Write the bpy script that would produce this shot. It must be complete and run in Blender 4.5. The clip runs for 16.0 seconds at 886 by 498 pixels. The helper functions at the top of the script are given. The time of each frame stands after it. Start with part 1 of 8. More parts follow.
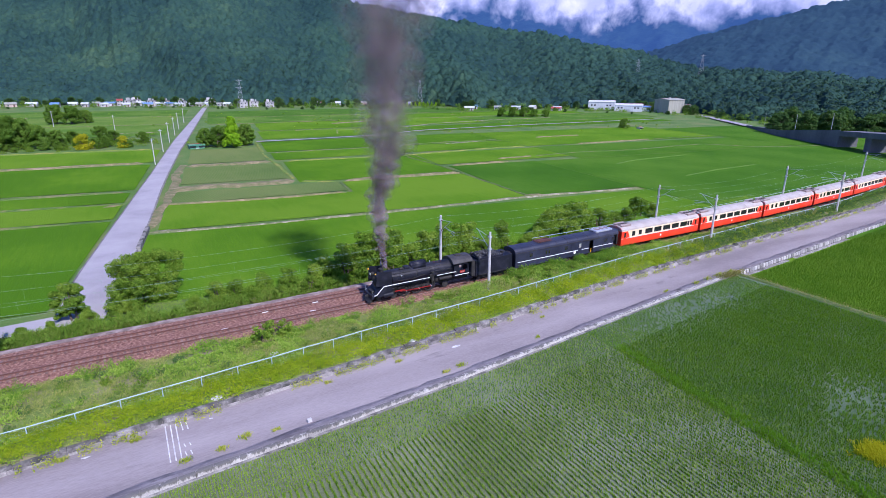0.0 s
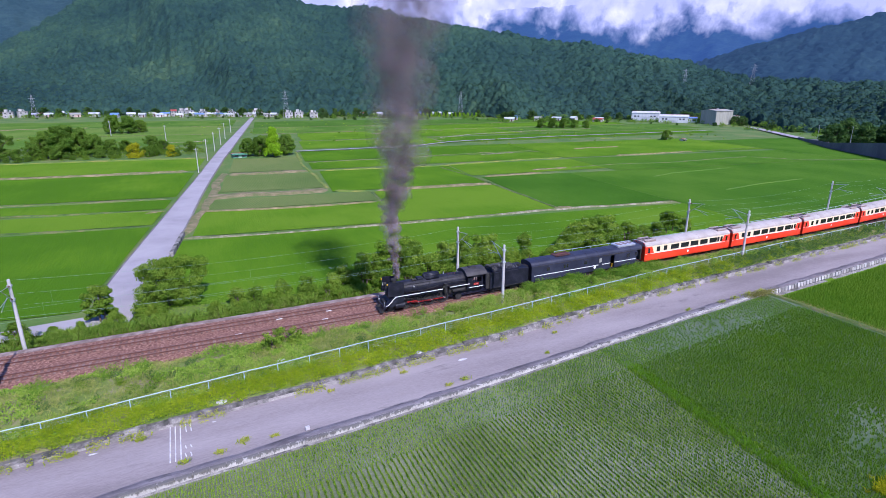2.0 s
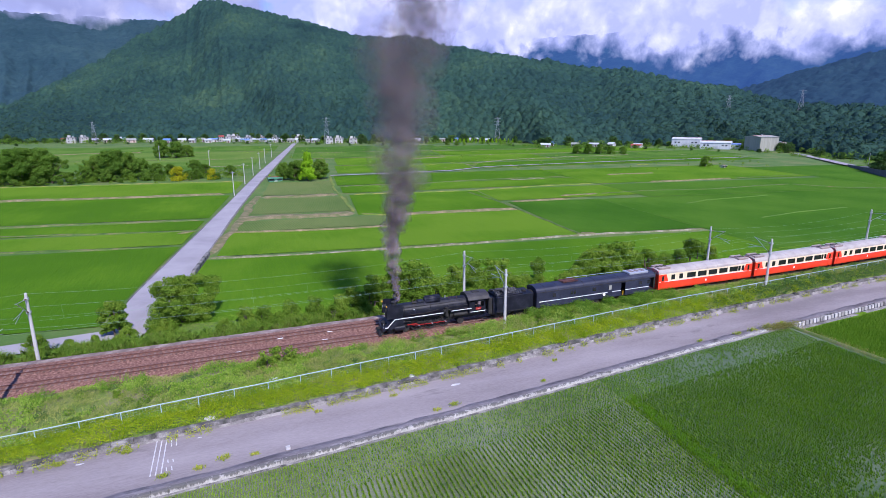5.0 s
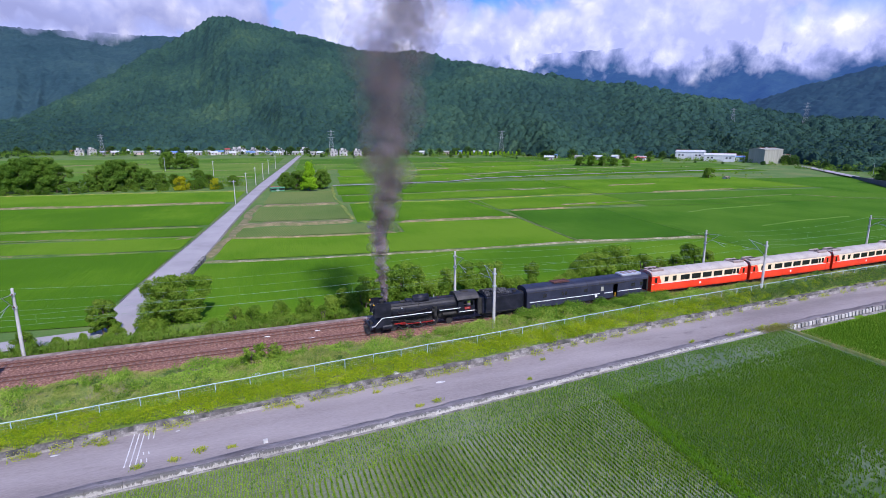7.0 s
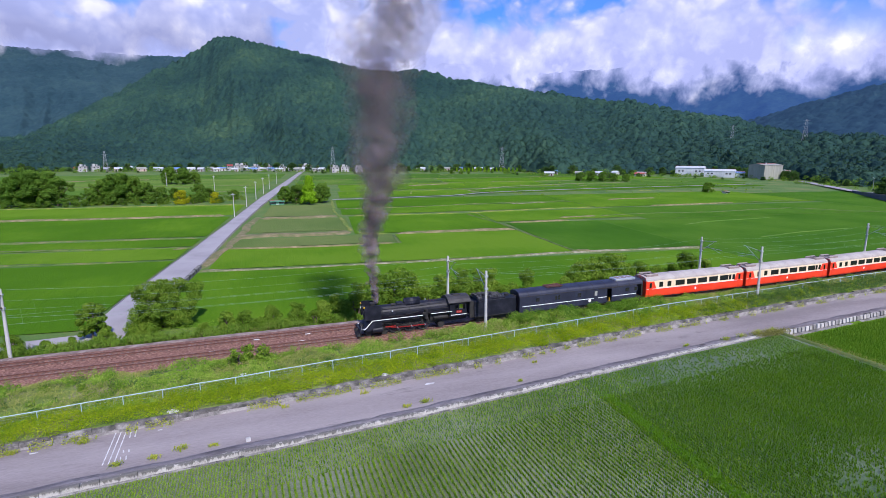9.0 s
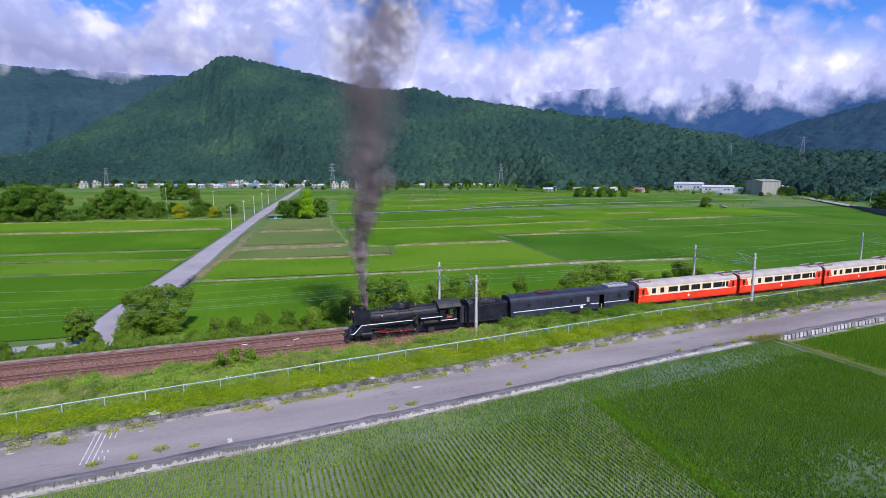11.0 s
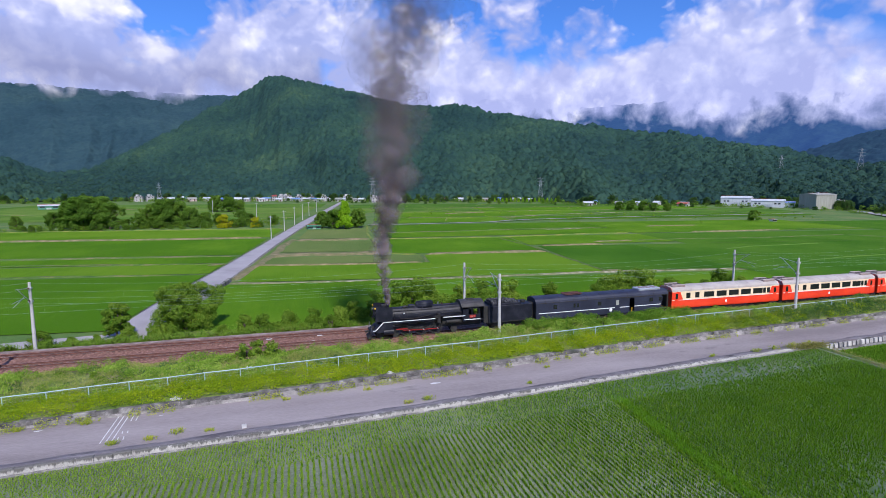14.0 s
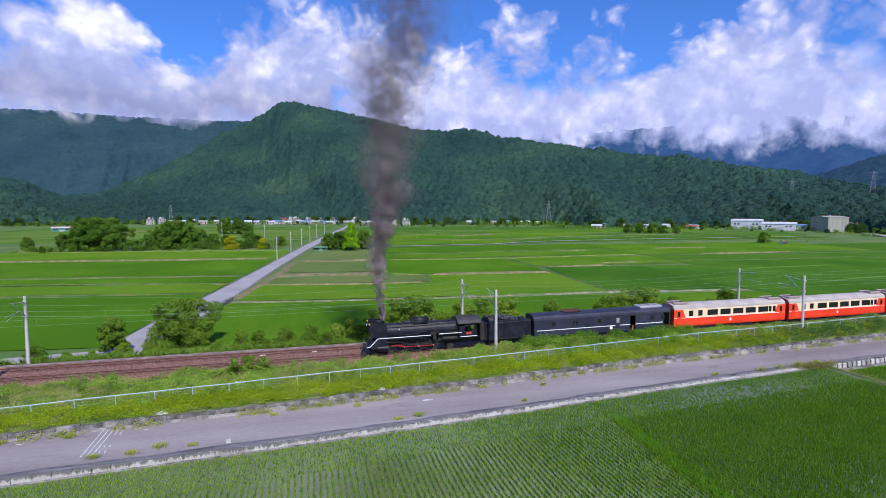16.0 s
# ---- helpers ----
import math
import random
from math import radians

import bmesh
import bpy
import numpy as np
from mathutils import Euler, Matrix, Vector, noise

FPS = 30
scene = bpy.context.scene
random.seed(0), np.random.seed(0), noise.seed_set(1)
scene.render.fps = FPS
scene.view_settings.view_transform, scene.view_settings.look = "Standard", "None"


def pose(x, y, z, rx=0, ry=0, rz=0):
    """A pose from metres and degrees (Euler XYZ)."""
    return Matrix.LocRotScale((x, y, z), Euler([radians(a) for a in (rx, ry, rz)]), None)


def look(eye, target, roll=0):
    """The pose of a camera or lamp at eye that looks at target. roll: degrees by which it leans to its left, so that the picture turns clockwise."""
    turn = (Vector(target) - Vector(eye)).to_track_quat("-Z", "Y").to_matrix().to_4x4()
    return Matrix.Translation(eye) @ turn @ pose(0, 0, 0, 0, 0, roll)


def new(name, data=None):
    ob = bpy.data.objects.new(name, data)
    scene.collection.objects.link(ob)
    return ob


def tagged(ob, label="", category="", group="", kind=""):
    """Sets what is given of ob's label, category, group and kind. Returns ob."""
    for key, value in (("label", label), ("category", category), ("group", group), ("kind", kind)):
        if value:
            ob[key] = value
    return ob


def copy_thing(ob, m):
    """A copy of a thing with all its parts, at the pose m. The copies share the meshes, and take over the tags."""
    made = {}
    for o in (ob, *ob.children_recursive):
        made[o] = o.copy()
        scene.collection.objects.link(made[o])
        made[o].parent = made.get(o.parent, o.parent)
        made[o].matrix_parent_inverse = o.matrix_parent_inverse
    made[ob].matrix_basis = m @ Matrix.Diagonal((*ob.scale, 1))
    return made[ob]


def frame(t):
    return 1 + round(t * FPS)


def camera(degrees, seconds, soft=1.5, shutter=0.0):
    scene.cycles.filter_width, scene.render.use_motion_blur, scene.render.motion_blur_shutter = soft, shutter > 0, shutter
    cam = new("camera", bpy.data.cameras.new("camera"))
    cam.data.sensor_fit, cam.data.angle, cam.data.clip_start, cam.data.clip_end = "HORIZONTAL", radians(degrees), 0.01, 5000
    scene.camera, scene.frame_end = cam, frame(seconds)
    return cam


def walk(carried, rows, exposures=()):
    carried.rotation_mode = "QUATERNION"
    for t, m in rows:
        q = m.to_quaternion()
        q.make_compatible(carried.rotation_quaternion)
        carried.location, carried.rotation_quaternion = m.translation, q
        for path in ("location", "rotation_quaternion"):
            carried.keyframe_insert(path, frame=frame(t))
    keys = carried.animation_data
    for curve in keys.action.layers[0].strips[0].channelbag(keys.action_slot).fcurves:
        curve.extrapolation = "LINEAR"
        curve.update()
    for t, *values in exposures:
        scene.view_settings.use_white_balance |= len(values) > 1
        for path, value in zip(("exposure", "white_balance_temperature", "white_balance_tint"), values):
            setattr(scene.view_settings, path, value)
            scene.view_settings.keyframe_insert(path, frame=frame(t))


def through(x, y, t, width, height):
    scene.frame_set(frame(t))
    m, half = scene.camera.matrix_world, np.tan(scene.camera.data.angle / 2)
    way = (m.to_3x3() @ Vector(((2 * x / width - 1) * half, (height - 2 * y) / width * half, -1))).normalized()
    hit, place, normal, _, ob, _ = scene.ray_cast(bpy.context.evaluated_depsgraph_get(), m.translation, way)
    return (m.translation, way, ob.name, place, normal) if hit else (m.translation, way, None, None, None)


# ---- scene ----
cam = camera(79.1, 16.0, 0.85)
METRES, EYE, TILT, LEAN, TURN = 21.5, 26.85, 0.0, 0.0, -29.3
LEVEL = -0.7
ROWS = [
    (0.0, 0.0, 0.0, 0.0, -0.18, -17.76, 0.56),
    (0.5, 0.0397, 0.0029, 0.0008, 0.83, -17.69, 0.58),
    (1.0, 0.0794, 0.0049, 0.0022, 1.88, -17.52, 0.59),
    (1.5, 0.1229, 0.0068, 0.0059, 3.17, -17.14, 0.63),
    (2.0, 0.1663, 0.0097, 0.0095, 4.35, -16.66, 0.69),
    (2.5, 0.2057, 0.0132, 0.0115, 5.49, -16.17, 0.72),
    (3.0, 0.2456, 0.0169, 0.0155, 6.37, -15.8, 0.76),
    (3.5, 0.2829, 0.021, 0.0179, 7.17, -15.33, 0.79),
    (4.0, 0.322, 0.0269, 0.0177, 7.84, -14.85, 0.81),
    (6.5, 0.4767, 0.0433, -0.0729, 9.2, -12.79, 0.79),
    (7.0, 0.4969, 0.0452, -0.0977, 9.32, -12.43, 0.79),
    (7.5, 0.515, 0.0467, -0.1222, 9.4, -11.95, 0.79),
    (8.0, 0.5315, 0.0488, -0.1453, 9.46, -11.47, 0.8),
    (8.5, 0.5464, 0.0507, -0.1678, 9.49, -10.99, 0.8),
    (9.0, 0.5601, 0.0526, -0.1904, 9.55, -10.53, 0.82),
    (11.5, 0.6379, 0.0623, -0.2899, 9.76, -8.21, 0.77),
    (12.0, 0.6536, 0.0662, -0.3093, 10.26, -7.83, 0.77),
    (12.5, 0.6695, 0.0694, -0.3282, 11.13, -7.53, 0.82),
    (13.0, 0.6856, 0.0732, -0.3464, 12.28, -7.36, 0.85),
    (13.5, 0.7013, 0.0796, -0.364, 13.3, -7.16, 0.88),
    (14.0, 0.7168, 0.0881, -0.3802, 13.93, -6.87, 0.89),
    (14.5, 0.7333, 0.0982, -0.3943, 14.29, -6.52, 0.88),
    (15.0, 0.7508, 0.1094, -0.4077, 14.58, -6.03, 0.89),
    (15.5, 0.7695, 0.1207, -0.4203, 14.8, -5.3, 0.88),
    (16.0, 0.7883, 0.132, -0.4334, 14.98, -4.31, 0.88),
]
walk(cam, [(t, pose(0, 0, 0, 0, LEVEL, 0) @ pose(0, 0, EYE, TILT, LEAN, TURN) @ pose(METRES * x, METRES * y, METRES * z, 90 + pitch, roll, yaw)) for t, x, y, z, yaw, pitch, roll in ROWS],
     [(0.0, 0.46, 5760, 24), (4.0, 0.40, 5830, 22), (8.0, 0.28, 6040, 18), (12.0, 0.17, 6190, 15), (16.0, 0.13, 6090, 14)])


# ---- world, sun ----
SUN_EL, SUN_AZ = 46.0, 176.0     # degrees; azimuth runs from +y towards +x
sun = new("sun", bpy.data.lights.new("sun", "SUN"))
sun.data.energy, sun.data.angle, sun.data.color = 4.4, radians(0.6), (1.0, 0.94, 0.82)
_d = Vector((math.sin(radians(SUN_AZ)) * math.cos(radians(SUN_EL)), math.cos(radians(SUN_AZ)) * math.cos(radians(SUN_EL)), math.sin(radians(SUN_EL))))
sun.matrix_world = look(_d * 200, (0, 0, 0))


class Nodes:
    """A small helper to write node trees in few words."""

    def __init__(self, tree):
        self.t = tree
        tree.nodes.clear()

    def n(self, kind, **kw):
        node = self.t.nodes.new(kind)
        for key, value in kw.items():
            if key in node.inputs:
                self.put(node.inputs[key], value)
        return node

    def put(self, socket, value):
        if isinstance(value, bpy.types.NodeSocket):
            self.t.links.new(value, socket)
        else:
            socket.default_value = value

    def math(self, op, a, b=0.0, c=0.0):
        node = self.t.nodes.new("ShaderNodeMath")
        node.operation = op
        for i, v in enumerate((a, b, c)):
            self.put(node.inputs[i], v)
        return node.outputs[0]

    def ramp(self, fac, stops):
        node = self.t.nodes.new("ShaderNodeValToRGB")
        el = node.color_ramp.elements
        while len(el) < len(stops):
            el.new(0.5)
        for e, (p, c) in zip(el, stops):
            e.position, e.color = p, (*c, 1) if len(c) == 3 else c
        self.put(node.inputs[0], fac)
        return node.outputs[0]

    def mix(self, fac, a, b, mode="MIX"):
        node = self.t.nodes.new("ShaderNodeMix")
        node.data_type, node.blend_type = "RGBA", mode
        self.put(node.inputs[0], fac)
        for s, v in ((node.inputs[6], a), (node.inputs[7], b)):
            self.put(s, (*v, 1) if isinstance(v, tuple) and len(v) == 3 else v)
        return node.outputs[2]

    def noise(self, vec, scale, detail=4.0, rough=0.55, dist=0.0):
        node = self.n("ShaderNodeTexNoise", Scale=scale, Detail=detail, Roughness=rough, Distortion=dist)
        if vec is not None:
            self.put(node.inputs["Vector"], vec)
        return node.outputs["Fac"]

    def stretch(self, vec, s, rot=(0, 0, 0)):
        node = self.n("ShaderNodeMapping")
        node.inputs["Scale"].default_value, node.inputs["Rotation"].default_value = s, rot
        self.put(node.inputs["Vector"], vec)
        return node.outputs[0]


world = bpy.data.worlds.new("world")
world.use_nodes = True
scene.world = world
w = Nodes(world.node_tree)
sky = w.n("ShaderNodeTexSky")
sky.sky_type, sky.sun_disc = "NISHITA", False
sky.sun_elevation, sky.sun_rotation = radians(SUN_EL), radians(SUN_AZ)
sky.air_density, sky.dust_density, sky.ozone_density = 1.0, 0.4, 2.5
way = w.n("ShaderNodeTexCoord").outputs["Generated"]
sep = w.n("ShaderNodeSeparateXYZ")
w.put(sep.inputs[0], way)
el = sep.outputs[2]
flat = w.stretch(way, (1.0, 1.0, 1.15))
over = w.n("ShaderNodeVectorMath")
over.operation = "ADD"
w.put(over.inputs[0], flat)
over.inputs[1].default_value = (0.012, -0.02, 0.055)


def heap(vec):
    """Heaped cloud: a broad mass with rounded billows of several sizes on it."""
    a = w.noise(vec, 3.4, 2, 0.5)
    v = w.n("ShaderNodeTexVoronoi", Scale=6.5, Detail=3.0, Roughness=0.55, Lacunarity=2.3, Smoothness=0.35)
    v.feature = "SMOOTH_F1"
    wob = w.n("ShaderNodeVectorMath")
    wob.operation = "MULTIPLY_ADD"
    nz = w.n("ShaderNodeTexNoise", Scale=9.0, Detail=4.0)
    w.put(nz.inputs["Vector"], vec)
    w.put(wob.inputs[0], nz.outputs["Color"])
    wob.inputs[1].default_value = (0.10, 0.10, 0.10)
    w.put(wob.inputs[2], vec)
    w.put(v.inputs["Vector"], wob.outputs[0])
    puff = w.math("SUBTRACT", 1.0, v.outputs["Distance"])
    fine = w.noise(vec, 22.0, 6, 0.6)
    return w.math("ADD", w.math("MULTIPLY", a, 0.55), w.math("ADD", w.math("MULTIPLY", puff, 0.42), w.math("MULTIPLY_ADD", fine, 0.12, -0.14)))


cover, above = heap(flat), heap(over.outputs[0])
# a bank of cumulus low over the mountains, thinning out higher up
bank = w.ramp(el, [(0.0, (0.36,) * 3), (0.20, (0.32,) * 3), (0.28, (0.24,) * 3), (0.35, (0.15,) * 3), (0.45, (0.05,) * 3), (0.8, (0.03,) * 3)])
mask = w.ramp(w.math("ADD", cover, bank), [(0.43, (0,) * 3), (0.53, (1,) * 3)])
# tops that face the sun are lit, the undersides lie in shade
shade = w.math("ADD", w.math("MULTIPLY_ADD", w.math("SUBTRACT", cover, above), 2.6, 0.5), w.math("MULTIPLY_ADD", cover, 0.8, -0.42))
cloud = w.ramp(shade, [(0.20, (4.3, 4.9, 8.2)), (0.45, (5.6, 6.1, 9.2)), (0.64, (7.9, 8.1, 10.3)), (0.9, (10.6, 10.6, 11.6))])
blue = w.mix(1.0, sky.outputs[0], (0.52, 0.93, 1.66, 1), "MULTIPLY")
seen = w.mix(mask, blue, cloud)
bg = w.n("ShaderNodeBackground", Color=seen, Strength=0.09)
wo = w.n("ShaderNodeOutputWorld")
w.put(wo.inputs[0], bg.outputs[0])

# ---- materials ----


def material(name, colours, scale=1.0, fine=12.0, rough=0.8, bump=0.3, metal=0.0, spec=0.5, depth=0.02, vary=0.0, stretch=(1, 1, 1), rot=0.0, islands=0.0, stain=None, coat=0.0):
    """Colours laid by a broad and a fine noise at real size, with fine relief; vary: by object; islands: by piece of the mesh."""
    m = bpy.data.materials.new(name)
    m.use_nodes = True
    k = Nodes(m.node_tree)
    co = k.stretch(k.n("ShaderNodeTexCoord").outputs["Object"], stretch, (0, 0, rot))
    a, b = k.noise(co, scale, 5), k.noise(co, fine, 4, 0.65)
    fac = k.math("ADD", k.math("MULTIPLY", a, 0.65), k.math("MULTIPLY", b, 0.35))
    if vary:
        fac = k.math("ADD", fac, k.math("MULTIPLY_ADD", k.n("ShaderNodeObjectInfo").outputs["Random"], 2 * vary, -vary))
    if islands:
        fac = k.math("ADD", fac, k.math("MULTIPLY_ADD", k.n("ShaderNodeNewGeometry").outputs["Random Per Island"], 2 * islands, -islands))
    lo, hi = 0.36, 0.64
    stops = [(lo + (hi - lo) * i / max(1, len(colours) - 1), c) for i, c in enumerate(colours)]
    col = k.ramp(fac, stops)
    if stain:
        sc, thr, c2 = stain
        col = k.mix(k.ramp(k.noise(co, sc, 6, 0.62), [(thr, (0,) * 3), (thr + 0.12, (1,) * 3)]), col, c2)
    p = k.n("ShaderNodeBsdfPrincipled", Roughness=rough, Metallic=metal)
    p.inputs["Specular IOR Level"].default_value = spec
    p.inputs["Coat Weight"].default_value = coat
    k.put(p.inputs["Base Color"], col)
    if bump:
        bn = k.n("ShaderNodeBump", Strength=bump, Distance=depth, Height=k.math("ADD", a, b))
        k.put(p.inputs["Normal"], bn.outputs[0])
    o = k.n("ShaderNodeOutputMaterial")
    k.put(o.inputs[0], p.outputs[0])
    return m


def leaf_material(name, colours, through=0.35, rough=0.6, drift=0.22):
    """Leaves and blades: each piece of the mesh its own tone, some light passes through."""
    m = bpy.data.materials.new(name)
    m.use_nodes = True
    k = Nodes(m.node_tree)
    geo = k.n("ShaderNodeNewGeometry")
    broad = k.noise(geo.outputs["Position"], drift, 3)
    mid = k.noise(geo.outputs["Position"], 5 * drift, 3)
    fac = k.math("ADD", k.math("MULTIPLY", geo.outputs["Random Per Island"], 0.34), k.math("ADD", k.math("MULTIPLY", broad, 0.36), k.math("MULTIPLY", mid, 0.30)))
    fac = k.math("ADD", fac, k.math("MULTIPLY_ADD", k.n("ShaderNodeObjectInfo").outputs["Random"], 0.24, -0.12))
    col = k.ramp(fac, [(0.26 + 0.48 * i / (len(colours) - 1), c) for i, c in enumerate(colours)])
    p = k.n("ShaderNodeBsdfPrincipled", Roughness=rough)
    p.inputs["Specular IOR Level"].default_value = 0.1
    k.put(p.inputs["Base Color"], col)
    tr = k.n("ShaderNodeBsdfTranslucent")
    k.put(tr.inputs[0], k.mix(1.0, col, (1.1, 1.25, 0.35, 1), "MULTIPLY"))
    mx = k.n("ShaderNodeMixShader", Fac=through)
    k.put(mx.inputs[1], p.outputs[0])
    k.put(mx.inputs[2], tr.outputs[0])
    o = k.n("ShaderNodeOutputMaterial")
    k.put(o.inputs[0], mx.outputs[0])
    return m


def paddy_material(name, colours, rot, rows=0.0):
    """A stand of rice far off: broad tone drifts, planting rows, fine leaf relief."""
    m = bpy.data.materials.new(name)
    m.use_nodes = True
    k = Nodes(m.node_tree)
    co = k.n("ShaderNodeTexCoord").outputs["Object"]
    a = k.noise(co, 0.035, 4, 0.5)
    b = k.noise(k.stretch(co, (1.0, 0.12, 1.0), (0, 0, rot)), 0.9, 4, 0.6)
    c = k.noise(co, 3.0, 3, 0.7)
    fac = k.math("ADD", k.math("MULTIPLY", a, 0.55), k.math("ADD", k.math("MULTIPLY", b, 0.16), k.math("MULTIPLY", c, 0.29)))
    fac = k.math("ADD", fac, k.math("MULTIPLY_ADD", k.n("ShaderNodeObjectInfo").outputs["Random"], 0.2, -0.1))
    col = k.ramp(fac, [(0.40 + 0.21 * i / (len(colours) - 1), x) for i, x in enumerate(colours)])
    if rows:
        wv = k.n("ShaderNodeTexWave", Scale=rows, Distortion=1.2, Detail=2.0)
        wv.inputs["Detail Scale"].default_value = 1.5
        k.put(wv.inputs["Vector"], k.stretch(co, (1, 1, 1), (0, 0, rot)))
        col = k.mix(k.math("MULTIPLY", wv.outputs["Fac"], 0.45), col, (0.18, 0.20, 0.09))
    p = k.n("ShaderNodeBsdfPrincipled", Roughness=0.9)
    p.inputs["Specular IOR Level"].default_value = 0.03
    k.put(p.inputs["Base Color"], col)
    bn = k.n("ShaderNodeBump", Strength=0.9, Distance=0.25, Height=k.math("ADD", b, c))
    k.put(p.inputs["Normal"], bn.outputs[0])
    o = k.n("ShaderNodeOutputMaterial")
    k.put(o.inputs[0], p.outputs[0])
    return m


def forest_material(name, colours, cell):
    """Closed canopy: broad drifts paint lit and shaded slopes; trees and foliage differ in tone."""
    m = bpy.data.materials.new(name)
    m.use_nodes = True
    k = Nodes(m.node_tree)
    co = k.n("ShaderNodeTexCoord").outputs["Object"]
    v = k.n("ShaderNodeTexVoronoi", Scale=1.0 / cell)
    k.put(v.inputs["Vector"], k.stretch(co, (1, 1, 0.3)))
    a, b = k.noise(co, 0.006, 5, 0.6), k.noise(co, 2.2 / cell, 3, 0.7)
    fac = k.math("ADD", k.math("MULTIPLY", a, 0.56), k.math("MULTIPLY", k.n("ShaderNodeSeparateColor", Color=v.outputs["Color"]).outputs[0], 0.10))
    fac = k.math("ADD", fac, k.math("MULTIPLY", b, 0.34))
    col = k.ramp(fac, [(0.32 + 0.36 * i / (len(colours) - 1), x) for i, x in enumerate(colours)])
    p = k.n("ShaderNodeBsdfPrincipled", Roughness=0.9)
    p.inputs["Specular IOR Level"].default_value = 0.08
    k.put(p.inputs["Base Color"], col)
    bn = k.n("ShaderNodeBump", Strength=0.8, Distance=0.16 * cell, Height=b)
    k.put(p.inputs["Normal"], bn.outputs[0])
    o = k.n("ShaderNodeOutputMaterial")
    k.put(o.inputs[0], p.outputs[0])
    return m


def drip_material():
    """Whitewashed concrete with dark streaks that run down from its top edge."""
    m = bpy.data.materials.new("streaked_whitewash")
    m.use_nodes = True
    k = Nodes(m.node_tree)
    co = k.n("ShaderNodeTexCoord").outputs["Object"]
    fac = k.math("ADD", k.math("MULTIPLY", k.noise(co, 0.5, 4), 0.5), k.math("MULTIPLY", k.noise(co, 7.0, 4, 0.65), 0.5))
    fac = k.math("ADD", fac, k.math("MULTIPLY_ADD", k.n("ShaderNodeObjectInfo").outputs["Random"], 0.12, -0.06))
    col = k.ramp(fac, [(0.34, (0.25, 0.235, 0.22)), (0.5, (0.40, 0.38, 0.355)), (0.64, (0.51, 0.49, 0.46))])
    s3 = k.n("ShaderNodeSeparateXYZ")
    k.put(s3.inputs[0], co)
    streak = k.noise(k.stretch(co, (1.0, 1.0, 0.10)), 2.6, 5, 0.7)
    reach = k.math("MULTIPLY_ADD", s3.outputs[2], 0.80, 1.27)
    run = k.ramp(k.math("ADD", streak, reach), [(0.46, (0,) * 3), (0.57, (1,) * 3)])
    col = k.mix(k.math("MULTIPLY", run, 0.85), col, (0.085, 0.08, 0.075))
    p = k.n("ShaderNodeBsdfPrincipled", Roughness=0.92)
    k.put(p.inputs["Base Color"], col)
    bn = k.n("ShaderNodeBump", Strength=0.4, Distance=0.02, Height=fac)
    k.put(p.inputs["Normal"], bn.outputs[0])
    o = k.n("ShaderNodeOutputMaterial")
    k.put(o.inputs[0], p.outputs[0])
    return m


M = {}
M["ground"] = material("verge_grass", [(0.045, 0.11, 0.012), (0.075, 0.15, 0.02), (0.15, 0.165, 0.05)], 0.06, 2.5, 0.95, 0.8, depth=0.1)
M["strip"] = material("strip_soil_and_grass", [(0.10, 0.16, 0.025), (0.16, 0.22, 0.04), (0.25, 0.20, 0.13)], 0.25, 4.0, 0.95, 0.9, depth=0.1)
M["bund"] = material("dry_bund", [(0.055, 0.12, 0.015), (0.09, 0.135, 0.028), (0.19, 0.16, 0.08)], 0.35, 2.2, 0.95, 0.8, depth=0.1)
M["pale"] = material("pale_ditch_edge", [(0.07, 0.12, 0.022), (0.17, 0.165, 0.085), (0.34, 0.305, 0.235)], 0.6, 2.2, 0.95, 0.8, depth=0.1)
M["verge"] = material("grassy_bund", [(0.035, 0.085, 0.010), (0.07, 0.125, 0.02), (0.16, 0.145, 0.06)], 0.3, 2.2, 0.95, 0.9, depth=0.15)
M["dirt"] = material("bare_earth_bank", [(0.08, 0.13, 0.025), (0.165, 0.145, 0.065), (0.29, 0.225, 0.13)], 0.45, 2.4, 0.95, 0.9, depth=0.15)
M["paddy"] = paddy_material("rice_stand", [(0.060, 0.152, 0.007), (0.084, 0.188, 0.009), (0.116, 0.220, 0.015)], -0.14)
M["paddy_b"] = paddy_material("rice_stand_pale", [(0.060, 0.14, 0.018), (0.085, 0.175, 0.024), (0.130, 0.205, 0.040)], -0.14)
M["faint"] = material("light_green_ridge", [(0.052, 0.138, 0.010), (0.072, 0.16, 0.014), (0.105, 0.19, 0.022)], 0.3, 2.2, 0.95, 0.8, depth=0.12)
M["straw"] = material("weedy_bund", [(0.07, 0.15, 0.015), (0.13, 0.19, 0.02), (0.27, 0.235, 0.06)], 0.3, 2.2, 0.95, 0.8, depth=0.12)
M["paddy_deep"] = paddy_material("deep_rice_stand", [(0.036, 0.112, 0.008), (0.050, 0.138, 0.010), (0.072, 0.165, 0.015)], -0.14)
M["crop"] = paddy_material("vegetable_rows", [(0.065, 0.130, 0.024), (0.095, 0.160, 0.034), (0.135, 0.185, 0.05)], -0.14, 0.45)
# silty water, its base tone also lightened in place of reflected sky
M["mud"] = material("paddy_water", [(0.092, 0.112, 0.048), (0.145, 0.165, 0.088), (0.22, 0.235, 0.17)], 0.12, 5.0, 0.22, 0.06, spec=0.4, depth=0.01)
M["mud_deep"] = material("green_paddy_water", [(0.050, 0.088, 0.022), (0.080, 0.120, 0.04), (0.13, 0.165, 0.085)], 0.12, 5.0, 0.26, 0.06, spec=0.35, depth=0.01)
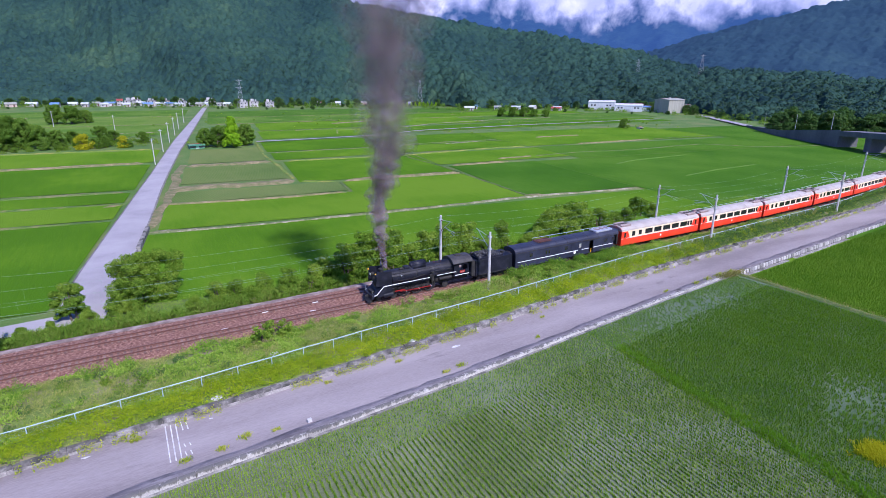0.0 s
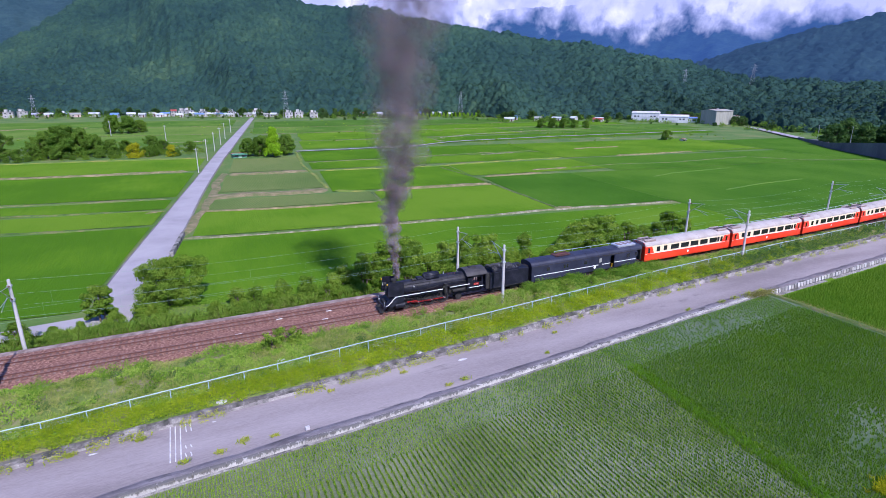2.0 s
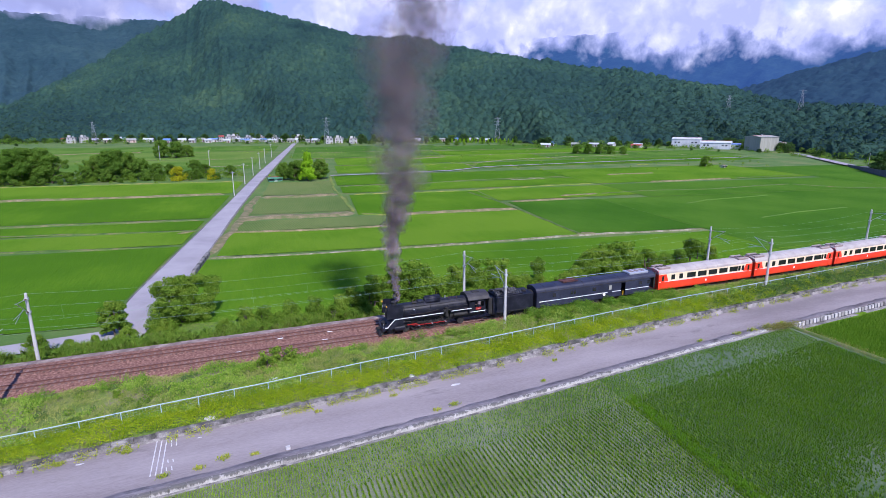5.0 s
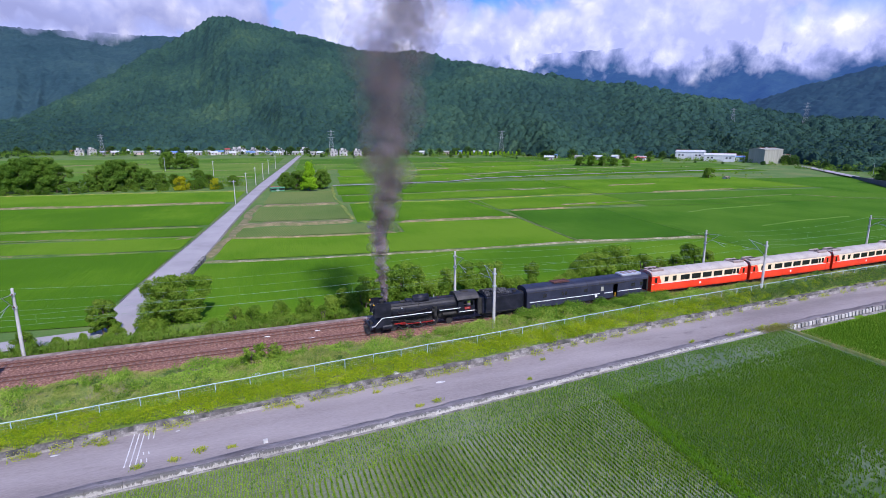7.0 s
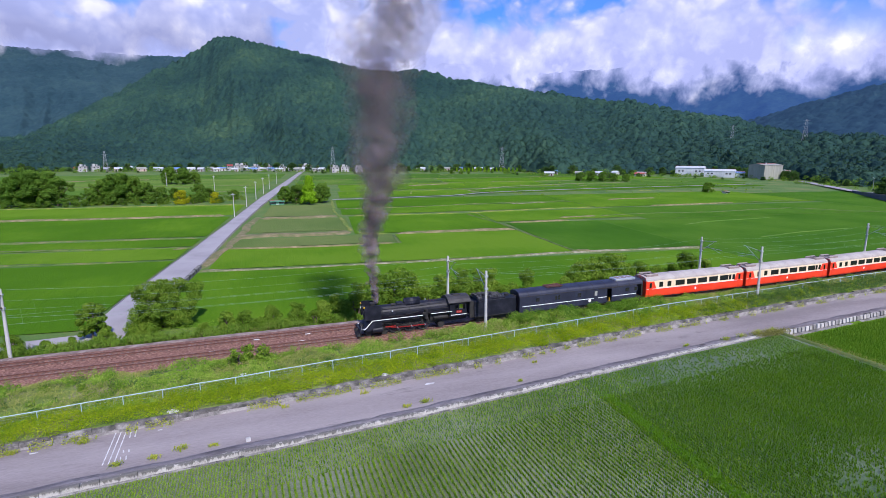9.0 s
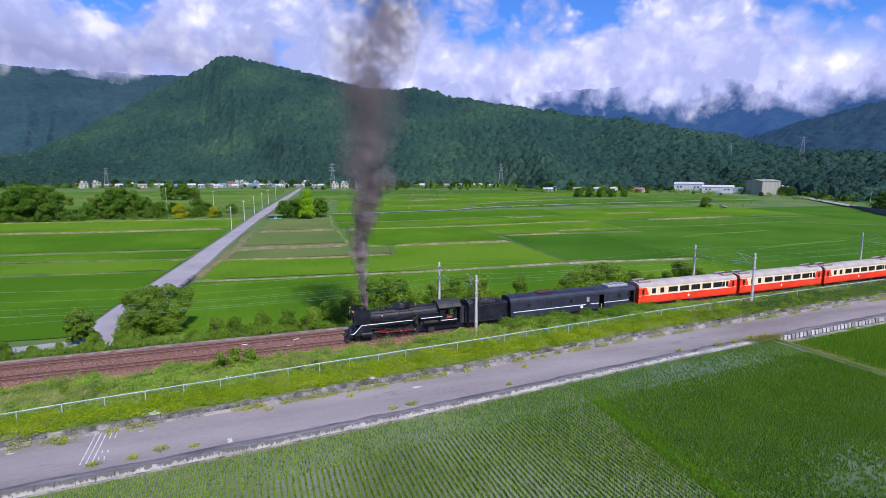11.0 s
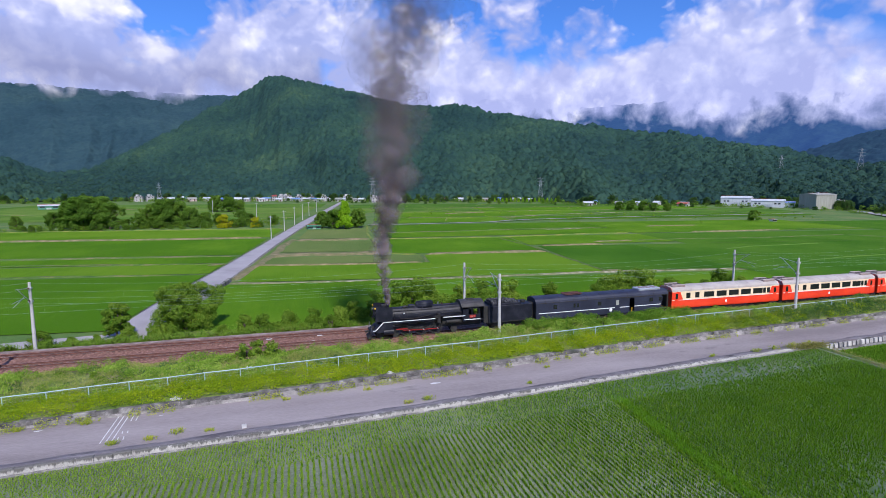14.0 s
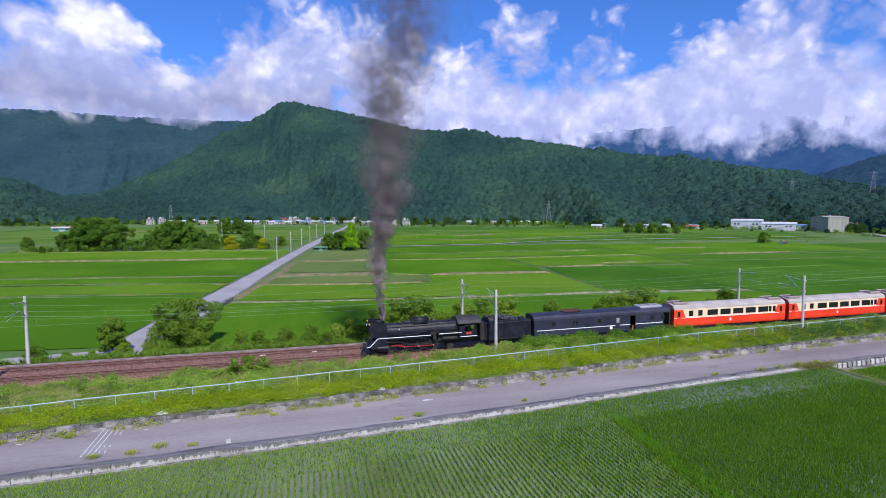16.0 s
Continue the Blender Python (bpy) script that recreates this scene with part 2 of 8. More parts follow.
M["asphalt"] = material("worn_concrete_road", [(0.188, 0.160, 0.162), (0.258, 0.224, 0.226), (0.320, 0.282, 0.284)], 0.22, 9.0, 0.9, 0.35, depth=0.01, stretch=(0.22, 1, 1), stain=(0.5, 0.63, (0.125, 0.11, 0.112)))
M["lane"] = material("pale_concrete_lane", [(0.24, 0.225, 0.24), (0.31, 0.29, 0.31), (0.36, 0.34, 0.355)], 0.12, 6.0, 0.9, 0.35, depth=0.01)
M["concrete"] = material("weathered_concrete", [(0.10, 0.095, 0.09), (0.20, 0.19, 0.18), (0.33, 0.315, 0.30)], 0.7, 9.0, 0.92, 0.5, depth=0.02, stain=(1.1, 0.54, (0.06, 0.06, 0.055)), vary=0.05)
M["old_concrete"] = material("old_stained_concrete", [(0.07, 0.065, 0.06), (0.14, 0.13, 0.125), (0.31, 0.295, 0.28)], 1.1, 6.0, 0.95, 0.9, depth=0.06, stain=(0.8, 0.50, (0.05, 0.052, 0.042)), vary=0.06)
M["wall_pale"] = material("pale_patchy_concrete", [(0.12, 0.112, 0.106), (0.22, 0.206, 0.196), (0.37, 0.35, 0.33)], 0.8, 7.0, 0.95, 0.6, depth=0.03, stain=(0.55, 0.56, (0.10, 0.095, 0.085)), vary=0.06)
M["edge_slab"] = material("stained_edge_slab", [(0.115, 0.100, 0.105), (0.20, 0.178, 0.185), (0.33, 0.298, 0.307)], 0.9, 5.0, 0.95, 0.5, depth=0.02, stretch=(0.3, 1.0, 1.0), stain=(0.9, 0.58, (0.075, 0.066, 0.066)))
M["whitewash"] = drip_material()
M["kerb"] = material("whitewashed_kerb", [(0.20, 0.19, 0.18), (0.40, 0.38, 0.36), (0.52, 0.50, 0.475)], 1.1, 7.0, 0.9, 0.4, depth=0.02, stain=(1.5, 0.60, (0.08, 0.075, 0.07)), vary=0.12, stretch=(1.0, 1.0, 0.22))
M["ballast"] = material("rusty_ballast", [(0.095, 0.038, 0.026), (0.215, 0.100, 0.071), (0.43, 0.255, 0.195)], 4.0, 13.0, 0.95, 1.0, depth=0.08)
M["ballast_grey"] = material("grey_ballast", [(0.14, 0.098, 0.082), (0.25, 0.185, 0.158), (0.42, 0.34, 0.30)], 1.0, 8.0, 0.95, 1.0, depth=0.06)
M["sleeper"] = material("concrete_sleeper", [(0.12, 0.065, 0.052), (0.19, 0.115, 0.095), (0.29, 0.20, 0.175)], 1.0, 14.0, 0.95, 0.4, vary=0.10)
M["rail"] = material("rail_steel", [(0.085, 0.030, 0.021), (0.14, 0.052, 0.036)], 2.0, 20.0, 0.7, 0.2)
M["railhead"] = material("rail_head", [(0.15, 0.085, 0.068), (0.25, 0.165, 0.14)], 3.0, 20.0, 0.5, 0.1, metal=0.4)
M["paint_white"] = material("road_paint", [(0.32, 0.31, 0.32), (0.55, 0.55, 0.56), (0.66, 0.66, 0.67)], 2.0, 15.0, 0.8, 0.2)
M["pole"] = material("concrete_pole", [(0.34, 0.33, 0.32), (0.46, 0.45, 0.44), (0.55, 0.54, 0.53)], 0.8, 12.0, 0.85, 0.3, stretch=(1, 1, 0.3))
M["galv"] = material("galvanised_steel", [(0.42, 0.45, 0.47), (0.56, 0.59, 0.6)], 2.0, 18.0, 0.45, 0.1, metal=0.6)
M["fence"] = material("pale_green_fence_paint", [(0.32, 0.45, 0.43), (0.45, 0.57, 0.55)], 1.5, 14.0, 0.5, 0.1)
M["wire"] = material("copper_wire", [(0.20, 0.32, 0.22), (0.32, 0.45, 0.34)], 0.3, 5.0, 0.5, 0.0, metal=0.2)
M["porcelain"] = material("porcelain", [(0.12, 0.06, 0.04), (0.2, 0.1, 0.07)], 2.0, 8.0, 0.3, 0.0)
# black paint with a blue cast that stands in for reflected sky
M["black"] = material("loco_black_sky_tint", [(0.005, 0.006, 0.011), (0.010, 0.011, 0.019), (0.027, 0.028, 0.042)], 0.9, 9.0, 0.5, 0.12, spec=0.3, depth=0.01)
M["cab_roof"] = material("faded_black_roof", [(0.018, 0.017, 0.019), (0.034, 0.032, 0.034), (0.056, 0.052, 0.053)], 0.9, 9.0, 0.6, 0.2)
M["soot"] = material("sooty_black", [(0.008, 0.008, 0.008), (0.02, 0.019, 0.018), (0.045, 0.04, 0.037)], 1.2, 14.0, 0.75, 0.3)
M["coal"] = material("coal", [(0.01, 0.01, 0.011), (0.03, 0.03, 0.032), (0.09, 0.09, 0.095)], 2.5, 16.0, 0.5, 1.0, depth=0.05, islands=0.1)
M["van"] = material("van_black_blue", [(0.014, 0.016, 0.031), (0.021, 0.024, 0.045), (0.036, 0.040, 0.066)], 0.5, 8.0, 0.5, 0.1)
M["white"] = material("white_line_paint", [(0.68, 0.68, 0.68), (0.8, 0.8, 0.8)], 2.0, 12.0, 0.5, 0.05)
M["red"] = material("coach_red", [(0.66, 0.034, 0.011), (0.80, 0.048, 0.016), (0.84, 0.066, 0.026)], 0.5, 9.0, 0.38, 0.05, coat=0.2)
M["plate_letter"] = material("faded_plate_letters", [(0.34, 0.16, 0.14), (0.46, 0.24, 0.21)], 2.0, 12.0, 0.6, 0.05)
# rod red, darkened so that the skirt's shade is in the colour
M["redrod"] = material("red_rod_paint_shaded", [(0.22, 0.008, 0.008), (0.38, 0.016, 0.013)], 2.0, 12.0, 0.5, 0.05)
M["cream"] = material("coach_cream", [(0.75, 0.58, 0.375), (0.82, 0.66, 0.455)], 0.6, 9.0, 0.42, 0.05)
M["roof"] = material("coach_roof", [(0.33, 0.295, 0.275), (0.42, 0.38, 0.355), (0.48, 0.435, 0.41)], 0.4, 7.0, 0.7, 0.1, stain=(0.8, 0.66, (0.3, 0.26, 0.24)))
M["aircon"] = material("roof_unit", [(0.18, 0.13, 0.12), (0.33, 0.26, 0.24)], 1.5, 12.0, 0.7, 0.3)
M["alu"] = material("aluminium", [(0.55, 0.56, 0.58), (0.68, 0.69, 0.71)], 1.0, 12.0, 0.35, 0.1, metal=0.7)
M["glass"] = material("tinted_glass", [(0.012, 0.013, 0.015), (0.022, 0.023, 0.026)], 0.8, 6.0, 0.08, 0.0, spec=0.7)
M["under"] = material("underframe", [(0.015, 0.014, 0.013), (0.04, 0.034, 0.03)], 1.0, 12.0, 0.8, 0.3)
M["rust"] = material("rusty_steel", [(0.05, 0.020, 0.018), (0.13, 0.05, 0.042)], 1.5, 12.0, 0.8, 0.3)
M["bark"] = material("bark", [(0.07, 0.05, 0.035), (0.13, 0.10, 0.07), (0.2, 0.16, 0.12)], 1.0, 9.0, 0.95, 0.9, stretch=(1, 1, 0.25))
M["leaf"] = leaf_material("bush_leaves", [(0.085, 0.165, 0.016), (0.16, 0.275, 0.026), (0.27, 0.37, 0.05)], 0.42)
M["leaf_dark"] = leaf_material("dark_tree_leaves", [(0.085, 0.175, 0.022), (0.145, 0.265, 0.036), (0.23, 0.35, 0.06)], 0.5)
M["leaf_wood"] = leaf_material("shaded_wood_leaves", [(0.030, 0.078, 0.022), (0.055, 0.120, 0.030), (0.095, 0.17, 0.042)], 0.35)
M["leaf_lime"] = leaf_material("lime_green_leaves", [(0.16, 0.34, 0.008), (0.25, 0.46, 0.012), (0.34, 0.52, 0.03)])
M["leaf_yellow"] = leaf_material("yellow_leaves", [(0.20, 0.27, 0.010), (0.38, 0.40, 0.012), (0.52, 0.47, 0.02)])
M["vine"] = leaf_material("vine_leaves", [(0.105, 0.205, 0.006), (0.255, 0.370, 0.010), (0.46, 0.50, 0.022)], 0.45)
M["grass"] = leaf_material("grass_blades", [(0.095, 0.185, 0.018), (0.20, 0.285, 0.045), (0.40, 0.375, 0.145)], 0.40)
M["rice_deep"] = leaf_material("deep_green_rice_blades", [(0.062, 0.160, 0.003), (0.100, 0.216, 0.005), (0.150, 0.268, 0.011)], 0.33)
M["herb"] = leaf_material("green_herbs", [(0.085, 0.19, 0.018), (0.17, 0.31, 0.03), (0.33, 0.43, 0.08)], 0.42)
M["dry"] = leaf_material("dry_brown_grass", [(0.12, 0.15, 0.028), (0.22, 0.21, 0.065), (0.34, 0.28, 0.13)], 0.35)
M["weed"] = leaf_material("yellowed_weeds", [(0.18, 0.26, 0.025), (0.33, 0.37, 0.05), (0.48, 0.45, 0.12)], 0.4)
# dark herbs; at the far end their tone also carries cloud shade
M["herb_dark_shade"] = leaf_material("dark_shrubby_herbs_shaded", [(0.045, 0.11, 0.028), (0.085, 0.17, 0.042), (0.15, 0.245, 0.07)], 0.35)
M["rice_lush"] = leaf_material("lush_rice_blades", [(0.066, 0.185, 0.005), (0.102, 0.245, 0.008), (0.145, 0.295, 0.018)], 0.38)
M["rice_far"] = leaf_material("thick_rice_blades", [(0.045, 0.125, 0.004), (0.075, 0.172, 0.007), (0.12, 0.22, 0.018)], 0.33)
M["rice"] = leaf_material("rice_blades", [(0.115, 0.230, 0.013), (0.175, 0.305, 0.022), (0.27, 0.385, 0.052)], 0.45)
# the blue-green cast of forest and canopy is haze put into the colour
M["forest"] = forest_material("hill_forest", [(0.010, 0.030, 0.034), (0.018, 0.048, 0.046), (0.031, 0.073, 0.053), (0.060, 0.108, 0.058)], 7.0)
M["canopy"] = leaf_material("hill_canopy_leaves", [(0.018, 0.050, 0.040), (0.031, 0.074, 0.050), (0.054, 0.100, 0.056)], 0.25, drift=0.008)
# far ridge: haze is painted in as a bluer base colour
M["forest_far_haze"] = forest_material("far_ridge_forest_haze", [(0.014, 0.038, 0.052), (0.025, 0.058, 0.074), (0.042, 0.084, 0.090)], 10.0)
M["plaster"] = material("white_plaster", [(0.30, 0.29, 0.285), (0.44, 0.43, 0.425), (0.56, 0.55, 0.545)], 0.3, 3.0, 0.8, 0.1, vary=0.08)
M["plaster_pink"] = material("pink_tile_wall", [(0.45, 0.33, 0.29), (0.58, 0.46, 0.40)], 0.3, 3.0, 0.8, 0.1)
M["tin_grey"] = material("grey_green_sheet_metal", [(0.26, 0.265, 0.225), (0.36, 0.36, 0.31)], 0.2, 3.0, 0.55, 0.2, stretch=(4, 4, 0.2))
M["tin_white"] = material("white_sheet_metal", [(0.46, 0.49, 0.53), (0.6, 0.62, 0.65)], 0.2, 3.0, 0.5, 0.2, stretch=(4, 4, 0.2))
M["tin_blue"] = material("blue_sheet_roof", [(0.10, 0.2, 0.42), (0.18, 0.3, 0.55)], 0.2, 3.0, 0.5, 0.2)
M["tin_red"] = material("red_sheet_roof", [(0.30, 0.05, 0.035), (0.42, 0.09, 0.06)], 0.2, 3.0, 0.5, 0.2)
M["tin_green"] = material("green_sheet_roof", [(0.05, 0.19, 0.12), (0.1, 0.28, 0.18)], 0.3, 3.0, 0.5, 0.2)
M["window"] = material("dark_window", [(0.02, 0.025, 0.03), (0.05, 0.06, 0.07)], 0.5, 4.0, 0.15, 0.0)
# concrete darkened and blued: the ramp's shade is in the base colour
M["viaduct"] = material("grey_viaduct_concrete_shaded", [(0.075, 0.075, 0.088), (0.115, 0.115, 0.13), (0.16, 0.16, 0.175)], 0.12, 3.0, 0.9, 0.3, stretch=(1, 1, 0.4))
M["pylon"] = material("weathered_pylon_steel", [(0.22, 0.24, 0.27), (0.32, 0.34, 0.37)], 1.0, 9.0, 0.6, 0.1, metal=0.3)
M["lamp_glass"] = material("amber_lamp_glass", [(0.6, 0.35, 0.02), (0.8, 0.5, 0.04)], 2.0, 9.0, 0.2, 0.0)


def blue_forest(name, haze_glow=(0.018, 0.048, 0.165), cell=40.0):
    """Far mountain forest; a blue emission on its surface stands in for haze."""
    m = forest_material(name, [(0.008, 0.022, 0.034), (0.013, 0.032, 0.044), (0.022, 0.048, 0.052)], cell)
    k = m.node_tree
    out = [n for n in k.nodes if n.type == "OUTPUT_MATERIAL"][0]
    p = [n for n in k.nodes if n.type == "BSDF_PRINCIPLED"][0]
    p.inputs["Emission Color"].default_value = (*haze_glow, 1)
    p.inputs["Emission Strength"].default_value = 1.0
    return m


# both far ranges carry their haze as surface emission
M["forest_blue"] = blue_forest("far_mountain_forest_haze")
M["forest_flank"] = blue_forest("far_flank_forest_haze", (0.010, 0.024, 0.055), 14.0)

# ---- mesh helpers ----


def raw(name, verts, faces, mat, smooth=False):
    """One mesh object from coordinates."""
    me = bpy.data.meshes.new(name)
    me.from_pydata([tuple(v) for v in verts], [], faces)
    me.update()
    if smooth:
        me.polygons.foreach_set("use_smooth", [True] * len(me.polygons))
    me.materials.append(mat)
    return new(name, me)


def bulk(name, verts, size, mat, smooth=False):
    """One mesh of many separate faces of the same corner count, from an array of n x size x 3."""
    n = len(verts)
    me = bpy.data.meshes.new(name)
    me.vertices.add(n * size)
    me.vertices.foreach_set("co", np.ascontiguousarray(verts, dtype=np.float32).ravel())
    me.loops.add(n * size)
    me.loops.foreach_set("vertex_index", np.arange(n * size, dtype=np.int32))
    me.polygons.add(n)
    me.polygons.foreach_set("loop_start", np.arange(0, n * size, size, dtype=np.int32))
    me.polygons.foreach_set("loop_total", np.full(n, size, dtype=np.int32))
    me.update(calc_edges=True)
    me.validate()
    me.materials.append(mat)
    return new(name, me)


def sheet(name, grid, mat, smooth=True):
    """A surface from a rows x columns x 3 array."""
    r, c = grid.shape[:2]
    i = np.arange(r * c).reshape(r, c)
    quads = np.stack([i[:-1, :-1], i[:-1, 1:], i[1:, 1:], i[1:, :-1]], -1).reshape(-1, 4)
    me = bpy.data.meshes.new(name)
    me.vertices.add(r * c)
    me.vertices.foreach_set("co", np.ascontiguousarray(grid, dtype=np.float32).ravel())
    me.loops.add(quads.size)
    me.loops.foreach_set("vertex_index", quads.ravel().astype(np.int32))
    me.polygons.add(len(quads))
    me.polygons.foreach_set("loop_start", np.arange(0, quads.size, 4, dtype=np.int32))
    me.polygons.foreach_set("loop_total", np.full(len(quads), 4, dtype=np.int32))
    if smooth:
        me.polygons.foreach_set("use_smooth", np.ones(len(quads), dtype=bool))
    me.update(calc_edges=True)
    me.materials.append(mat)
    return new(name, me)


def part(name, bm, mat, parent=None, label="", smooth=False):
    """Links a bmesh as one mesh object under a thing or a part."""
    me = bpy.data.meshes.new(name)
    bmesh.ops.recalc_face_normals(bm, faces=bm.faces)
    bm.to_mesh(me)
    bm.free()
    if smooth:
        me.polygons.foreach_set("use_smooth", [True] * len(me.polygons))
    me.materials.append(mat)
    ob = new(name, me)
    if parent is not None:
        ob.parent = parent
    if label:
        ob["label"] = label
    return ob


def thing(name, label, category, at=(0, 0, 0), turn=0.0, group="", kind=""):
    ob = new(name)
    ob.empty_display_size = 0.3
    ob.matrix_basis = pose(*at, 0, 0, turn)
    return tagged(ob, label, category, group, kind)


def box(x0, x1, y0, y1, z0, z1, bevel=0.0, bm=None):
    bm = bm or bmesh.new()
    vs = [bm.verts.new(p) for p in ((x0, y0, z0), (x1, y0, z0), (x1, y1, z0), (x0, y1, z0), (x0, y0, z1), (x1, y0, z1), (x1, y1, z1), (x0, y1, z1))]
    fs = [bm.faces.new([vs[i] for i in q]) for q in ((0, 3, 2, 1), (4, 5, 6, 7), (0, 1, 5, 4), (1, 2, 6, 5), (2, 3, 7, 6), (3, 0, 4, 7))]
    if bevel:
        bmesh.ops.bevel(bm, geom=list({e for f in fs for e in f.edges}), offset=bevel, segments=2, affect="EDGES", profile=0.5)
    return bm


def prism(profile, x0, x1, bm=None):
    """A closed (y, z) outline drawn out along x."""
    bm = bm or bmesh.new()
    a = [bm.verts.new((x0, y, z)) for y, z in profile]
    b = [bm.verts.new((x1, y, z)) for y, z in profile]
    n = len(profile)
    for i in range(n):
        bm.faces.new((a[i], a[(i + 1) % n], b[(i + 1) % n], b[i]))
    bm.faces.new(a[::-1])
    bm.faces.new(b)
    return bm


def slab_xz(profile, y0, y1, bm=None):
    """A closed (x, z) outline drawn out along y."""
    bm = bm or bmesh.new()
    a = [bm.verts.new((x, y0, z)) for x, z in profile]
    b = [bm.verts.new((x, y1, z)) for x, z in profile]
    n = len(profile)
    for i in range(n):
        bm.faces.new((a[i], a[(i + 1) % n], b[(i + 1) % n], b[i]))
    bm.faces.new(a[::-1])
    bm.faces.new(b)
    return bm


def tube(p, q, r0, r1=None, seg=8, bm=None):
    """A round bar from p to q, with closed ends."""
    bm = bm or bmesh.new()
    r1 = r0 if r1 is None else r1
    p, q = Vector(p), Vector(q)
    m = (q - p).to_track_quat("Z", "Y").to_matrix()
    rings = []
    for c, r in ((p, r0), (q, r1)):
        rings.append([bm.verts.new(c + m @ Vector((r * math.cos(6.28319 * i / seg), r * math.sin(6.28319 * i / seg), 0))) for i in range(seg)])
    for i in range(seg):
        bm.faces.new((rings[0][i], rings[0][(i + 1) % seg], rings[1][(i + 1) % seg], rings[1][i]))
    bm.faces.new(rings[0][::-1])
    bm.faces.new(rings[1])
    return bm


def lathe_x(profile, cy, cz, seg=24, bm=None):
    """A body of revolution about an axis along x, from (x, radius) pairs."""
    bm = bm or bmesh.new()
    rings = [[bm.verts.new((x, cy + r * math.cos(6.28319 * i / seg), cz + r * math.sin(6.28319 * i / seg))) for i in range(seg)] for x, r in profile]
    for a, b in zip(rings, rings[1:]):
        for i in range(seg):
            bm.faces.new((a[i], a[(i + 1) % seg], b[(i + 1) % seg], b[i]))
    bm.faces.new(rings[0][::-1])
    bm.faces.new(rings[-1])
    return bm


def wheel(x, y, z, r, width, spokes=0, bm=None, disc=True):
    """A wheel whose axle runs along y: tyre, hub and spokes or a disc."""
    bm = bm or bmesh.new()
    seg = 24
    def ring(rad, yy):
        return [bm.verts.new((x + rad * math.cos(6.28319 * i / seg), yy, z + rad * math.sin(6.28319 * i / seg))) for i in range(seg)]
    loops = [ring(r, y - width / 2), ring(r, y + width / 2), ring(r * 0.84, y + width / 2), ring(r * 0.84, y - width / 2)]
    for a, b in zip(loops, loops[1:] + loops[:1]):
        for i in range(seg):
            bm.faces.new((a[i], a[(i + 1) % seg], b[(i + 1) % seg], b[i]))
    tube((x, y - width * 0.6, z), (x, y + width * 0.6, z), r * 0.2, seg=12, bm=bm)
    if spokes:
        for i in range(spokes):
            t = 6.28319 * i / spokes
            tube((x, y, z), (x + r * 0.86 * math.cos(t), y, z + r * 0.86 * math.sin(t)), r * 0.06, r * 0.045, 5, bm)
    elif disc:
        tube((x, y - width * 0.2, z), (x, y + width * 0.2, z), r * 0.86, seg=seg, bm=bm)
    return bm


def path_tube(points, r, seg=5, bm=None):
    """One unbroken round strand through the points."""
    bm = bm or bmesh.new()
    last = None
    for i, p in enumerate(points):
        a, b = Vector(points[max(0, i - 1)]), Vector(points[min(len(points) - 1, i + 1)])
        m = (b - a).to_track_quat("Z", "Y").to_matrix()
        ring = [bm.verts.new(Vector(p) + m @ Vector((r * math.cos(6.28319 * j / seg), r * math.sin(6.28319 * j / seg), 0))) for j in range(seg)]
        if last:
            for j in range(seg):
                bm.faces.new((last[j], last[(j + 1) % seg], ring[(j + 1) % seg], ring[j]))
        last = ring
    return bm


# ---- noise in arrays ----
_lat = np.random.RandomState(7).rand(512, 512)


def vnoise(x, y):
    xi, yi = np.floor(x).astype(int), np.floor(y).astype(int)
    fx, fy = x - xi, y - yi
    fx, fy = fx * fx * (3 - 2 * fx), fy * fy * (3 - 2 * fy)
    g = lambda a, b: _lat[a % 512, b % 512]
    return (g(xi, yi) * (1 - fx) + g(xi + 1, yi) * fx) * (1 - fy) + (g(xi, yi + 1) * (1 - fx) + g(xi + 1, yi + 1) * fx) * fy


def fbm(x, y, octaves=4):
    out, amp, tot = 0.0, 1.0, 0.0
    for i in range(octaves):
        out = out + amp * vnoise(x * 2 ** i + 17.3 * i, y * 2 ** i + 9.1 * i)
        tot += amp
        amp *= 0.5
    return out / tot


def crowns(x, y, cell):
    """Rounded tree crowns of uneven height on a jittered grid."""
    xi, yi = np.floor(x / cell), np.floor(y / cell)
    best = np.zeros_like(x)
    for dx in (-1, 0, 1):
        for dy in (-1, 0, 1):
            a, b = (xi + dx).astype(int), (yi + dy).astype(int)
            px = (a + 0.15 + 0.7 * _lat[a % 512, b % 512]) * cell
            py = (b + 0.15 + 0.7 * _lat[(a + 91) % 512, (b + 37) % 512]) * cell
            s = 0.55 + 0.75 * _lat[(a + 13) % 512, (b + 203) % 512]
            d2 = ((x - px) ** 2 + (y - py) ** 2) / (0.72 * cell * (0.7 + 0.4 * s)) ** 2
            best = np.maximum(best, s * np.sqrt(np.maximum(0.0, 1 - d2)))
    return best


# ---- levels and lines of the plan ----
def land(y):
    """Height of the plain: flat by the railway, rising gently towards the hills."""
    return -2.5 + 0.012 * np.maximum(0.0, np.asarray(y, float) - 140.0)


XS = [-90, -13, 0, 14, 31, 56, 84, 105, 134, 260]


def bend(x):
    """The line curves away from the road towards its far end."""
    return np.maximum(0.0, np.asarray(x, float) - 80.0) ** 2 / 1650.0


def grade(x):
    """The rails climb slightly under the train."""
    return np.interp(x, [22, 70], [0.0, 0.42])


def far_edge(x):
    return np.interp(x, [-90, -13, 0, 15, 25, 35, 45, 60, 75, 90, 105, 114, 152, 260], [41.5, 45.1, 46.2, 47.3, 48.1, 49.0, 50.3, 51.8, 53.0, 54.0, 54.9, 55.5, 58.2, 71.0])


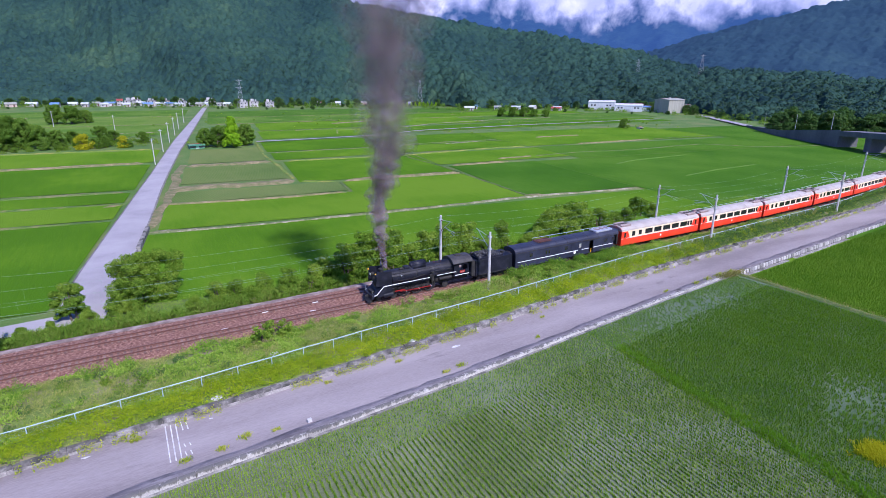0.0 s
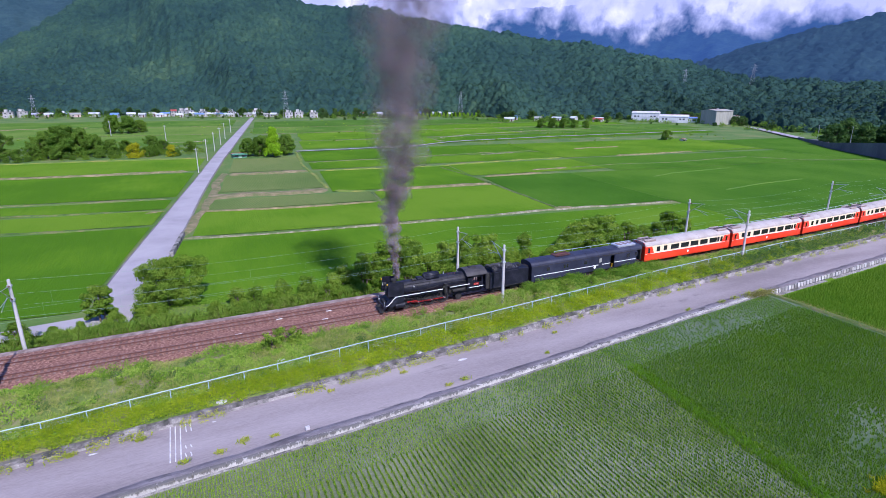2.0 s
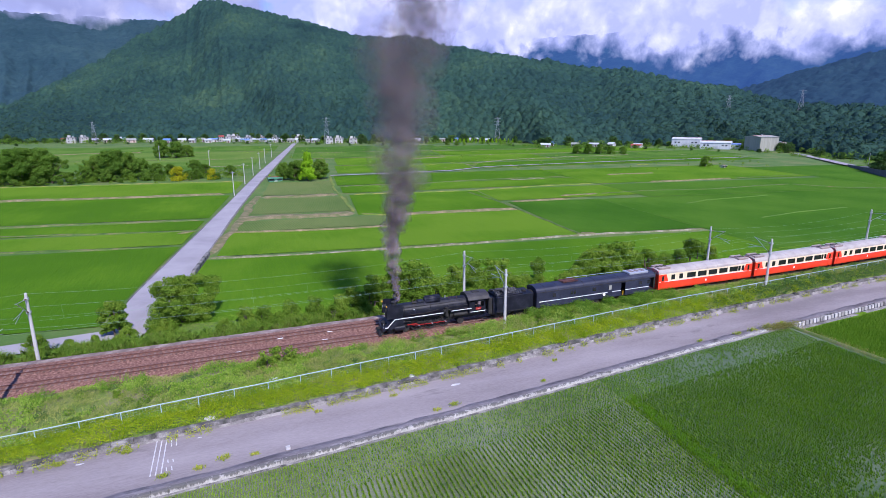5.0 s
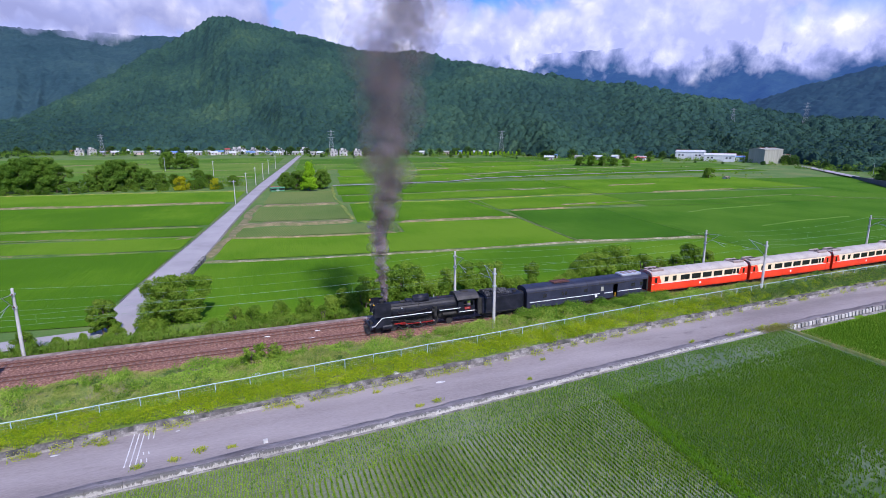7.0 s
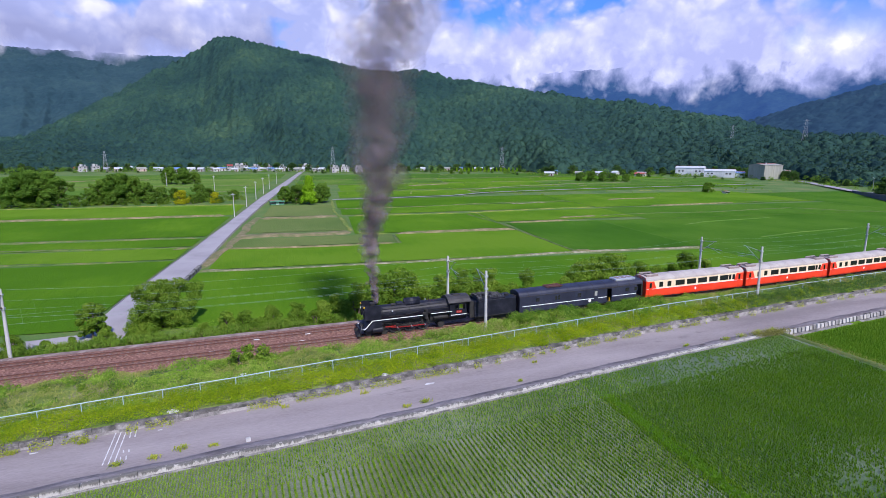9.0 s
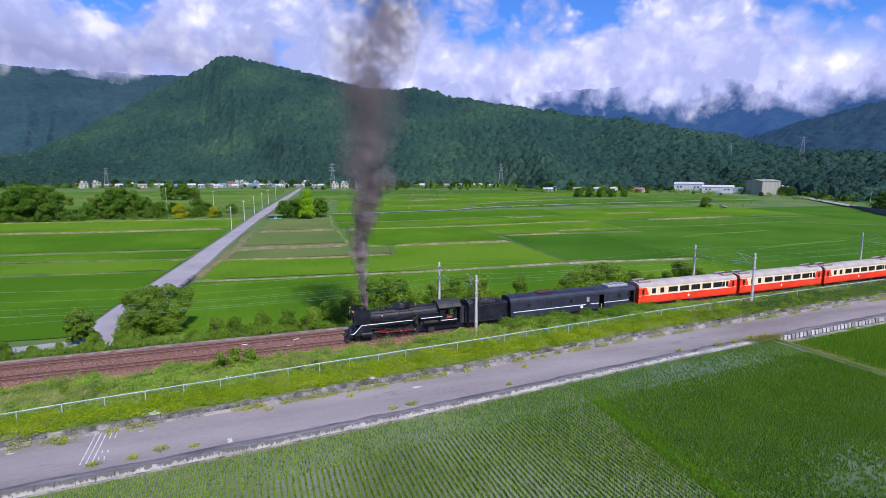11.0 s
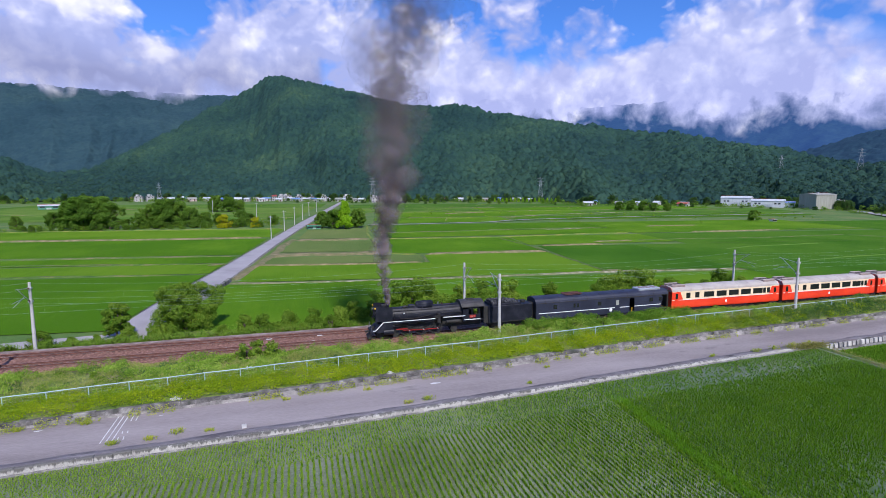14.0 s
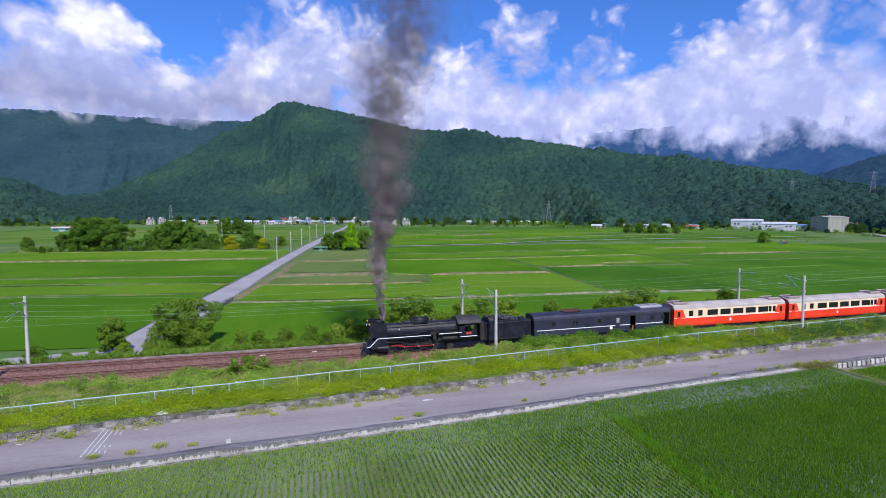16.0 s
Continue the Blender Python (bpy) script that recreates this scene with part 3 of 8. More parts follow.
def near_edge(x):
    return np.interp(x, [-90, -13, 1, 11.5, 27, 35, 47.6, 60, 67.6, 77, 106, 137, 260], [31.0, 37.4, 38.6, 39.3, 40.8, 41.7, 43.2, 44.6, 45.2, 46.1, 48.1, 50.3, 61.0])


def road_z(x):
    return np.interp(x, [-90, 0, 80, 260], [-1.25, -1.5, -1.72, -1.9])


def fence_y(x):
    return np.interp(x, [-90, -13, 0, 15, 25, 35, 45, 60, 75, 90, 133, 260], [44.0, 47.7, 48.9, 50.2, 51.1, 51.8, 52.8, 54.1, 55.1, 55.9, 58.3, 75.5])


def wall_h(x):
    """Height of the low wall between the road and the grass."""
    return np.interp(x, [-10, 20, 60], [0.58, 0.72, 0.8])


def strip_z(x, y):
    """Ground of the grassy strip between the road's wall and the tracks."""
    y0 = far_edge(x) + 0.45
    s = np.clip((y - y0) / (57.4 + bend(x) - y0), 0, 1)
    return (road_z(x) + wall_h(x) - 0.10) * (1 - s) + (grade(x) - 0.45) * s + 0.45 * np.sin(s * 3.14159) + 0.18 * (fbm(x * 0.5, y * 0.5, 3) - 0.5)


TRACK_NEAR, TRACK_FAR = 59.7, 63.7

# ---- ground ----
gy = np.concatenate([[-3000, -1500, -600, -200, -60, 0, 30], np.linspace(36, 140, 27), [200, 300, 420, 560, 800, 1600, 4500]])
gx = np.concatenate([[-4500, -2000, -900, -400], np.linspace(-200, 300, 51), [420, 700, 1500, 4500]])
GX, GY = np.meshgrid(gx, gy)
GZ = land(np.minimum(GY, 700)) + 0 * GX
bed = (GY > 40) & (GY < 70) & (GX > -400) & (GX < 420)
GZ[bed] -= 0.6
GZ[GY < 70] -= 0.15
ground = tagged(sheet("ground", np.stack([GX, GY, GZ], -1), M["ground"]), "flat green farmland with grassy verges and bare soil", "ground", kind="structure")

# embankment with the grassy strip, formation and back slope
ex = np.linspace(-90, 260, 176)
rows_e = []
for s in np.linspace(0, 1, 14):
    y = (far_edge(ex) + 0.40) * (1 - s) + (57.4 + bend(ex)) * s
    rows_e.append(np.stack([ex, y, strip_z(ex, y)], -1))
for y, z in ((58.0, -0.42), (62.0, -0.4), (66.6, -0.42), (67.6, -0.6), (69.0, -1.5), (70.8, -2.35), (73.5, -2.62), (74.5, -3.2)):
    rows_e.append(np.stack([ex, y + bend(ex), z + grade(ex) * (y < 69.5) + 0.1 * (fbm(ex * 0.3, ex * 0 + y) - 0.5) * (y > 67)], -1))
tagged(sheet("embankment", np.array(rows_e), M["strip"]), "grassy railway embankment of earth", "embankment", kind="structure")

# ---- ballast and track ----
bx = np.linspace(-90, 260, 400)
prof = [(56.9, -0.48), (57.5, -0.40), (58.2, -0.20), (58.6, -0.20), (60.8, -0.20), (61.2, -0.2), (61.7, -0.26), (62.2, -0.2), (62.6, -0.20), (64.8, -0.20), (65.3, -0.2), (66.0, -0.3)]
tagged(sheet("ballast_bed", np.array([np.stack([bx, y + bend(bx) + 0.25 * (fbm(bx * 0.4, bx * 0 + y, 3) - 0.5), z + grade(bx) + 0.03 * (fbm(bx * 1.7, bx * 0 + y * 3, 2) - 0.5)], -1) for y, z in prof]), M["ballast"], False), "rust-brown crushed stone ballast under two railway tracks", "ballast", kind="structure")
prof = [(65.75, -0.26), (66.2, -0.24), (66.9, -0.3), (67.5, -0.62)]
tagged(sheet("ballast_shoulder", np.array([np.stack([bx, y + bend(bx) + 0.3 * (fbm(bx * 0.4, bx * 0 + y, 3) - 0.5), z + grade(bx) + 0.03 * (fbm(bx * 1.7, bx * 0 + y * 3, 2) - 0.5)], -1) for y, z in prof]), M["ballast_grey"], False), "grey stone ballast shoulder beside the far track", "ballast", kind="structure")

RAIL = [(-0.065, -0.15), (0.065, -0.15), (0.06, -0.13), (0.012, -0.12), (0.012, -0.035), (0.035, -0.028), (0.035, 0.0), (-0.035, 0.0), (-0.035, -0.028), (-0.012, -0.035), (-0.012, -0.12), (-0.06, -0.13)]
tracks = []
for cy, what in ((TRACK_NEAR, "under the train"), (TRACK_FAR, "beside the trees")):
    tr = thing("railway_track", "narrow gauge railway track with rusty rails " + what, "railway track", (0, cy, 0), kind="structure")
    tracks.append(tr)
    for s in (-0.55, 0.55):
        rxs = np.concatenate([[-90, 22, 70, 80], np.arange(90, 261, 10)])
        ring = np.array([[(x, float(bend(x)) + s + y, z + float(grade(x))) for x in rxs] for y, z in RAIL + RAIL[:1]])
        sheet("rail", ring, M["rail"], False).parent = tr
        o_ = sheet("rail_head", np.array([[(x, float(bend(x)) + s + y, 0.004 + float(grade(x))) for x in rxs] for y in (-0.032, 0.032)]), M["railhead"], False)
        o_.parent = tr
        o_["label"] = "worn shiny rail head"


# ---- road beside the railway ----
rx = np.linspace(-90, 260, 240)
tagged(sheet("road", np.array([np.stack([rx, near_edge(rx) * (1 - s) + far_edge(rx) * s, road_z(rx)]  , -1) for s in np.linspace(0, 1, 9)]), M["asphalt"]), "grey worn concrete service road with dark stains", "road", kind="structure")
# dark drain strip along the paddy side of the road
tagged(sheet("road_verge_slab", np.array([np.stack([rx, near_edge(rx) + d + (d > 1) * 0.7 * (fbm(rx * 0.5, rx * 0, 3) - 0.5), road_z(rx) + h], -1) for d, h in ((0.2, 0.06), (1.05, 0.025), (1.09, -0.05))]), M["edge_slab"], False), "stained concrete edge slab of the road", "road edge", kind="structure")


def wall_run(name, label, x0, x1, step, y_of, z0_of, z1_of, thick, mat, batter=0.06, gap=0.03, rag=0.04):
    """A wall cast in bays, each bay a piece of its own."""
    th = thing(name, label, "wall", kind="structure")
    x = x0
    rng = random.Random(5)
    while x < x1:
        a, b = x, min(x + step, x1) - gap
        bm = bmesh.new()
        dz = rng.uniform(-rag, rag)
        dy = rng.uniform(-rag, rag) * 0.5
        vs = []
        for xx in (a, b):
            y, z0, z1 = float(y_of(xx)) + dy, float(z0_of(xx)), float(z1_of(xx)) + dz + rng.uniform(-rag, rag) * 0.5
            vs.append([bm.verts.new(p) for p in ((xx, y - batter, z0), (xx, y, z1 - 0.04), (xx, y + 0.04, z1), (xx, y + thick, z1), (xx, y + thick, z0))])
        for i in range(5):
            bm.faces.new((vs[0][i], vs[0][(i + 1) % 5], vs[1][(i + 1) % 5], vs[1][i]))
        bm.faces.new(vs[0][::-1])
        bm.faces.new(vs[1])
        part("wall_bay", bm, mat, th)
        x += step
    return th


wall_run("retaining_wall", "low weathered concrete retaining wall below the grass", -80, 250, 2.6, far_edge, lambda x: road_z(x) - 0.2, lambda x: road_z(x) + wall_h(x) - 0.24, 0.42, M["wall_pale"], 0.1, 0.012, 0.04)
wall_run("wall_coping", "dark stained ragged concrete coping on the retaining wall", -80, 250, 1.7, lambda x: far_edge(x) - 0.05 + 0.12 * fbm(np.asarray(x) * 0.8, np.asarray(x) * 0), lambda x: road_z(x) + wall_h(x) - 0.34, lambda x: road_z(x) + wall_h(x) + 0.02, 0.44, M["old_concrete"], 0.05, 0.03, 0.07)
# wall that carries the road above the paddies, with whitewashed face blocks
wall_run("road_wall", "whitewashed concrete wall carrying the road above the paddy", -80, 78, 1.25, lambda x: near_edge(x) - 0.12, lambda x: -3.6, lambda x: road_z(x) + 0.07, 0.34, M["whitewash"], 0.12, 0.025, 0.03)
wall_run("road_wall", "dark stained wall behind a row of whitewashed kerb stones", 78, 250, 4.0, lambda x: near_edge(x) + 0.02, lambda x: -3.6, lambda x: road_z(x) - 0.02, 0.3, M["old_concrete"], 0.05)
wall_run("kerb_row", "row of whitewashed kerb stones along the road above the paddy", 78, 190, 0.85, lambda x: near_edge(x) - 0.16, lambda x: road_z(x) - 0.62, lambda x: road_z(x) - 0.02, 0.17, M["kerb"], 0.06, 0.24)
wall_run("wall_footing", "grey concrete ledge at the water's edge below the road", -80, 78, 5.0, lambda x: near_edge(x) - 0.40, lambda x: -3.6, lambda x: -1.82, 0.30, M["concrete"], 0.03, 0.01, 0.015)
wall_run("wall_footing", "grey concrete footing along the paddy edge", 78, 250, 4.0, lambda x: near_edge(x) - 0.85, lambda x: -3.6, lambda x: road_z(x) - 0.70, 0.66, M["wall_pale"], 0.04)

# stop lines, faded
for i in range(5):
    x = -1.65 + 0.40 * i
    th = thing("road_marking", "faded white painted line across the road", "road marking", group="painted road lines", kind="structure")
    y0, y1 = (40.7, 46.0)
    cuts = [(y0, y1)] if i < 3 else [(y0 + 0.3, y0 + 0.9), (y0 + 1.5, y0 + 2.0), (y1 - 1.3, y1)]
    for a, b in cuts:
        zz = lambda yy: float(road_z(x)) + 0.008
        raw("stripe", [(x - 0.045 + 0.05, a, zz(a)), (x + 0.045 + 0.05, a, zz(a)), (x + 0.045 - 0.05, b, zz(b)), (x - 0.045 - 0.05, b, zz(b))], [(0, 1, 2, 3)], M["paint_white"]).parent = th
rng = random.Random(11)
for x, y, w_, d_ in ((27.6, 46.4, 0.6, 0.22), (1.9, 45.3, 0.2, 0.1), (-7.4, 44.6, 0.35, 0.12)):
    bm = bmesh.new()
    bm.faces.new([bm.verts.new((x + w_ * math.cos(t) * rng.uniform(0.8, 1.1), y + d_ * math.sin(t) * rng.uniform(0.8, 1.1), float(road_z(x)) + 0.009)) for t in np.linspace(0, 6.28, 14)[:-1]])
    tagged(part("road_patch", bm, M["paint_white"]), "pale cement patch on the road", "road patch", kind="structure")
bx_ = thing("junction_box", "small grey concrete marker block beside the road", "marker block", (9.3, 40.6, float(road_z(9.3)) + 0.02), 8)
part("block", box(-0.2, 0.2, -0.15, 0.15, 0, 0.30, 0.03), M["plaster"], bx_)

# ---- fence ----
fence = thing("fence", "pale green wire fence with a top rail in the grass", "fence")
xs = np.arange(-60, 200, 3.25)
fpts = [(float(x), float(fence_y(x)), float(strip_z(x, fence_y(x)))) for x in xs]
bm = bmesh.new()
me_post = None
for x, y, z in fpts:
    if me_post is None:
        ob = part("post", tube((0, 0, -0.3), (0, 0, 1.33), 0.04, seg=8), M["fence"], fence)
        me_post = ob.data
    else:
        ob = new("post", me_post)
        ob.parent = fence
    ob.location = (x, y, z)
for p, q in zip(fpts, fpts[1:]):
    tube((p[0], p[1], p[2] + 1.31), (q[0], q[1], q[2] + 1.31), 0.045, seg=8, bm=bm)
part("top_rail", bm, M["fence"], fence)
bm = bmesh.new()
for p, q in zip(fpts, fpts[1:]):
    for h in (0.25, 0.5, 0.75, 1.0, 1.2):
        tube((p[0], p[1], p[2] + h), (q[0], q[1], q[2] + h), 0.004, seg=3, bm=bm)
    for i in range(1, 13):
        c = [p[j] + (q[j] - p[j]) * i / 13 for j in range(3)]
        tube((c[0], c[1], c[2] + 0.1), (c[0], c[1], c[2] + 1.3), 0.0022, seg=3, bm=bm)
part("wire_mesh", bm, M["fence"], fence, "thin wire mesh")
back_fence = thing("fence", "pale green wire fence behind the far track", "fence")
bpts = [(float(x), 71.2 + float(bend(x)), -0.9) for x in np.arange(58, 190, 4.0)]
for x, y, z in bpts:
    ob = new("post", me_post)
    ob.parent = back_fence
    ob.location = (x, y, z)
bm = bmesh.new()
for p, q in zip(bpts, bpts[1:]):
    tube((p[0], p[1], p[2] + 1.31), (q[0], q[1], q[2] + 1.31), 0.04, seg=6, bm=bm)
part("top_rail", bm, M["fence"], back_fence)

# ---- paddies this side of the road ----
def quad_sheet(name, corners, mat, label, category, nx=2, ny=2, kind="structure"):
    a, b, c, d = [np.array(p, float) for p in corners]
    g = np.array([[(a * (1 - u) + b * u) * (1 - v) + (d * (1 - u) + c * u) * v for u in np.linspace(0, 1, nx)] for v in np.linspace(0, 1, ny)])
    return tagged(sheet(name, g, mat, False), label, category, kind=kind)


PZ = -1.87
quad_sheet("paddy_water", [(-110, 5.6, PZ), (40.8, 5.6, PZ), (43.4, 42.9, PZ), (-110, 30, PZ)], M["mud"], "shallow muddy water of a rice paddy", "paddy water")
quad_sheet("paddy_water", [(40.8, 5.6, PZ), (78.0, 5.6, PZ), (78.0, 47.0, PZ), (43.4, 42.9, PZ)], M["mud_deep"], "shallow green water of a rice paddy", "paddy water")
quad_sheet("rice_paddy", [(-110, -60, PZ), (78.0, -60, PZ), (78.0, 5.6, PZ), (-110, 5.6, PZ)], M["paddy"], "rice paddy closed over by green leaves", "rice paddy")
quad_sheet("paddy_water", [(79.6, -60, PZ - 0.6), (300, -60, PZ - 0.6), (300, 62, PZ - 0.6), (79.6, 46, PZ - 0.6)], M["paddy"], "rice paddy closed over by green leaves", "rice paddy")
by = np.linspace(-60, 46.3, 90)
nb = 0.3 * (fbm(by * 0.4, by * 0) - 0.5)
tagged(sheet("field_bund", np.array([np.stack([78.9 + d + nb, by, z + 0.15 * (fbm(by * 0.9, by * 0 + 5) - 0.5)], -1) for d, z in ((-0.95, -2.65), (-0.5, -1.85), (-0.1, -1.75), (0.4, -1.88), (0.95, -2.9))]), M["bund"]), "earth bund between two paddies with dry grass", "bund", kind="structure")


def rice(name, rows, rng, height, label, blades=5, spread=0.13, mat="rice"):
    """Rice hills: a few leaning blades at each planting spot."""
    n = len(rows)
    base = np.repeat(rows, blades, axis=0) + np.concatenate([rng.normal(0, 0.035, (n * blades, 2)), np.zeros((n * blades, 1))], 1)
    t = rng.normal(-1.57, 0.85, n * blades)
    lean = rng.uniform(0.25, 1.0, n * blades) * spread * 1.6 * np.where(rng.rand(n * blades) < 0.7, -1, 1)
    h = np.repeat(height * np.ones(n), blades) * rng.uniform(0.7, 1.15, n * blades)
    dirv = np.stack([np.cos(t), np.sin(t), 0 * t], 1)
    side = np.stack([-np.sin(t), np.cos(t), 0 * t], 1) * 0.024
    tip = base + dirv * lean[:, None] * np.array([0.75, 1.1, 1]) + np.stack([0 * t, 0 * t, h], 1)
    tri = np.stack([base - side, base + side, tip], 1)
    return tagged(bulk(name, tri, 3, M[mat]), label, "rice plants", kind="stuff")


nrng = np.random.RandomState(21)
pts = []
rows_x = [-32.0]
while rows_x[-1] < 77.2:
    rows_x.append(rows_x[-1] + 0.46 - 0.12 * min(1.0, max(0.0, (rows_x[-1] - 8) / 52)))
for x in rows_x:
    yk = float(near_edge(x)) - 0.5
    for y in np.arange(6.0, yk - 4.95, 0.16):
        pts.append((x, y))
for j in range(16):                       # headland rows that follow the road
    for x in np.arange(-32, 77.5, 0.22):
        pts.append((x, float(near_edge(x)) - 0.75 - 0.31 * j))
for i in range(900):
    y = nrng.uniform(6, 38)
    pts.append((43.2 + 0.06 * (y - 25) + nrng.uniform(-0.9, 0.9), y))
pts = np.array(pts)
thin = 0.60 - 0.56 * np.clip((pts[:, 0] - 2) / 34, 0, 1)     # sparser, wetter towards the west side
wet = np.exp(-(((pts[:, 0] - 60) / 9) ** 2 + ((pts[:, 1] - 40.8) / 2.4) ** 2)) + np.exp(-(((pts[:, 0] - 55) / 5) ** 2 + ((pts[:, 1] - 18.5) / 3) ** 2))
lush = np.abs(pts[:, 0] - 43.2 - 0.06 * (pts[:, 1] - 25)) < 1.0
head = near_edge(pts[:, 0]) - pts[:, 1] < 5.6
thin = thin - 0.3 * lush - 0.35 * head
keep = (pts[:, 0] > -30 + (pts[:, 1] < 20) * 14) & (fbm(pts[:, 0] * 0.13, pts[:, 1] * 0.13, 3) + 0.45 * nrng.rand(len(pts)) > thin) & (nrng.rand(len(pts)) > 0.5 * np.minimum(1.0, 1.2 * wet))
pts = pts[keep]
pts += nrng.normal(0, 0.025, pts.shape)
deep = nrng.rand(len(pts)) < np.clip((pts[:, 0] - 10 + 8 * fbm(pts[:, 0] * 0.1, pts[:, 1] * 0.1, 3)) / 44, 0, 1)
strip = np.abs(pts[:, 0] - 43.2 - 0.06 * (pts[:, 1] - 25) + 0.6 * (fbm(pts[:, 1] * 0.5, pts[:, 1] * 0, 2) - 0.5)) < 0.5
strip &= pts[:, 1] < 39
for sel, blades_, mat_, lab_ in ((~deep & ~strip, 7, "rice", "young pale green rice planted in rows in shallow water"), (deep & ~strip, 9, "rice_deep", "young deep green rice planted in rows in the near paddy"), (strip, 10, "rice_lush", "lush strip of bright green rice across the near paddy")):
    rice("rice_plants", np.column_stack([pts[sel], np.full(sel.sum(), PZ)]), nrng, 0.29 - 0.09 * (near_edge(pts[sel, 0]) - pts[sel, 1] < 5.6) - 0.04 * (pts[sel, 0] > 50) * (pts[sel, 1] > 36), lab_, blades_, 0.12, mat_)
pts = np.array([(x, y) for x in np.arange(80.2, 170, 0.34) for y in np.arange(14, float(near_edge(x)) - 1.3, 0.34)])
pts += nrng.normal(0, 0.04, pts.shape)
rice("rice_plants", np.column_stack([pts, np.full(len(pts), PZ - 0.6)]), nrng, 0.5, "dense bright green rice in the paddy behind the bund", 7, 0.18, "rice_far")

# ---- fields beyond the railway, laid out along the farm lane ----
EV = Vector((0.1231, 0.9924, 0))
EU = Vector((0.9924, -0.1231, 0))
LANE0 = Vector((-9.6, 84.0, 0))


def fld(u, v, dz=0.0):
    """A place in the fields: u metres right of the lane's middle, v metres up the lane."""
    p = LANE0 + EU * u + EV * v
    return (p.x, p.y, float(land(p.y)) + dz)


def field(u0, u1, v0, v1, mat, label, tilt=0.0, dz=0.12):
    """One planted plot; its cross edges run slightly askew to the lane."""
    n = max(2, int((v1 - v0) / 12) + 1)
    m = max(2, int((u1 - u0) / 30) + 1)
    g = np.array([[fld(u0 + (u1 - u0) * b / (m - 1), v0 + (v1 - v0) * a / (n - 1) + tilt * (u0 + (u1 - u0) * b / (m - 1)), dz) for b in range(m)] for a in range(n)])
    top = sheet("paddy_field", g, M[mat], False)
    return tagged(top, label, "field", kind="structure")


def bund(pts, width, mat, label, h=0.4, seed=0.0):
    """A raised strip of earth along a line in the fields."""
    pts = [np.array(p, float) for p in pts]
    arc = np.concatenate([[0], np.cumsum([np.linalg.norm(b - a) for a, b in zip(pts, pts[1:])])])
    n = max(3, int(arc[-1] / 2.0))
    t = np.linspace(0, 1, n)
    c = np.array([fld(*[np.interp(a * arc[-1], arc, [p[i] for p in pts]) for i in (0, 1)]) for a in t])
    d = np.gradient(c, axis=0)
    d /= np.linalg.norm(d, axis=1)[:, None]
    nrm = np.stack([-d[:, 1], d[:, 0], 0 * t], -1)
    wob = (fbm(t * n * 0.22 + seed, t * 0 + seed) - 0.5)[:, None] * width * 0.9
    ease = np.minimum(1.0, np.minimum(t, 1 - t) * arc[-1] / 1.6 + 0.02)[:, None]
    wid = (0.45 + 1.1 * fbm(t * n * 0.35 + seed * 3, t * 0 + 4))[:, None] * width * 0.5 * ease
    g = np.array([c + nrm * (wob + wid * s) + np.array([0, 0, 1.0]) * (z * ease - 0.05 * (1 - ease)) + np.stack([0 * t, 0 * t, 0.25 * (fbm(t * n * 0.6, t * 0 + s) - 0.5) * (abs(s) < 1)], -1) for s, z in ((-1, -0.25), (-0.6, h * 0.85), (0, h), (0.6, h * 0.85), (1, -0.25))])
    return tagged(sheet("field_bund", g, M[mat]), label, "bund", kind="structure")


rice_l, dull_l, deep_l = "bright green rice field in even growth", "paler green rice field", "deep green rice field"
# right of the lane
field(4.5, 130, -4, 34.5, "paddy", rice_l)
field(6.0, 93.4, 37.5, 62.5, "paddy", rice_l)
field(52.6, 93.2, 62.5, 77.6, "paddy", rice_l)
field(6.0, 51.5, 63.6, 77.6, "crop", "dull green vegetable plot", 0.02)
field(8.0, 39.5, 89.5, 120, "crop", "striped vegetable plot between earth banks")
field(8.4, 35.2, 129, 168, "crop", "pale striped vegetable plot")
field(40.6, 91.6, 81.2, 123, "paddy", rice_l)
field(38.5, 150, 126, 147.5, "paddy", rice_l, 0.06)
field(37.5, 150, 149.5, 186, "paddy", rice_l, 0.06)
field(94.2, 130, 38.7, 93.4, "paddy_deep", deep_l)
field(130.2, 300, -20, 93, "paddy_deep", deep_l)
field(300.2, 350, 20, 93, "paddy_deep", deep_l)
field(92.4, 150.2, 93.8, 122, "paddy", rice_l, 0.04)
field(150.5, 271.5, 93.5, 129.5, "paddy_deep", deep_l)
field(150.5, 271.5, 130, 190, "paddy", rice_l, 0.02)
field(272, 350, 93.5, 180, "paddy_deep", deep_l)
field(40, 118, 196, 236, "paddy", rice_l, 0.08)
field(120, 330, 200, 232, "paddy", rice_l, 0.08)
field(42, 190, 240, 290, "paddy", rice_l, 0.08)
field(192, 350, 236, 286, "paddy_b", dull_l, 0.08)
field(14, 120, 296, 345, "paddy_b", dull_l, 0.08)
field(122, 320, 292, 336, "paddy", rice_l, 0.08)
field(14, 140, 350, 420, "paddy_b", dull_l, 0.08)
field(142, 280, 340, 400, "paddy_b", dull_l, 0.08)
# left of the lane
field(-260, -4.0, -2, 49.5, "paddy", rice_l)
field(-260, -4.0, 52, 67.5, "paddy", rice_l)
field(-260, -4.0, 69.5, 82, "paddy", rice_l)
field(-260, -3.5, 86, 132.5, "paddy", rice_l)
field(-260, -3.5, 138, 174, "paddy", rice_l)
field(-260, -6, 236, 300, "paddy_b", dull_l)
field(-260, -6, 304, 372, "paddy_b", dull_l)
field(-260, -2, 376, 450, "paddy_b", dull_l)
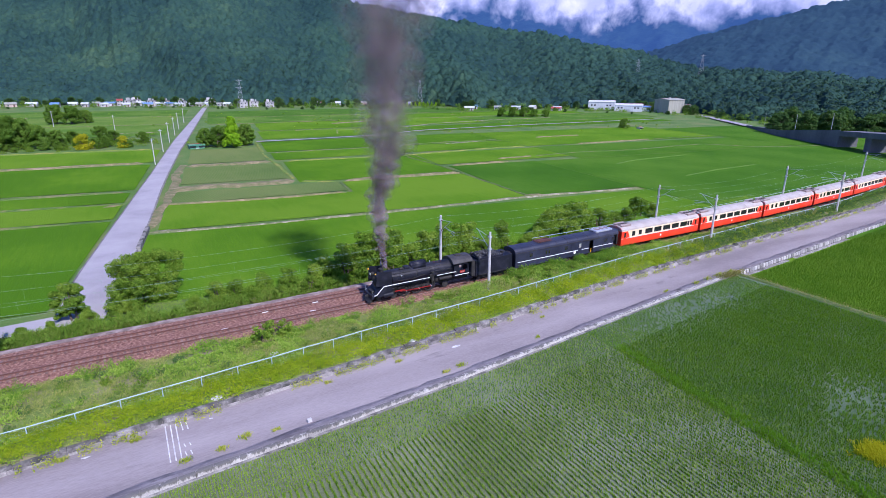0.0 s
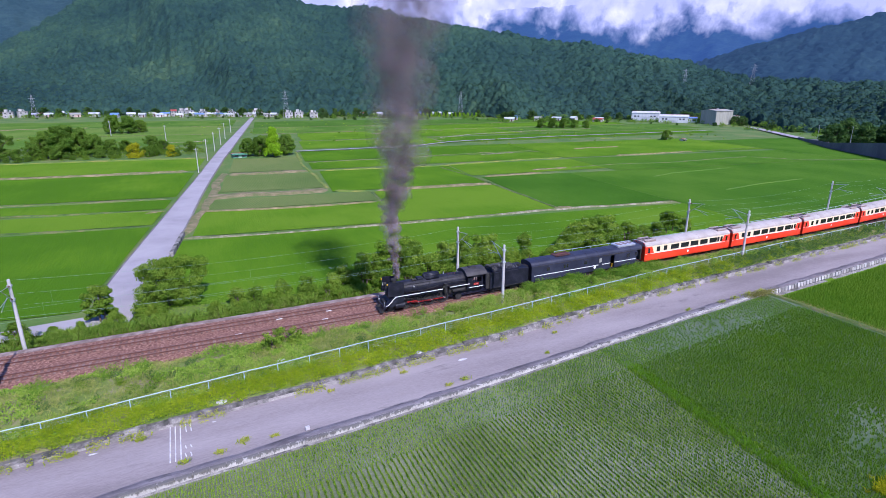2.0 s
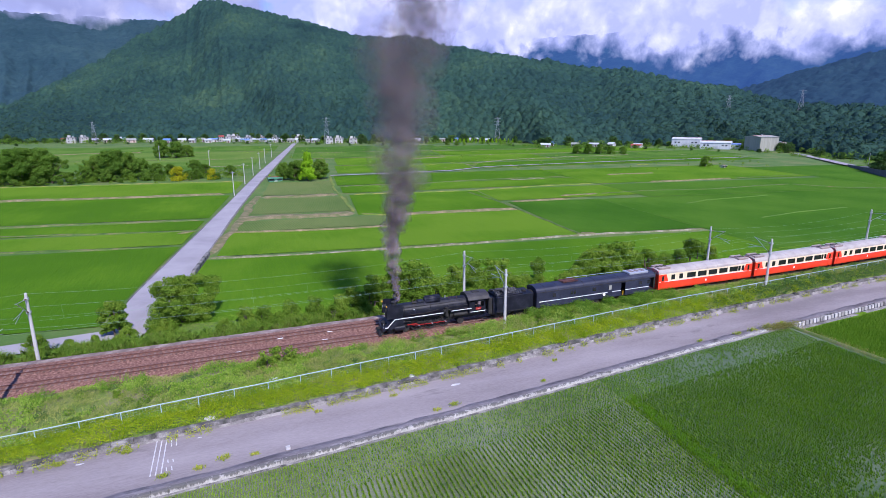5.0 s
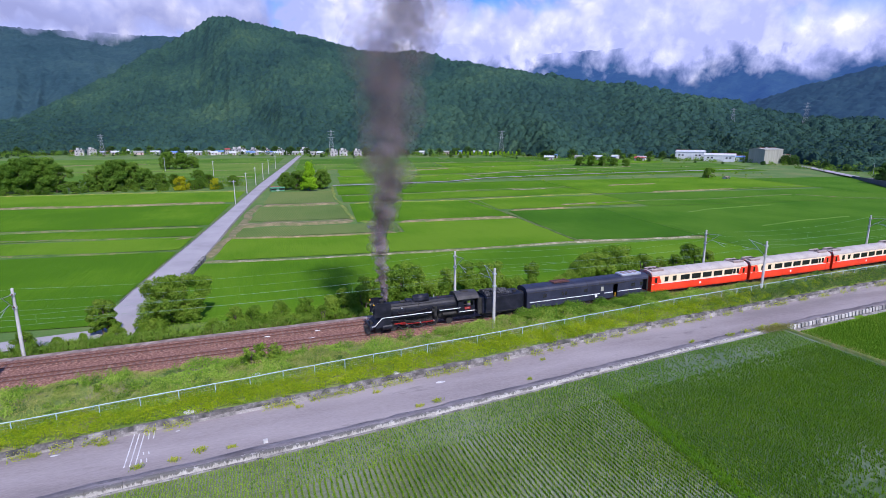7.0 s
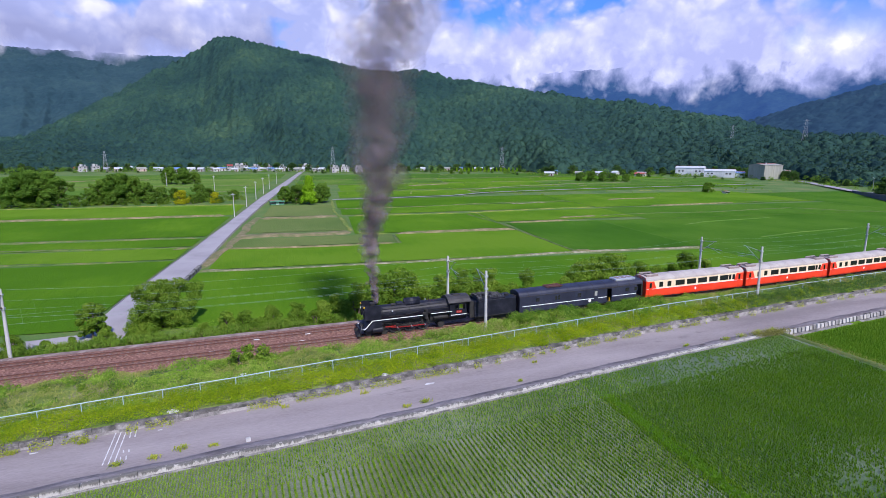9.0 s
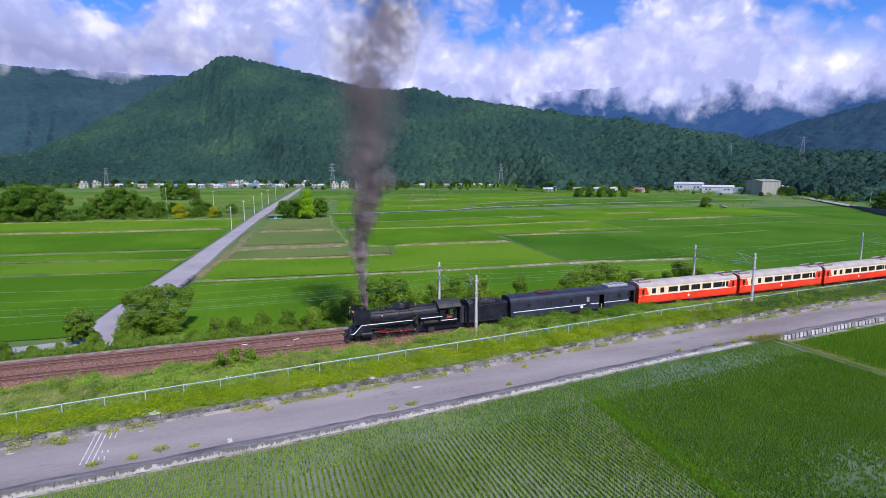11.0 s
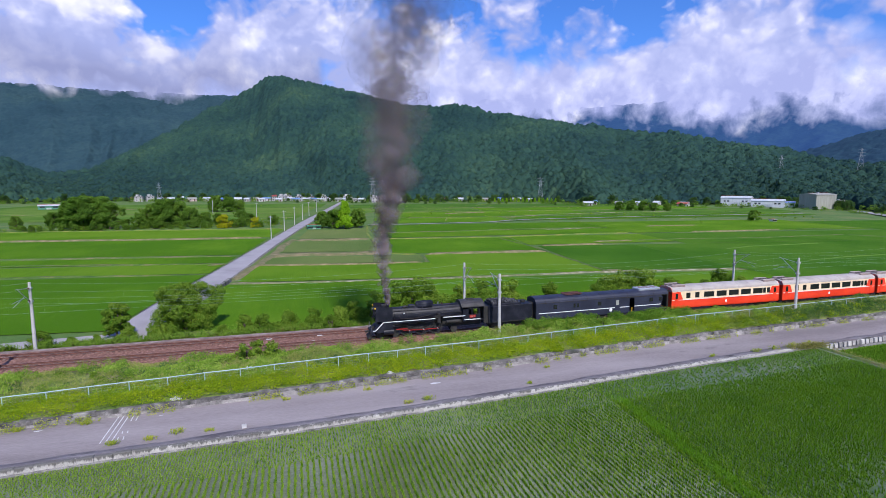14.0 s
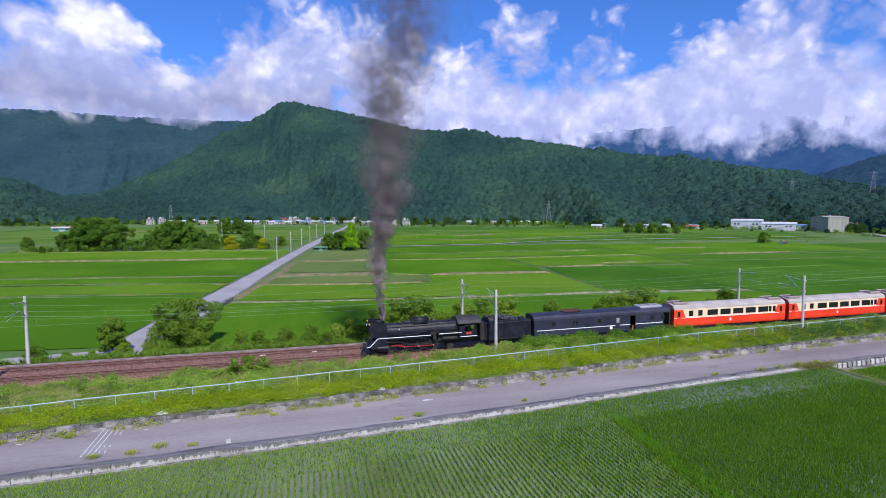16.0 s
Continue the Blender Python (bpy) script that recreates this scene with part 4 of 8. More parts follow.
LABELS = {"dirt": "earth bank of dry soil and straw between plots", "pale": "pale concrete-edged ditch bund across the rice", "verge": "narrow grassy bund between rice fields", "bund": "narrow earth bund with dry grass between rice fields", "straw": "weedy yellowed bund between rice fields", "faint": "low light green ridge in the rice"}
for i, (line, wd, mt) in enumerate([
    ([(4.0, 37.0), (15, 35.6), (29, 34.8), (60, 35.8), (94, 38.4), (130, 37.0)], 1.5, "pale"), ([(92, 39.2), (100, 38.2)], 2.6, "dirt"),
    ([(5, 63.2), (29, 61), (51, 62.4)], 1.3, "dirt"), ([(52, 61), (52, 78)], 1.2, "verge"), ([(5, 82), (29, 83.2), (40, 84.6)], 6.5, "dirt"), ([(40, 83), (52, 78)], 2.0, "straw"), ([(53, 78.5), (71, 80.6), (93, 79.8)], 2.8, "dirt"),
    ([(94.2, 39), (93.4, 62), (92.6, 86), (90, 104), (87, 121)], 1.1, "verge"), ([(8, 124), (37, 125)], 6.0, "dirt"), ([(35.5, 188), (35.8, 146), (39.5, 87)], 1.6, "straw"),
    ([(42, 124.5), (87, 124.2), (122, 131), (150, 134)], 2.8, "straw"), ([(37, 148.5), (74, 151), (106, 158), (150, 161)], 2.0, "bund"), ([(38, 148.6), (44, 149)], 3.2, "pale"),
    ([(95, 94.0), (120, 95.4)], 2.2, "dirt"), ([(118, 103), (136, 104.4)], 2.2, "dirt"), ([(136, 104.4), (159, 108), (187, 106), (235, 112.5)], 1.5, "verge"), ([(234, 112), (248, 97), (262, 91.5), (300, 84)], 1.6, "verge"),
    ([(153, 76), (166, 81.4), (199, 86.2)], 0.5, "faint"), ([(156.7, 46.8), (177, 52.6), (201.6, 56.3)], 0.5, "faint"), ([(117, 154), (137, 156.6)], 2.6, "pale"), ([(172, 162.4), (202, 164.5)], 2.4, "dirt"), ([(177, 132), (225, 136)], 2.0, "dirt"), ([(225, 136), (271, 141)], 1.2, "verge"),
    ([(79.8, 212.6), (83.8, 233.3), (101.4, 234.5)], 1.6, "straw"), ([(88, 276), (104, 282), (120, 290)], 5.0, "dirt"), ([(124, 238), (151, 257), (196, 270), (260, 280)], 2.4, "pale"),
    ([(42, 241), (124, 238)], 1.5, "bund"), ([(14, 294), (330, 316)], 1.8, "bund"), ([(8, 348), (300, 366)], 1.8, "bund"), 
    ([(-120, 52.5), (-41, 52.4), (-23, 50.9), (-4.5, 49.8)], 1.5, "verge"), ([(-120, 72), (-50, 71), (-4.5, 67.5)], 1.3, "verge"), ([(-9, 64.5), (-3.2, 67.4)], 2.2, "dirt"), ([(-130, 84.8), (-42, 84.2), (-5, 83.2)], 2.6, "bund"),
    ([(-160, 135.2), (-66, 135.4), (-45, 134.5), (-6, 136.8)], 3.4, "dirt"), ([(-200, 175.5), (-4.5, 176.5)], 3.0, "straw"), ([(-34, 250), (-8, 253)], 1.6, "pale"), ([(-200, 302), (-6, 302)], 2.4, "bund"), ([(-160, 356), (-138, 374), (-100, 380)], 3.2, "dirt"), ([(-200, 374), (-6, 374)], 2.0, "bund")]):
    bund(line, wd, mt, LABELS[mt], 0.5 if mt == "dirt" else 0.3, i * 1.7)
# heaps of dry straw and bare spots scattered over the plain
rng = random.Random(41)
for i in range(26):
    u, v = rng.uniform(45, 300), rng.uniform(190, 340)
    ln = rng.uniform(3, 12)
    bund([(u, v), (u + ln, v + rng.uniform(-0.5, 1.2))], rng.uniform(0.5, 1.3), rng.choice(["dirt", "pale", "straw"]), "patch of dry straw at a field edge", 0.3, i * 3.1)

# farm lane
lv = np.linspace(-8, 500, 124)
wid = np.interp(lv, [-8, 12, 45, 80, 110, 166, 205, 420, 500], [2.9, 3.4, 3.2, 2.7, 2.4, 2.4, 2.7, 1.9, 1.8])
mid = np.interp(lv, [-8, 15, 80, 110, 166, 205, 420, 500], [0.4, 0.4, 0.6, 1.0, 1.8, 2.8, 9.4, 11.8])
tagged(sheet("farm_lane", np.array([[fld(mid[i] + s * wid[i], v, float(np.interp(v, [-8, 6], [0.04, 0.42])) + 0.05 * (1 - abs(s))) for i, v in enumerate(lv)] for s in np.linspace(-1, 1, 7)]), M["lane"]), "straight pale concrete farm lane running to the hills", "lane", kind="structure")
for s in (-1, 1):
    tagged(sheet("lane_edge", np.array([[fld(mid[i] + s * (wid[i] + d), v, z) for i, v in enumerate(lv) if v > 6] for d, z in ((-0.02, 0.5), (0.22, 0.5), (0.3, -0.6))]), M["concrete"], False), "low concrete edge of the farm lane", "lane edge", kind="structure")
bx_ = thing("culvert", "dark stained concrete culvert wall under the farm lane", "culvert", fld(3.9, 33), 0, kind="structure")
part("wing_wall", box(-0.2, 0.5, -9.5, 6.5, -0.8, 0.85, 0.04), M["old_concrete"], bx_).rotation_euler = (0, 0, math.atan2(-EV.x, EV.y))
# pale path across the fields
pv = np.linspace(0, 1, 60)
tagged(sheet("field_path", np.array([[fld(36 + 294 * a, float(np.interp(36 + 294 * a, [36, 60, 100, 124, 151, 203, 330], [189.2, 192, 199, 214, 219.5, 228, 240])) + s, 0.35) for a in pv] for s in (-1.3, 0, 1.3)]), M["lane"]), "pale concrete field path between rice fields", "path", kind="structure")
tagged(sheet("farm_track", np.array([[(-60 + 52 * a, 73.8 + 4.5 * a + s, -2.28 + 0.03 * math.sin(9 * a)) for a in pv] for s in (-2.0, 0, 2.0)]), M["lane"]), "pale concrete track at the foot of the embankment", "track", kind="structure")
bund([(4.6, 39), (5.2, 60), (6.0, 82), (6.6, 128)], 3.0, "dirt", "bare earth shoulder along the farm lane", 0.35, 5.0)

# ---- hills ----
def ridged(x, y, octaves=4):
    """Sharp crests with rounded hollows between them, 0 to 1."""
    out, amp, tot = 0.0, 1.0, 0.0
    for i in range(octaves):
        out = out + amp * (1 - np.abs(2 * vnoise(x * 2 ** i + 31.7 * i, y * 2 ** i + 5.3 * i) - 1))
        tot += amp
        amp *= 0.5
    return out / tot


def hill(name, az, foot, ridge, crest, cell, height, mat, label, step, rings, eye=18.0, rough=1.0, seed=0.0, leaves=0, leaf=1.0, leaf_mat=None):
    """A wooded range round the plain: az in degrees from +y, foot and ridge distances, crest as an angle of elevation seen from the plain."""
    a = np.concatenate([np.arange(az[0], -34, 0.6), np.arange(max(az[0], -34), min(az[-1], 74), step), np.arange(74, az[-1] + 0.3, 0.6)])
    rf, rr = np.interp(a, az, foot), np.interp(a, az, ridge)
    ce = np.interp(a, az, crest) + 0.22 * (fbm(a * 0.35 + seed, a * 0 + seed, 4) - 0.5)
    s = np.concatenate([np.linspace(0, 1, rings), [1.05, 1.15, 1.4]])
    A, S_ = np.meshgrid(np.radians(a), s)
    D = np.degrees(A)
    RF, RR, CE = rf[None, :] + 0 * S_, rr[None, :] + 0 * S_, ce[None, :] + 0 * S_
    zr = eye + RR * np.tan(np.radians(CE))
    z0 = land(np.minimum(RF * np.cos(A), 700)) - 1.0
    p = np.clip(S_, 0, 1)
    # an even slope from foot to crest, then spurs that come forward and hollows that lie back
    m = (zr - z0) / (RR - RF)
    e0, e1 = (z0 - eye) / RF, np.tan(np.radians(CE))
    te = e0 + (e1 - e0) * p
    R = (z0 - eye - m * RF) / (te - m)
    warp = 0.7 * (fbm(D * 0.10 + seed, p * 0.9 + seed, 2) - 0.5)
    spur = 0.72 * ridged(D * 0.13 + 0.55 * p + warp + seed, p * 0.25 + seed, 1) + 0.28 * ridged(D * 0.42 - 0.9 * p + 2 * warp, p * 0.8 + seed, 2)
    R = R * (1 - rough * 0.24 * (spur - 0.55) * np.minimum(1.0, 3.0 * p) * np.minimum(1.0, 5 * (1.1 - p)) * np.minimum(1.15, (RR - RF) / 600))
    Z = eye + R * te
    R = np.where(S_ > 1, RR * S_, R)
    Z = np.where(S_ > 1, zr * (1 - 0.5 * (S_ - 1)), Z)
    X, Y = R * np.sin(A), R * np.cos(A)
    tall = height * (0.75 + 0.6 * fbm(X * 0.012 + 5, Y * 0.012, 2))
    Z = Z + (fbm(X * 0.035, Y * 0.035, 3) - 0.5) * height * 1.5 * p
    top = crowns(X + 3 * fbm(X * 0.2, Y * 0.2, 2), Y, cell)
    Z = Z + top * tall * np.clip(S_ * 25, 0.3, 1)
    ob = tagged(sheet(name, np.stack([X, Y, Z], -1), mat, True), label, "hill", kind="structure")
    if leaves:
        lr = np.random.RandomState(int(seed) + 51)
        i = lr.randint(0, rings - 1, leaves)
        j = lr.choice(np.where((a > -34) & (a < 74))[0], leaves)
        sel = lr.rand(leaves) < 0.25 + 0.9 * top[i, j]
        i, j = i[sel], j[sel]
        c = np.stack([X[i, j], Y[i, j], Z[i, j]], -1) + lr.normal(0, 0.55, (len(i), 3)) + np.array([0, 0, 0.3])
        nor = lr.normal(0, 0.6, (len(i), 3)) + np.array([0, -0.4, 0.8])
        nor /= np.linalg.norm(nor, axis=1)[:, None]
        t1 = np.cross(nor, lr.normal(size=(len(i), 3)))
        t1 /= np.linalg.norm(t1, axis=1)[:, None]
        t2 = np.cross(nor, t1)
        q = (leaf * lr.uniform(0.6, 1.4, len(i)))[:, None]
        tagged(bulk("canopy_leaves", np.stack([c - t1 * q, c - t2 * q * 0.7, c + t1 * q, c + t2 * q * 0.7], 1), 4, leaf_mat), "leafy tops of the trees on the wooded hill", "leaves", kind="stuff")
    return ob


hill("backdrop_mountain", [8, 16, 20, 22, 26, 34, 45, 60, 90], [2600] * 9, [4300] * 9, [6.8, 7.4, 8.8, 8.6, 7.6, 7.8, 8.0, 8.4, 8.0], 60, 12, M["forest_blue"], "distant forested mountains under cloud, blue with painted haze", 0.3, 60, rough=0.45, seed=9)
hill("hill_left", [-85, -50, -25, -21, -17, -11, -7, 0, 12], [1050] * 9, [1900] * 9, [7.0, 8.0, 8.15, 8.45, 8.4, 8.5, 8.6, 8.9, 7.0], 9, 4.5, M["forest_far_haze"], "long forested ridge with its top in cloud", 0.11, 130, rough=0.9, seed=4)
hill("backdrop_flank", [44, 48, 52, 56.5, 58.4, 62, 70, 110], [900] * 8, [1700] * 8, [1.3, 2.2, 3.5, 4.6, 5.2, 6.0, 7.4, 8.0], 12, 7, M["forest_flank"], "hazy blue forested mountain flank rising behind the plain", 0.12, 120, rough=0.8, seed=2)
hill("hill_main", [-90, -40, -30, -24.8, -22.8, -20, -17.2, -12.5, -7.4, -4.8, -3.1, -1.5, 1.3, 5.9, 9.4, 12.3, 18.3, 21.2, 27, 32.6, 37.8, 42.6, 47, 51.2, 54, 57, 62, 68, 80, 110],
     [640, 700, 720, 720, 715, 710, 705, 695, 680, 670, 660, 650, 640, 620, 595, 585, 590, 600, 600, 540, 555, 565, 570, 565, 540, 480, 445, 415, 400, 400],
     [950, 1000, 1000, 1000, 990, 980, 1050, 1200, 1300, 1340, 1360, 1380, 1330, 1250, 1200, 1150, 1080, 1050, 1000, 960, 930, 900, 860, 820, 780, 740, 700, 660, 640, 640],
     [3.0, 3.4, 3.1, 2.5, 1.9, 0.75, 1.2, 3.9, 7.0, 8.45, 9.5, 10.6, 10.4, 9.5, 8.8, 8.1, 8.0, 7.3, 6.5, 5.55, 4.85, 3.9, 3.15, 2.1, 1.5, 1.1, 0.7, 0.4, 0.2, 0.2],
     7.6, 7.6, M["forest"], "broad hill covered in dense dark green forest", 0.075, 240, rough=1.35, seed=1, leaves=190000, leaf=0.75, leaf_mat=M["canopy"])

# ---- cloud caught on the mountains ----
def cloud_bank(az0, az1, radius, el0, el1, seed, lift, label, tone=1.0):
    a = np.linspace(az0, az1, 160)
    e = np.linspace(el0, el1, 40)
    A, E_ = np.meshgrid(np.radians(a), np.radians(e))
    R = radius + 60 * np.sin(A * 23 + seed)
    ob = sheet("cloud_bank", np.stack([R * np.sin(A), R * np.cos(A), 20 + R * np.tan(E_)], -1), M["white"])
    m = bpy.data.materials.new("cloud_bank")
    m.use_nodes = True
    k = Nodes(m.node_tree)
    co = k.n("ShaderNodeTexCoord").outputs["Object"]
    s3 = k.n("ShaderNodeSeparateXYZ")
    k.put(s3.inputs[0], co)
    z0, z1 = 20 + radius * math.tan(radians(el0)), 20 + radius * math.tan(radians(el1))
    up = k.math("DIVIDE", k.math("SUBTRACT", s3.outputs[2], z0), z1 - z0)
    nz = k.noise(co, 8.0 / radius, 3, 0.5, 0.3)
    fine = k.noise(co, 30.0 / radius, 5, 0.55, 0.2)
    f = k.math("ADD", up, k.math("ADD", k.math("MULTIPLY_ADD", nz, 0.5, -0.25), lift))
    f = k.math("ADD", f, k.math("MULTIPLY_ADD", fine, 0.44, -0.22))
    lower = k.ramp(f, [(0.38, (0,) * 3), (0.56, (1,) * 3)])
    upper = k.ramp(k.math("ADD", up, k.math("MULTIPLY_ADD", nz, 0.7, -0.35)), [(0.42, (1,) * 3), (0.86, (0,) * 3)])
    turn = k.math("ARCTAN2", s3.outputs[0], s3.outputs[1])
    ends = k.math("MULTIPLY", k.math("MULTIPLY", k.math("SUBTRACT", turn, radians(az0)), k.math("SUBTRACT", radians(az1), turn)), 60.0)
    ends = k.math("MINIMUM", k.math("MAXIMUM", ends, 0.0), 1.0)
    rim = k.ramp(up, [(0.02, (0,) * 3), (0.16, (1,) * 3)])
    alpha = k.math("MULTIPLY", k.math("MULTIPLY", lower, upper), k.math("MULTIPLY", ends, rim))
    v = k.n("ShaderNodeTexVoronoi", Scale=15.0 / radius, Detail=2.0, Roughness=0.5, Smoothness=0.5)
    v.feature = "SMOOTH_F1"
    k.put(v.inputs["Vector"], co)
    # sheet glows by itself; lit and shaded billows are painted into the emission
    sh = k.math("ADD", k.math("MULTIPLY", fine, 0.55), k.math("MULTIPLY_ADD", v.outputs["Distance"], -0.45, 0.48))
    col = k.ramp(sh, [(0.34, (0.42, 0.46, 0.76)), (0.50, (0.60, 0.63, 0.90)), (0.64, (0.90, 0.90, 1.04))])
    em = k.n("ShaderNodeEmission", Color=col, Strength=tone)
    tr = k.n("ShaderNodeBsdfTransparent")
    mx = k.n("ShaderNodeMixShader", Fac=alpha)
    k.put(mx.inputs[1], tr.outputs[0])
    k.put(mx.inputs[2], em.outputs[0])
    o = k.n("ShaderNodeOutputMaterial")
    k.put(o.inputs[0], mx.outputs[0])
    ob.data.materials.clear()
    ob.data.materials.append(m)
    ob.visible_shadow = False
    return tagged(ob, label, "cloud", kind="structure")


cloud_bank(-60, 4, 1640, 6.9, 14.5, 1.0, 0.22, "grey-white cloud lying on the ridge", 0.72)
cloud_bank(8, 110, 2450, 3.4, 15.0, 2.0, 0.25, "white cumulus bank hiding the mountain tops")

# ---- plants ----
def leaf_quads(rng, centres, radii, n, size, flat=0.8):
    """Leaves on the shells of clumps: n x 4 x 3."""
    idx = rng.choice(len(centres), n, p=radii ** 2 / np.sum(radii ** 2))
    d = rng.normal(size=(n, 3))
    d /= np.linalg.norm(d, axis=1)[:, None]
    r = radii[idx] * rng.uniform(0.55, 1.06, n)
    c = centres[idx] + d * r[:, None] * np.array([1, 1, flat])
    nor = d + rng.normal(0, 0.55, (n, 3)) + np.array([0, 0, 0.35])
    nor /= np.linalg.norm(nor, axis=1)[:, None]
    t1 = np.cross(nor, rng.normal(size=(n, 3)))
    t1 /= np.linalg.norm(t1, axis=1)[:, None]
    t2 = np.cross(nor, t1)
    s = size * rng.uniform(0.6, 1.3, n)[:, None]
    return np.stack([c - t1 * s, c - t2 * s * 0.45 + nor * s * 0.15, c + t1 * s, c + t2 * s * 0.45 + nor * s * 0.15], 1)


def tree(seed, radius, height, leaves, size, mat, label, category="tree", trunk=0.35, name="tree", shape="round", stems=1, clumps=26, clump=1.0):
    """A trunk with limbs and a crown of leaf clumps with an uneven outline."""
    rng = np.random.RandomState(seed)
    th = thing(name, label, category)
    bm = bmesh.new()
    k = clumps
    cs = []
    low = trunk * height
    for i in range(k):
        t = rng.uniform(0, 6.283)
        h = rng.uniform(0, 1)
        if shape == "cone":
            w_ = radius * (1 - h * 0.9) * math.sqrt(rng.uniform(0.05, 0.6))
        elif shape == "bush":
            w_ = radius * math.sqrt(max(0.05, 1 - h * h * 0.8)) * math.sqrt(rng.uniform(0.02, 1))
        else:
            w_ = radius * math.sqrt(max(0.06, 1 - (2 * h - 0.9) ** 2)) * math.sqrt(rng.uniform(0.05, 1)) * 0.85
        w_ *= 0.82 + 0.3 * math.sin(2 * t + seed) * (0.4 + h) + 0.16 * math.sin(3 * t + 2 * seed)
        cs.append((w_ * math.cos(t), w_ * math.sin(t), low + (height - low) * (0.08 + 0.84 * h)))
    cs = np.array(cs)
    rad = radius * rng.uniform(0.2, 0.42, k) * clump
    cs[:, 2] = np.maximum(cs[:, 2], rad * 0.4)
    for s in range(stems):
        a = 6.283 * s / stems
        b = (0.12 * radius * math.cos(a) * (stems > 1), 0.12 * radius * math.sin(a) * (stems > 1))
        top = (b[0] * 2.5, b[1] * 2.5, height * 0.62)
        tube((b[0], b[1], -0.4), (b[0] * 1.6, b[1] * 1.6, height * 0.3), 0.05 * radius + 0.06, 0.035 * radius + 0.04, 7, bm)
        tube((b[0] * 1.6, b[1] * 1.6, height * 0.3), top, 0.035 * radius + 0.04, 0.015 * radius + 0.02, 7, bm)
    for i in range(0, k, 3):
        tube((0, 0, height * rng.uniform(0.2, 0.5)), cs[i], 0.02 * radius + 0.02, 0.01, 5, bm)
    part("trunk", bm, M["bark"], th, smooth=True)
    ob = bulk("crown", leaf_quads(rng, cs, rad, leaves, size), 4, mat)
    ob.parent = th
    return th


def plant(proto, at, turn=0.0, scale=1.0, label=""):
    c = copy_thing(proto, pose(0, 0, 0))
    c.matrix_basis = pose(*at, 0, 0, turn) @ Matrix.Diagonal((scale, scale, scale, 1))
    if label:
        c["label"] = label
    return c


def dropped(proto):
    for o in (*proto.children_recursive, proto):
        bpy.data.objects.remove(o)


rng = random.Random(3)
# shrubs and trees at the foot of the embankment
bush_a = tree(1, 2.2, 3.4, 4600, 0.16, M["leaf"], "leafy green shrub at the foot of the embankment", "shrub", 0.05, "shrub", "bush", 3)
bush_b = tree(2, 2.6, 4.4, 5200, 0.17, M["leaf"], "tall leafy green shrub beside the railway", "shrub", 0.12, "shrub", "bush", 2)
tree_s = tree(3, 1.7, 4.6, 3200, 0.16, M["leaf"], "slender young green tree beside the railway", "tree", 0.25)
for proto, x, y, s in [(bush_a, 9, 75, 0.95), (bush_a, 12.5, 75.5, 1.0), (bush_b, 16.5, 76, 0.8), (bush_a, 20, 74.5, 1.1), (bush_b, 22.5, 78, 0.9), (bush_b, 25.5, 76.5, 1.1), (bush_a, 28, 74, 1.1), (bush_b, 30.5, 79, 1.2),
                       (bush_b, 34, 78, 1.25), (bush_a, 36, 74.5, 1.1), (tree_s, 40.5, 78, 1.1), (bush_b, 45, 79, 1.1), (bush_b, 48.5, 78.5, 1.05), (bush_a, 52, 75, 0.8), (tree_s, 57, 79, 0.95), (bush_a, 66, 78, 1.0), (bush_b, 70, 80, 1.0),
                       (bush_b, 74, 80.5, 1.15), (bush_b, 78, 80.5, 1.1), (bush_a, 82, 79, 1.0), (bush_a, 90, 79, 0.8), (tree_s, 94, 80, 1.1), (tree_s, 97, 81, 0.9), (bush_a, 99.5, 80, 0.8), (bush_a, 60, 74.5, 0.7), (bush_a, 87, 75, 0.6),
                       (bush_a, -19.4, 76, 0.8), (bush_a, -8.8, 75.2, 0.75), (bush_a, 6.5, 76.0, 0.9), (bush_a, 10.5, 72.2, 0.6), (bush_a, 14.8, 72.6, 0.6), (bush_a, 18.5, 72.0, 0.65), (bush_a, 24, 72.2, 0.7), (bush_b, 28.5, 77, 1.2), (bush_b, 27, 80, 1.2), (bush_b, 32.5, 76, 1.2), (bush_a, 31.5, 73, 0.8), (bush_a, 38.5, 75, 0.9), (bush_a, 43, 75, 0.9), (bush_a, 50, 74.5, 0.8), (bush_a, 55, 75, 0.7), (bush_a, 63, 76, 0.8), (bush_b, 68, 79, 1.0), (bush_b, 72, 78, 1.0), (bush_b, 76.5, 79, 1.05), (bush_a, 85, 78, 0.8), (bush_a, 3.5, 74.5, 0.6), (bush_a, -4.6, 77.6, 0.62), (bush_a, -3.4, 75.6, 0.6), (bush_a, -6.0, 75.6, 0.42), (bush_a, -12.6, 75.3, 0.5), (bush_a, -15.5, 75.0, 0.5), (bush_a, 41, 73.5, 0.6), (bush_a, 47, 73.8, 0.6), (bush_a, 58, 73.8, 0.55), (bush_a, 80, 74.6, 0.6)]:
    plant(proto, (x, y, -2.5 if y > 72 else -1.6), rng.uniform(0, 360), s * (0.85 if 2 < x < 24 else 0.8 if x < 30 else 1.12))
big = tree(7, 5.0, 7.6, 30000, 0.16, M["leaf"], "large spreading leafy tree overgrown with creepers beside the farm lane", "tree", 0.02, "tree", "bush", 3, 80, 0.62)
big.matrix_basis = pose(-2.0, 80.6, -2.5)
tall = tree(9, 2.0, 5.9, 11000, 0.15, M["leaf"], "leafy green tree standing at the lane's end", "tree", 0.02, "tree", "bush", 2, 44, 0.8)
tall.matrix_basis = pose(-10.4, 77.4, -2.5)
for p in (bush_a, bush_b, tree_s):
    dropped(p)

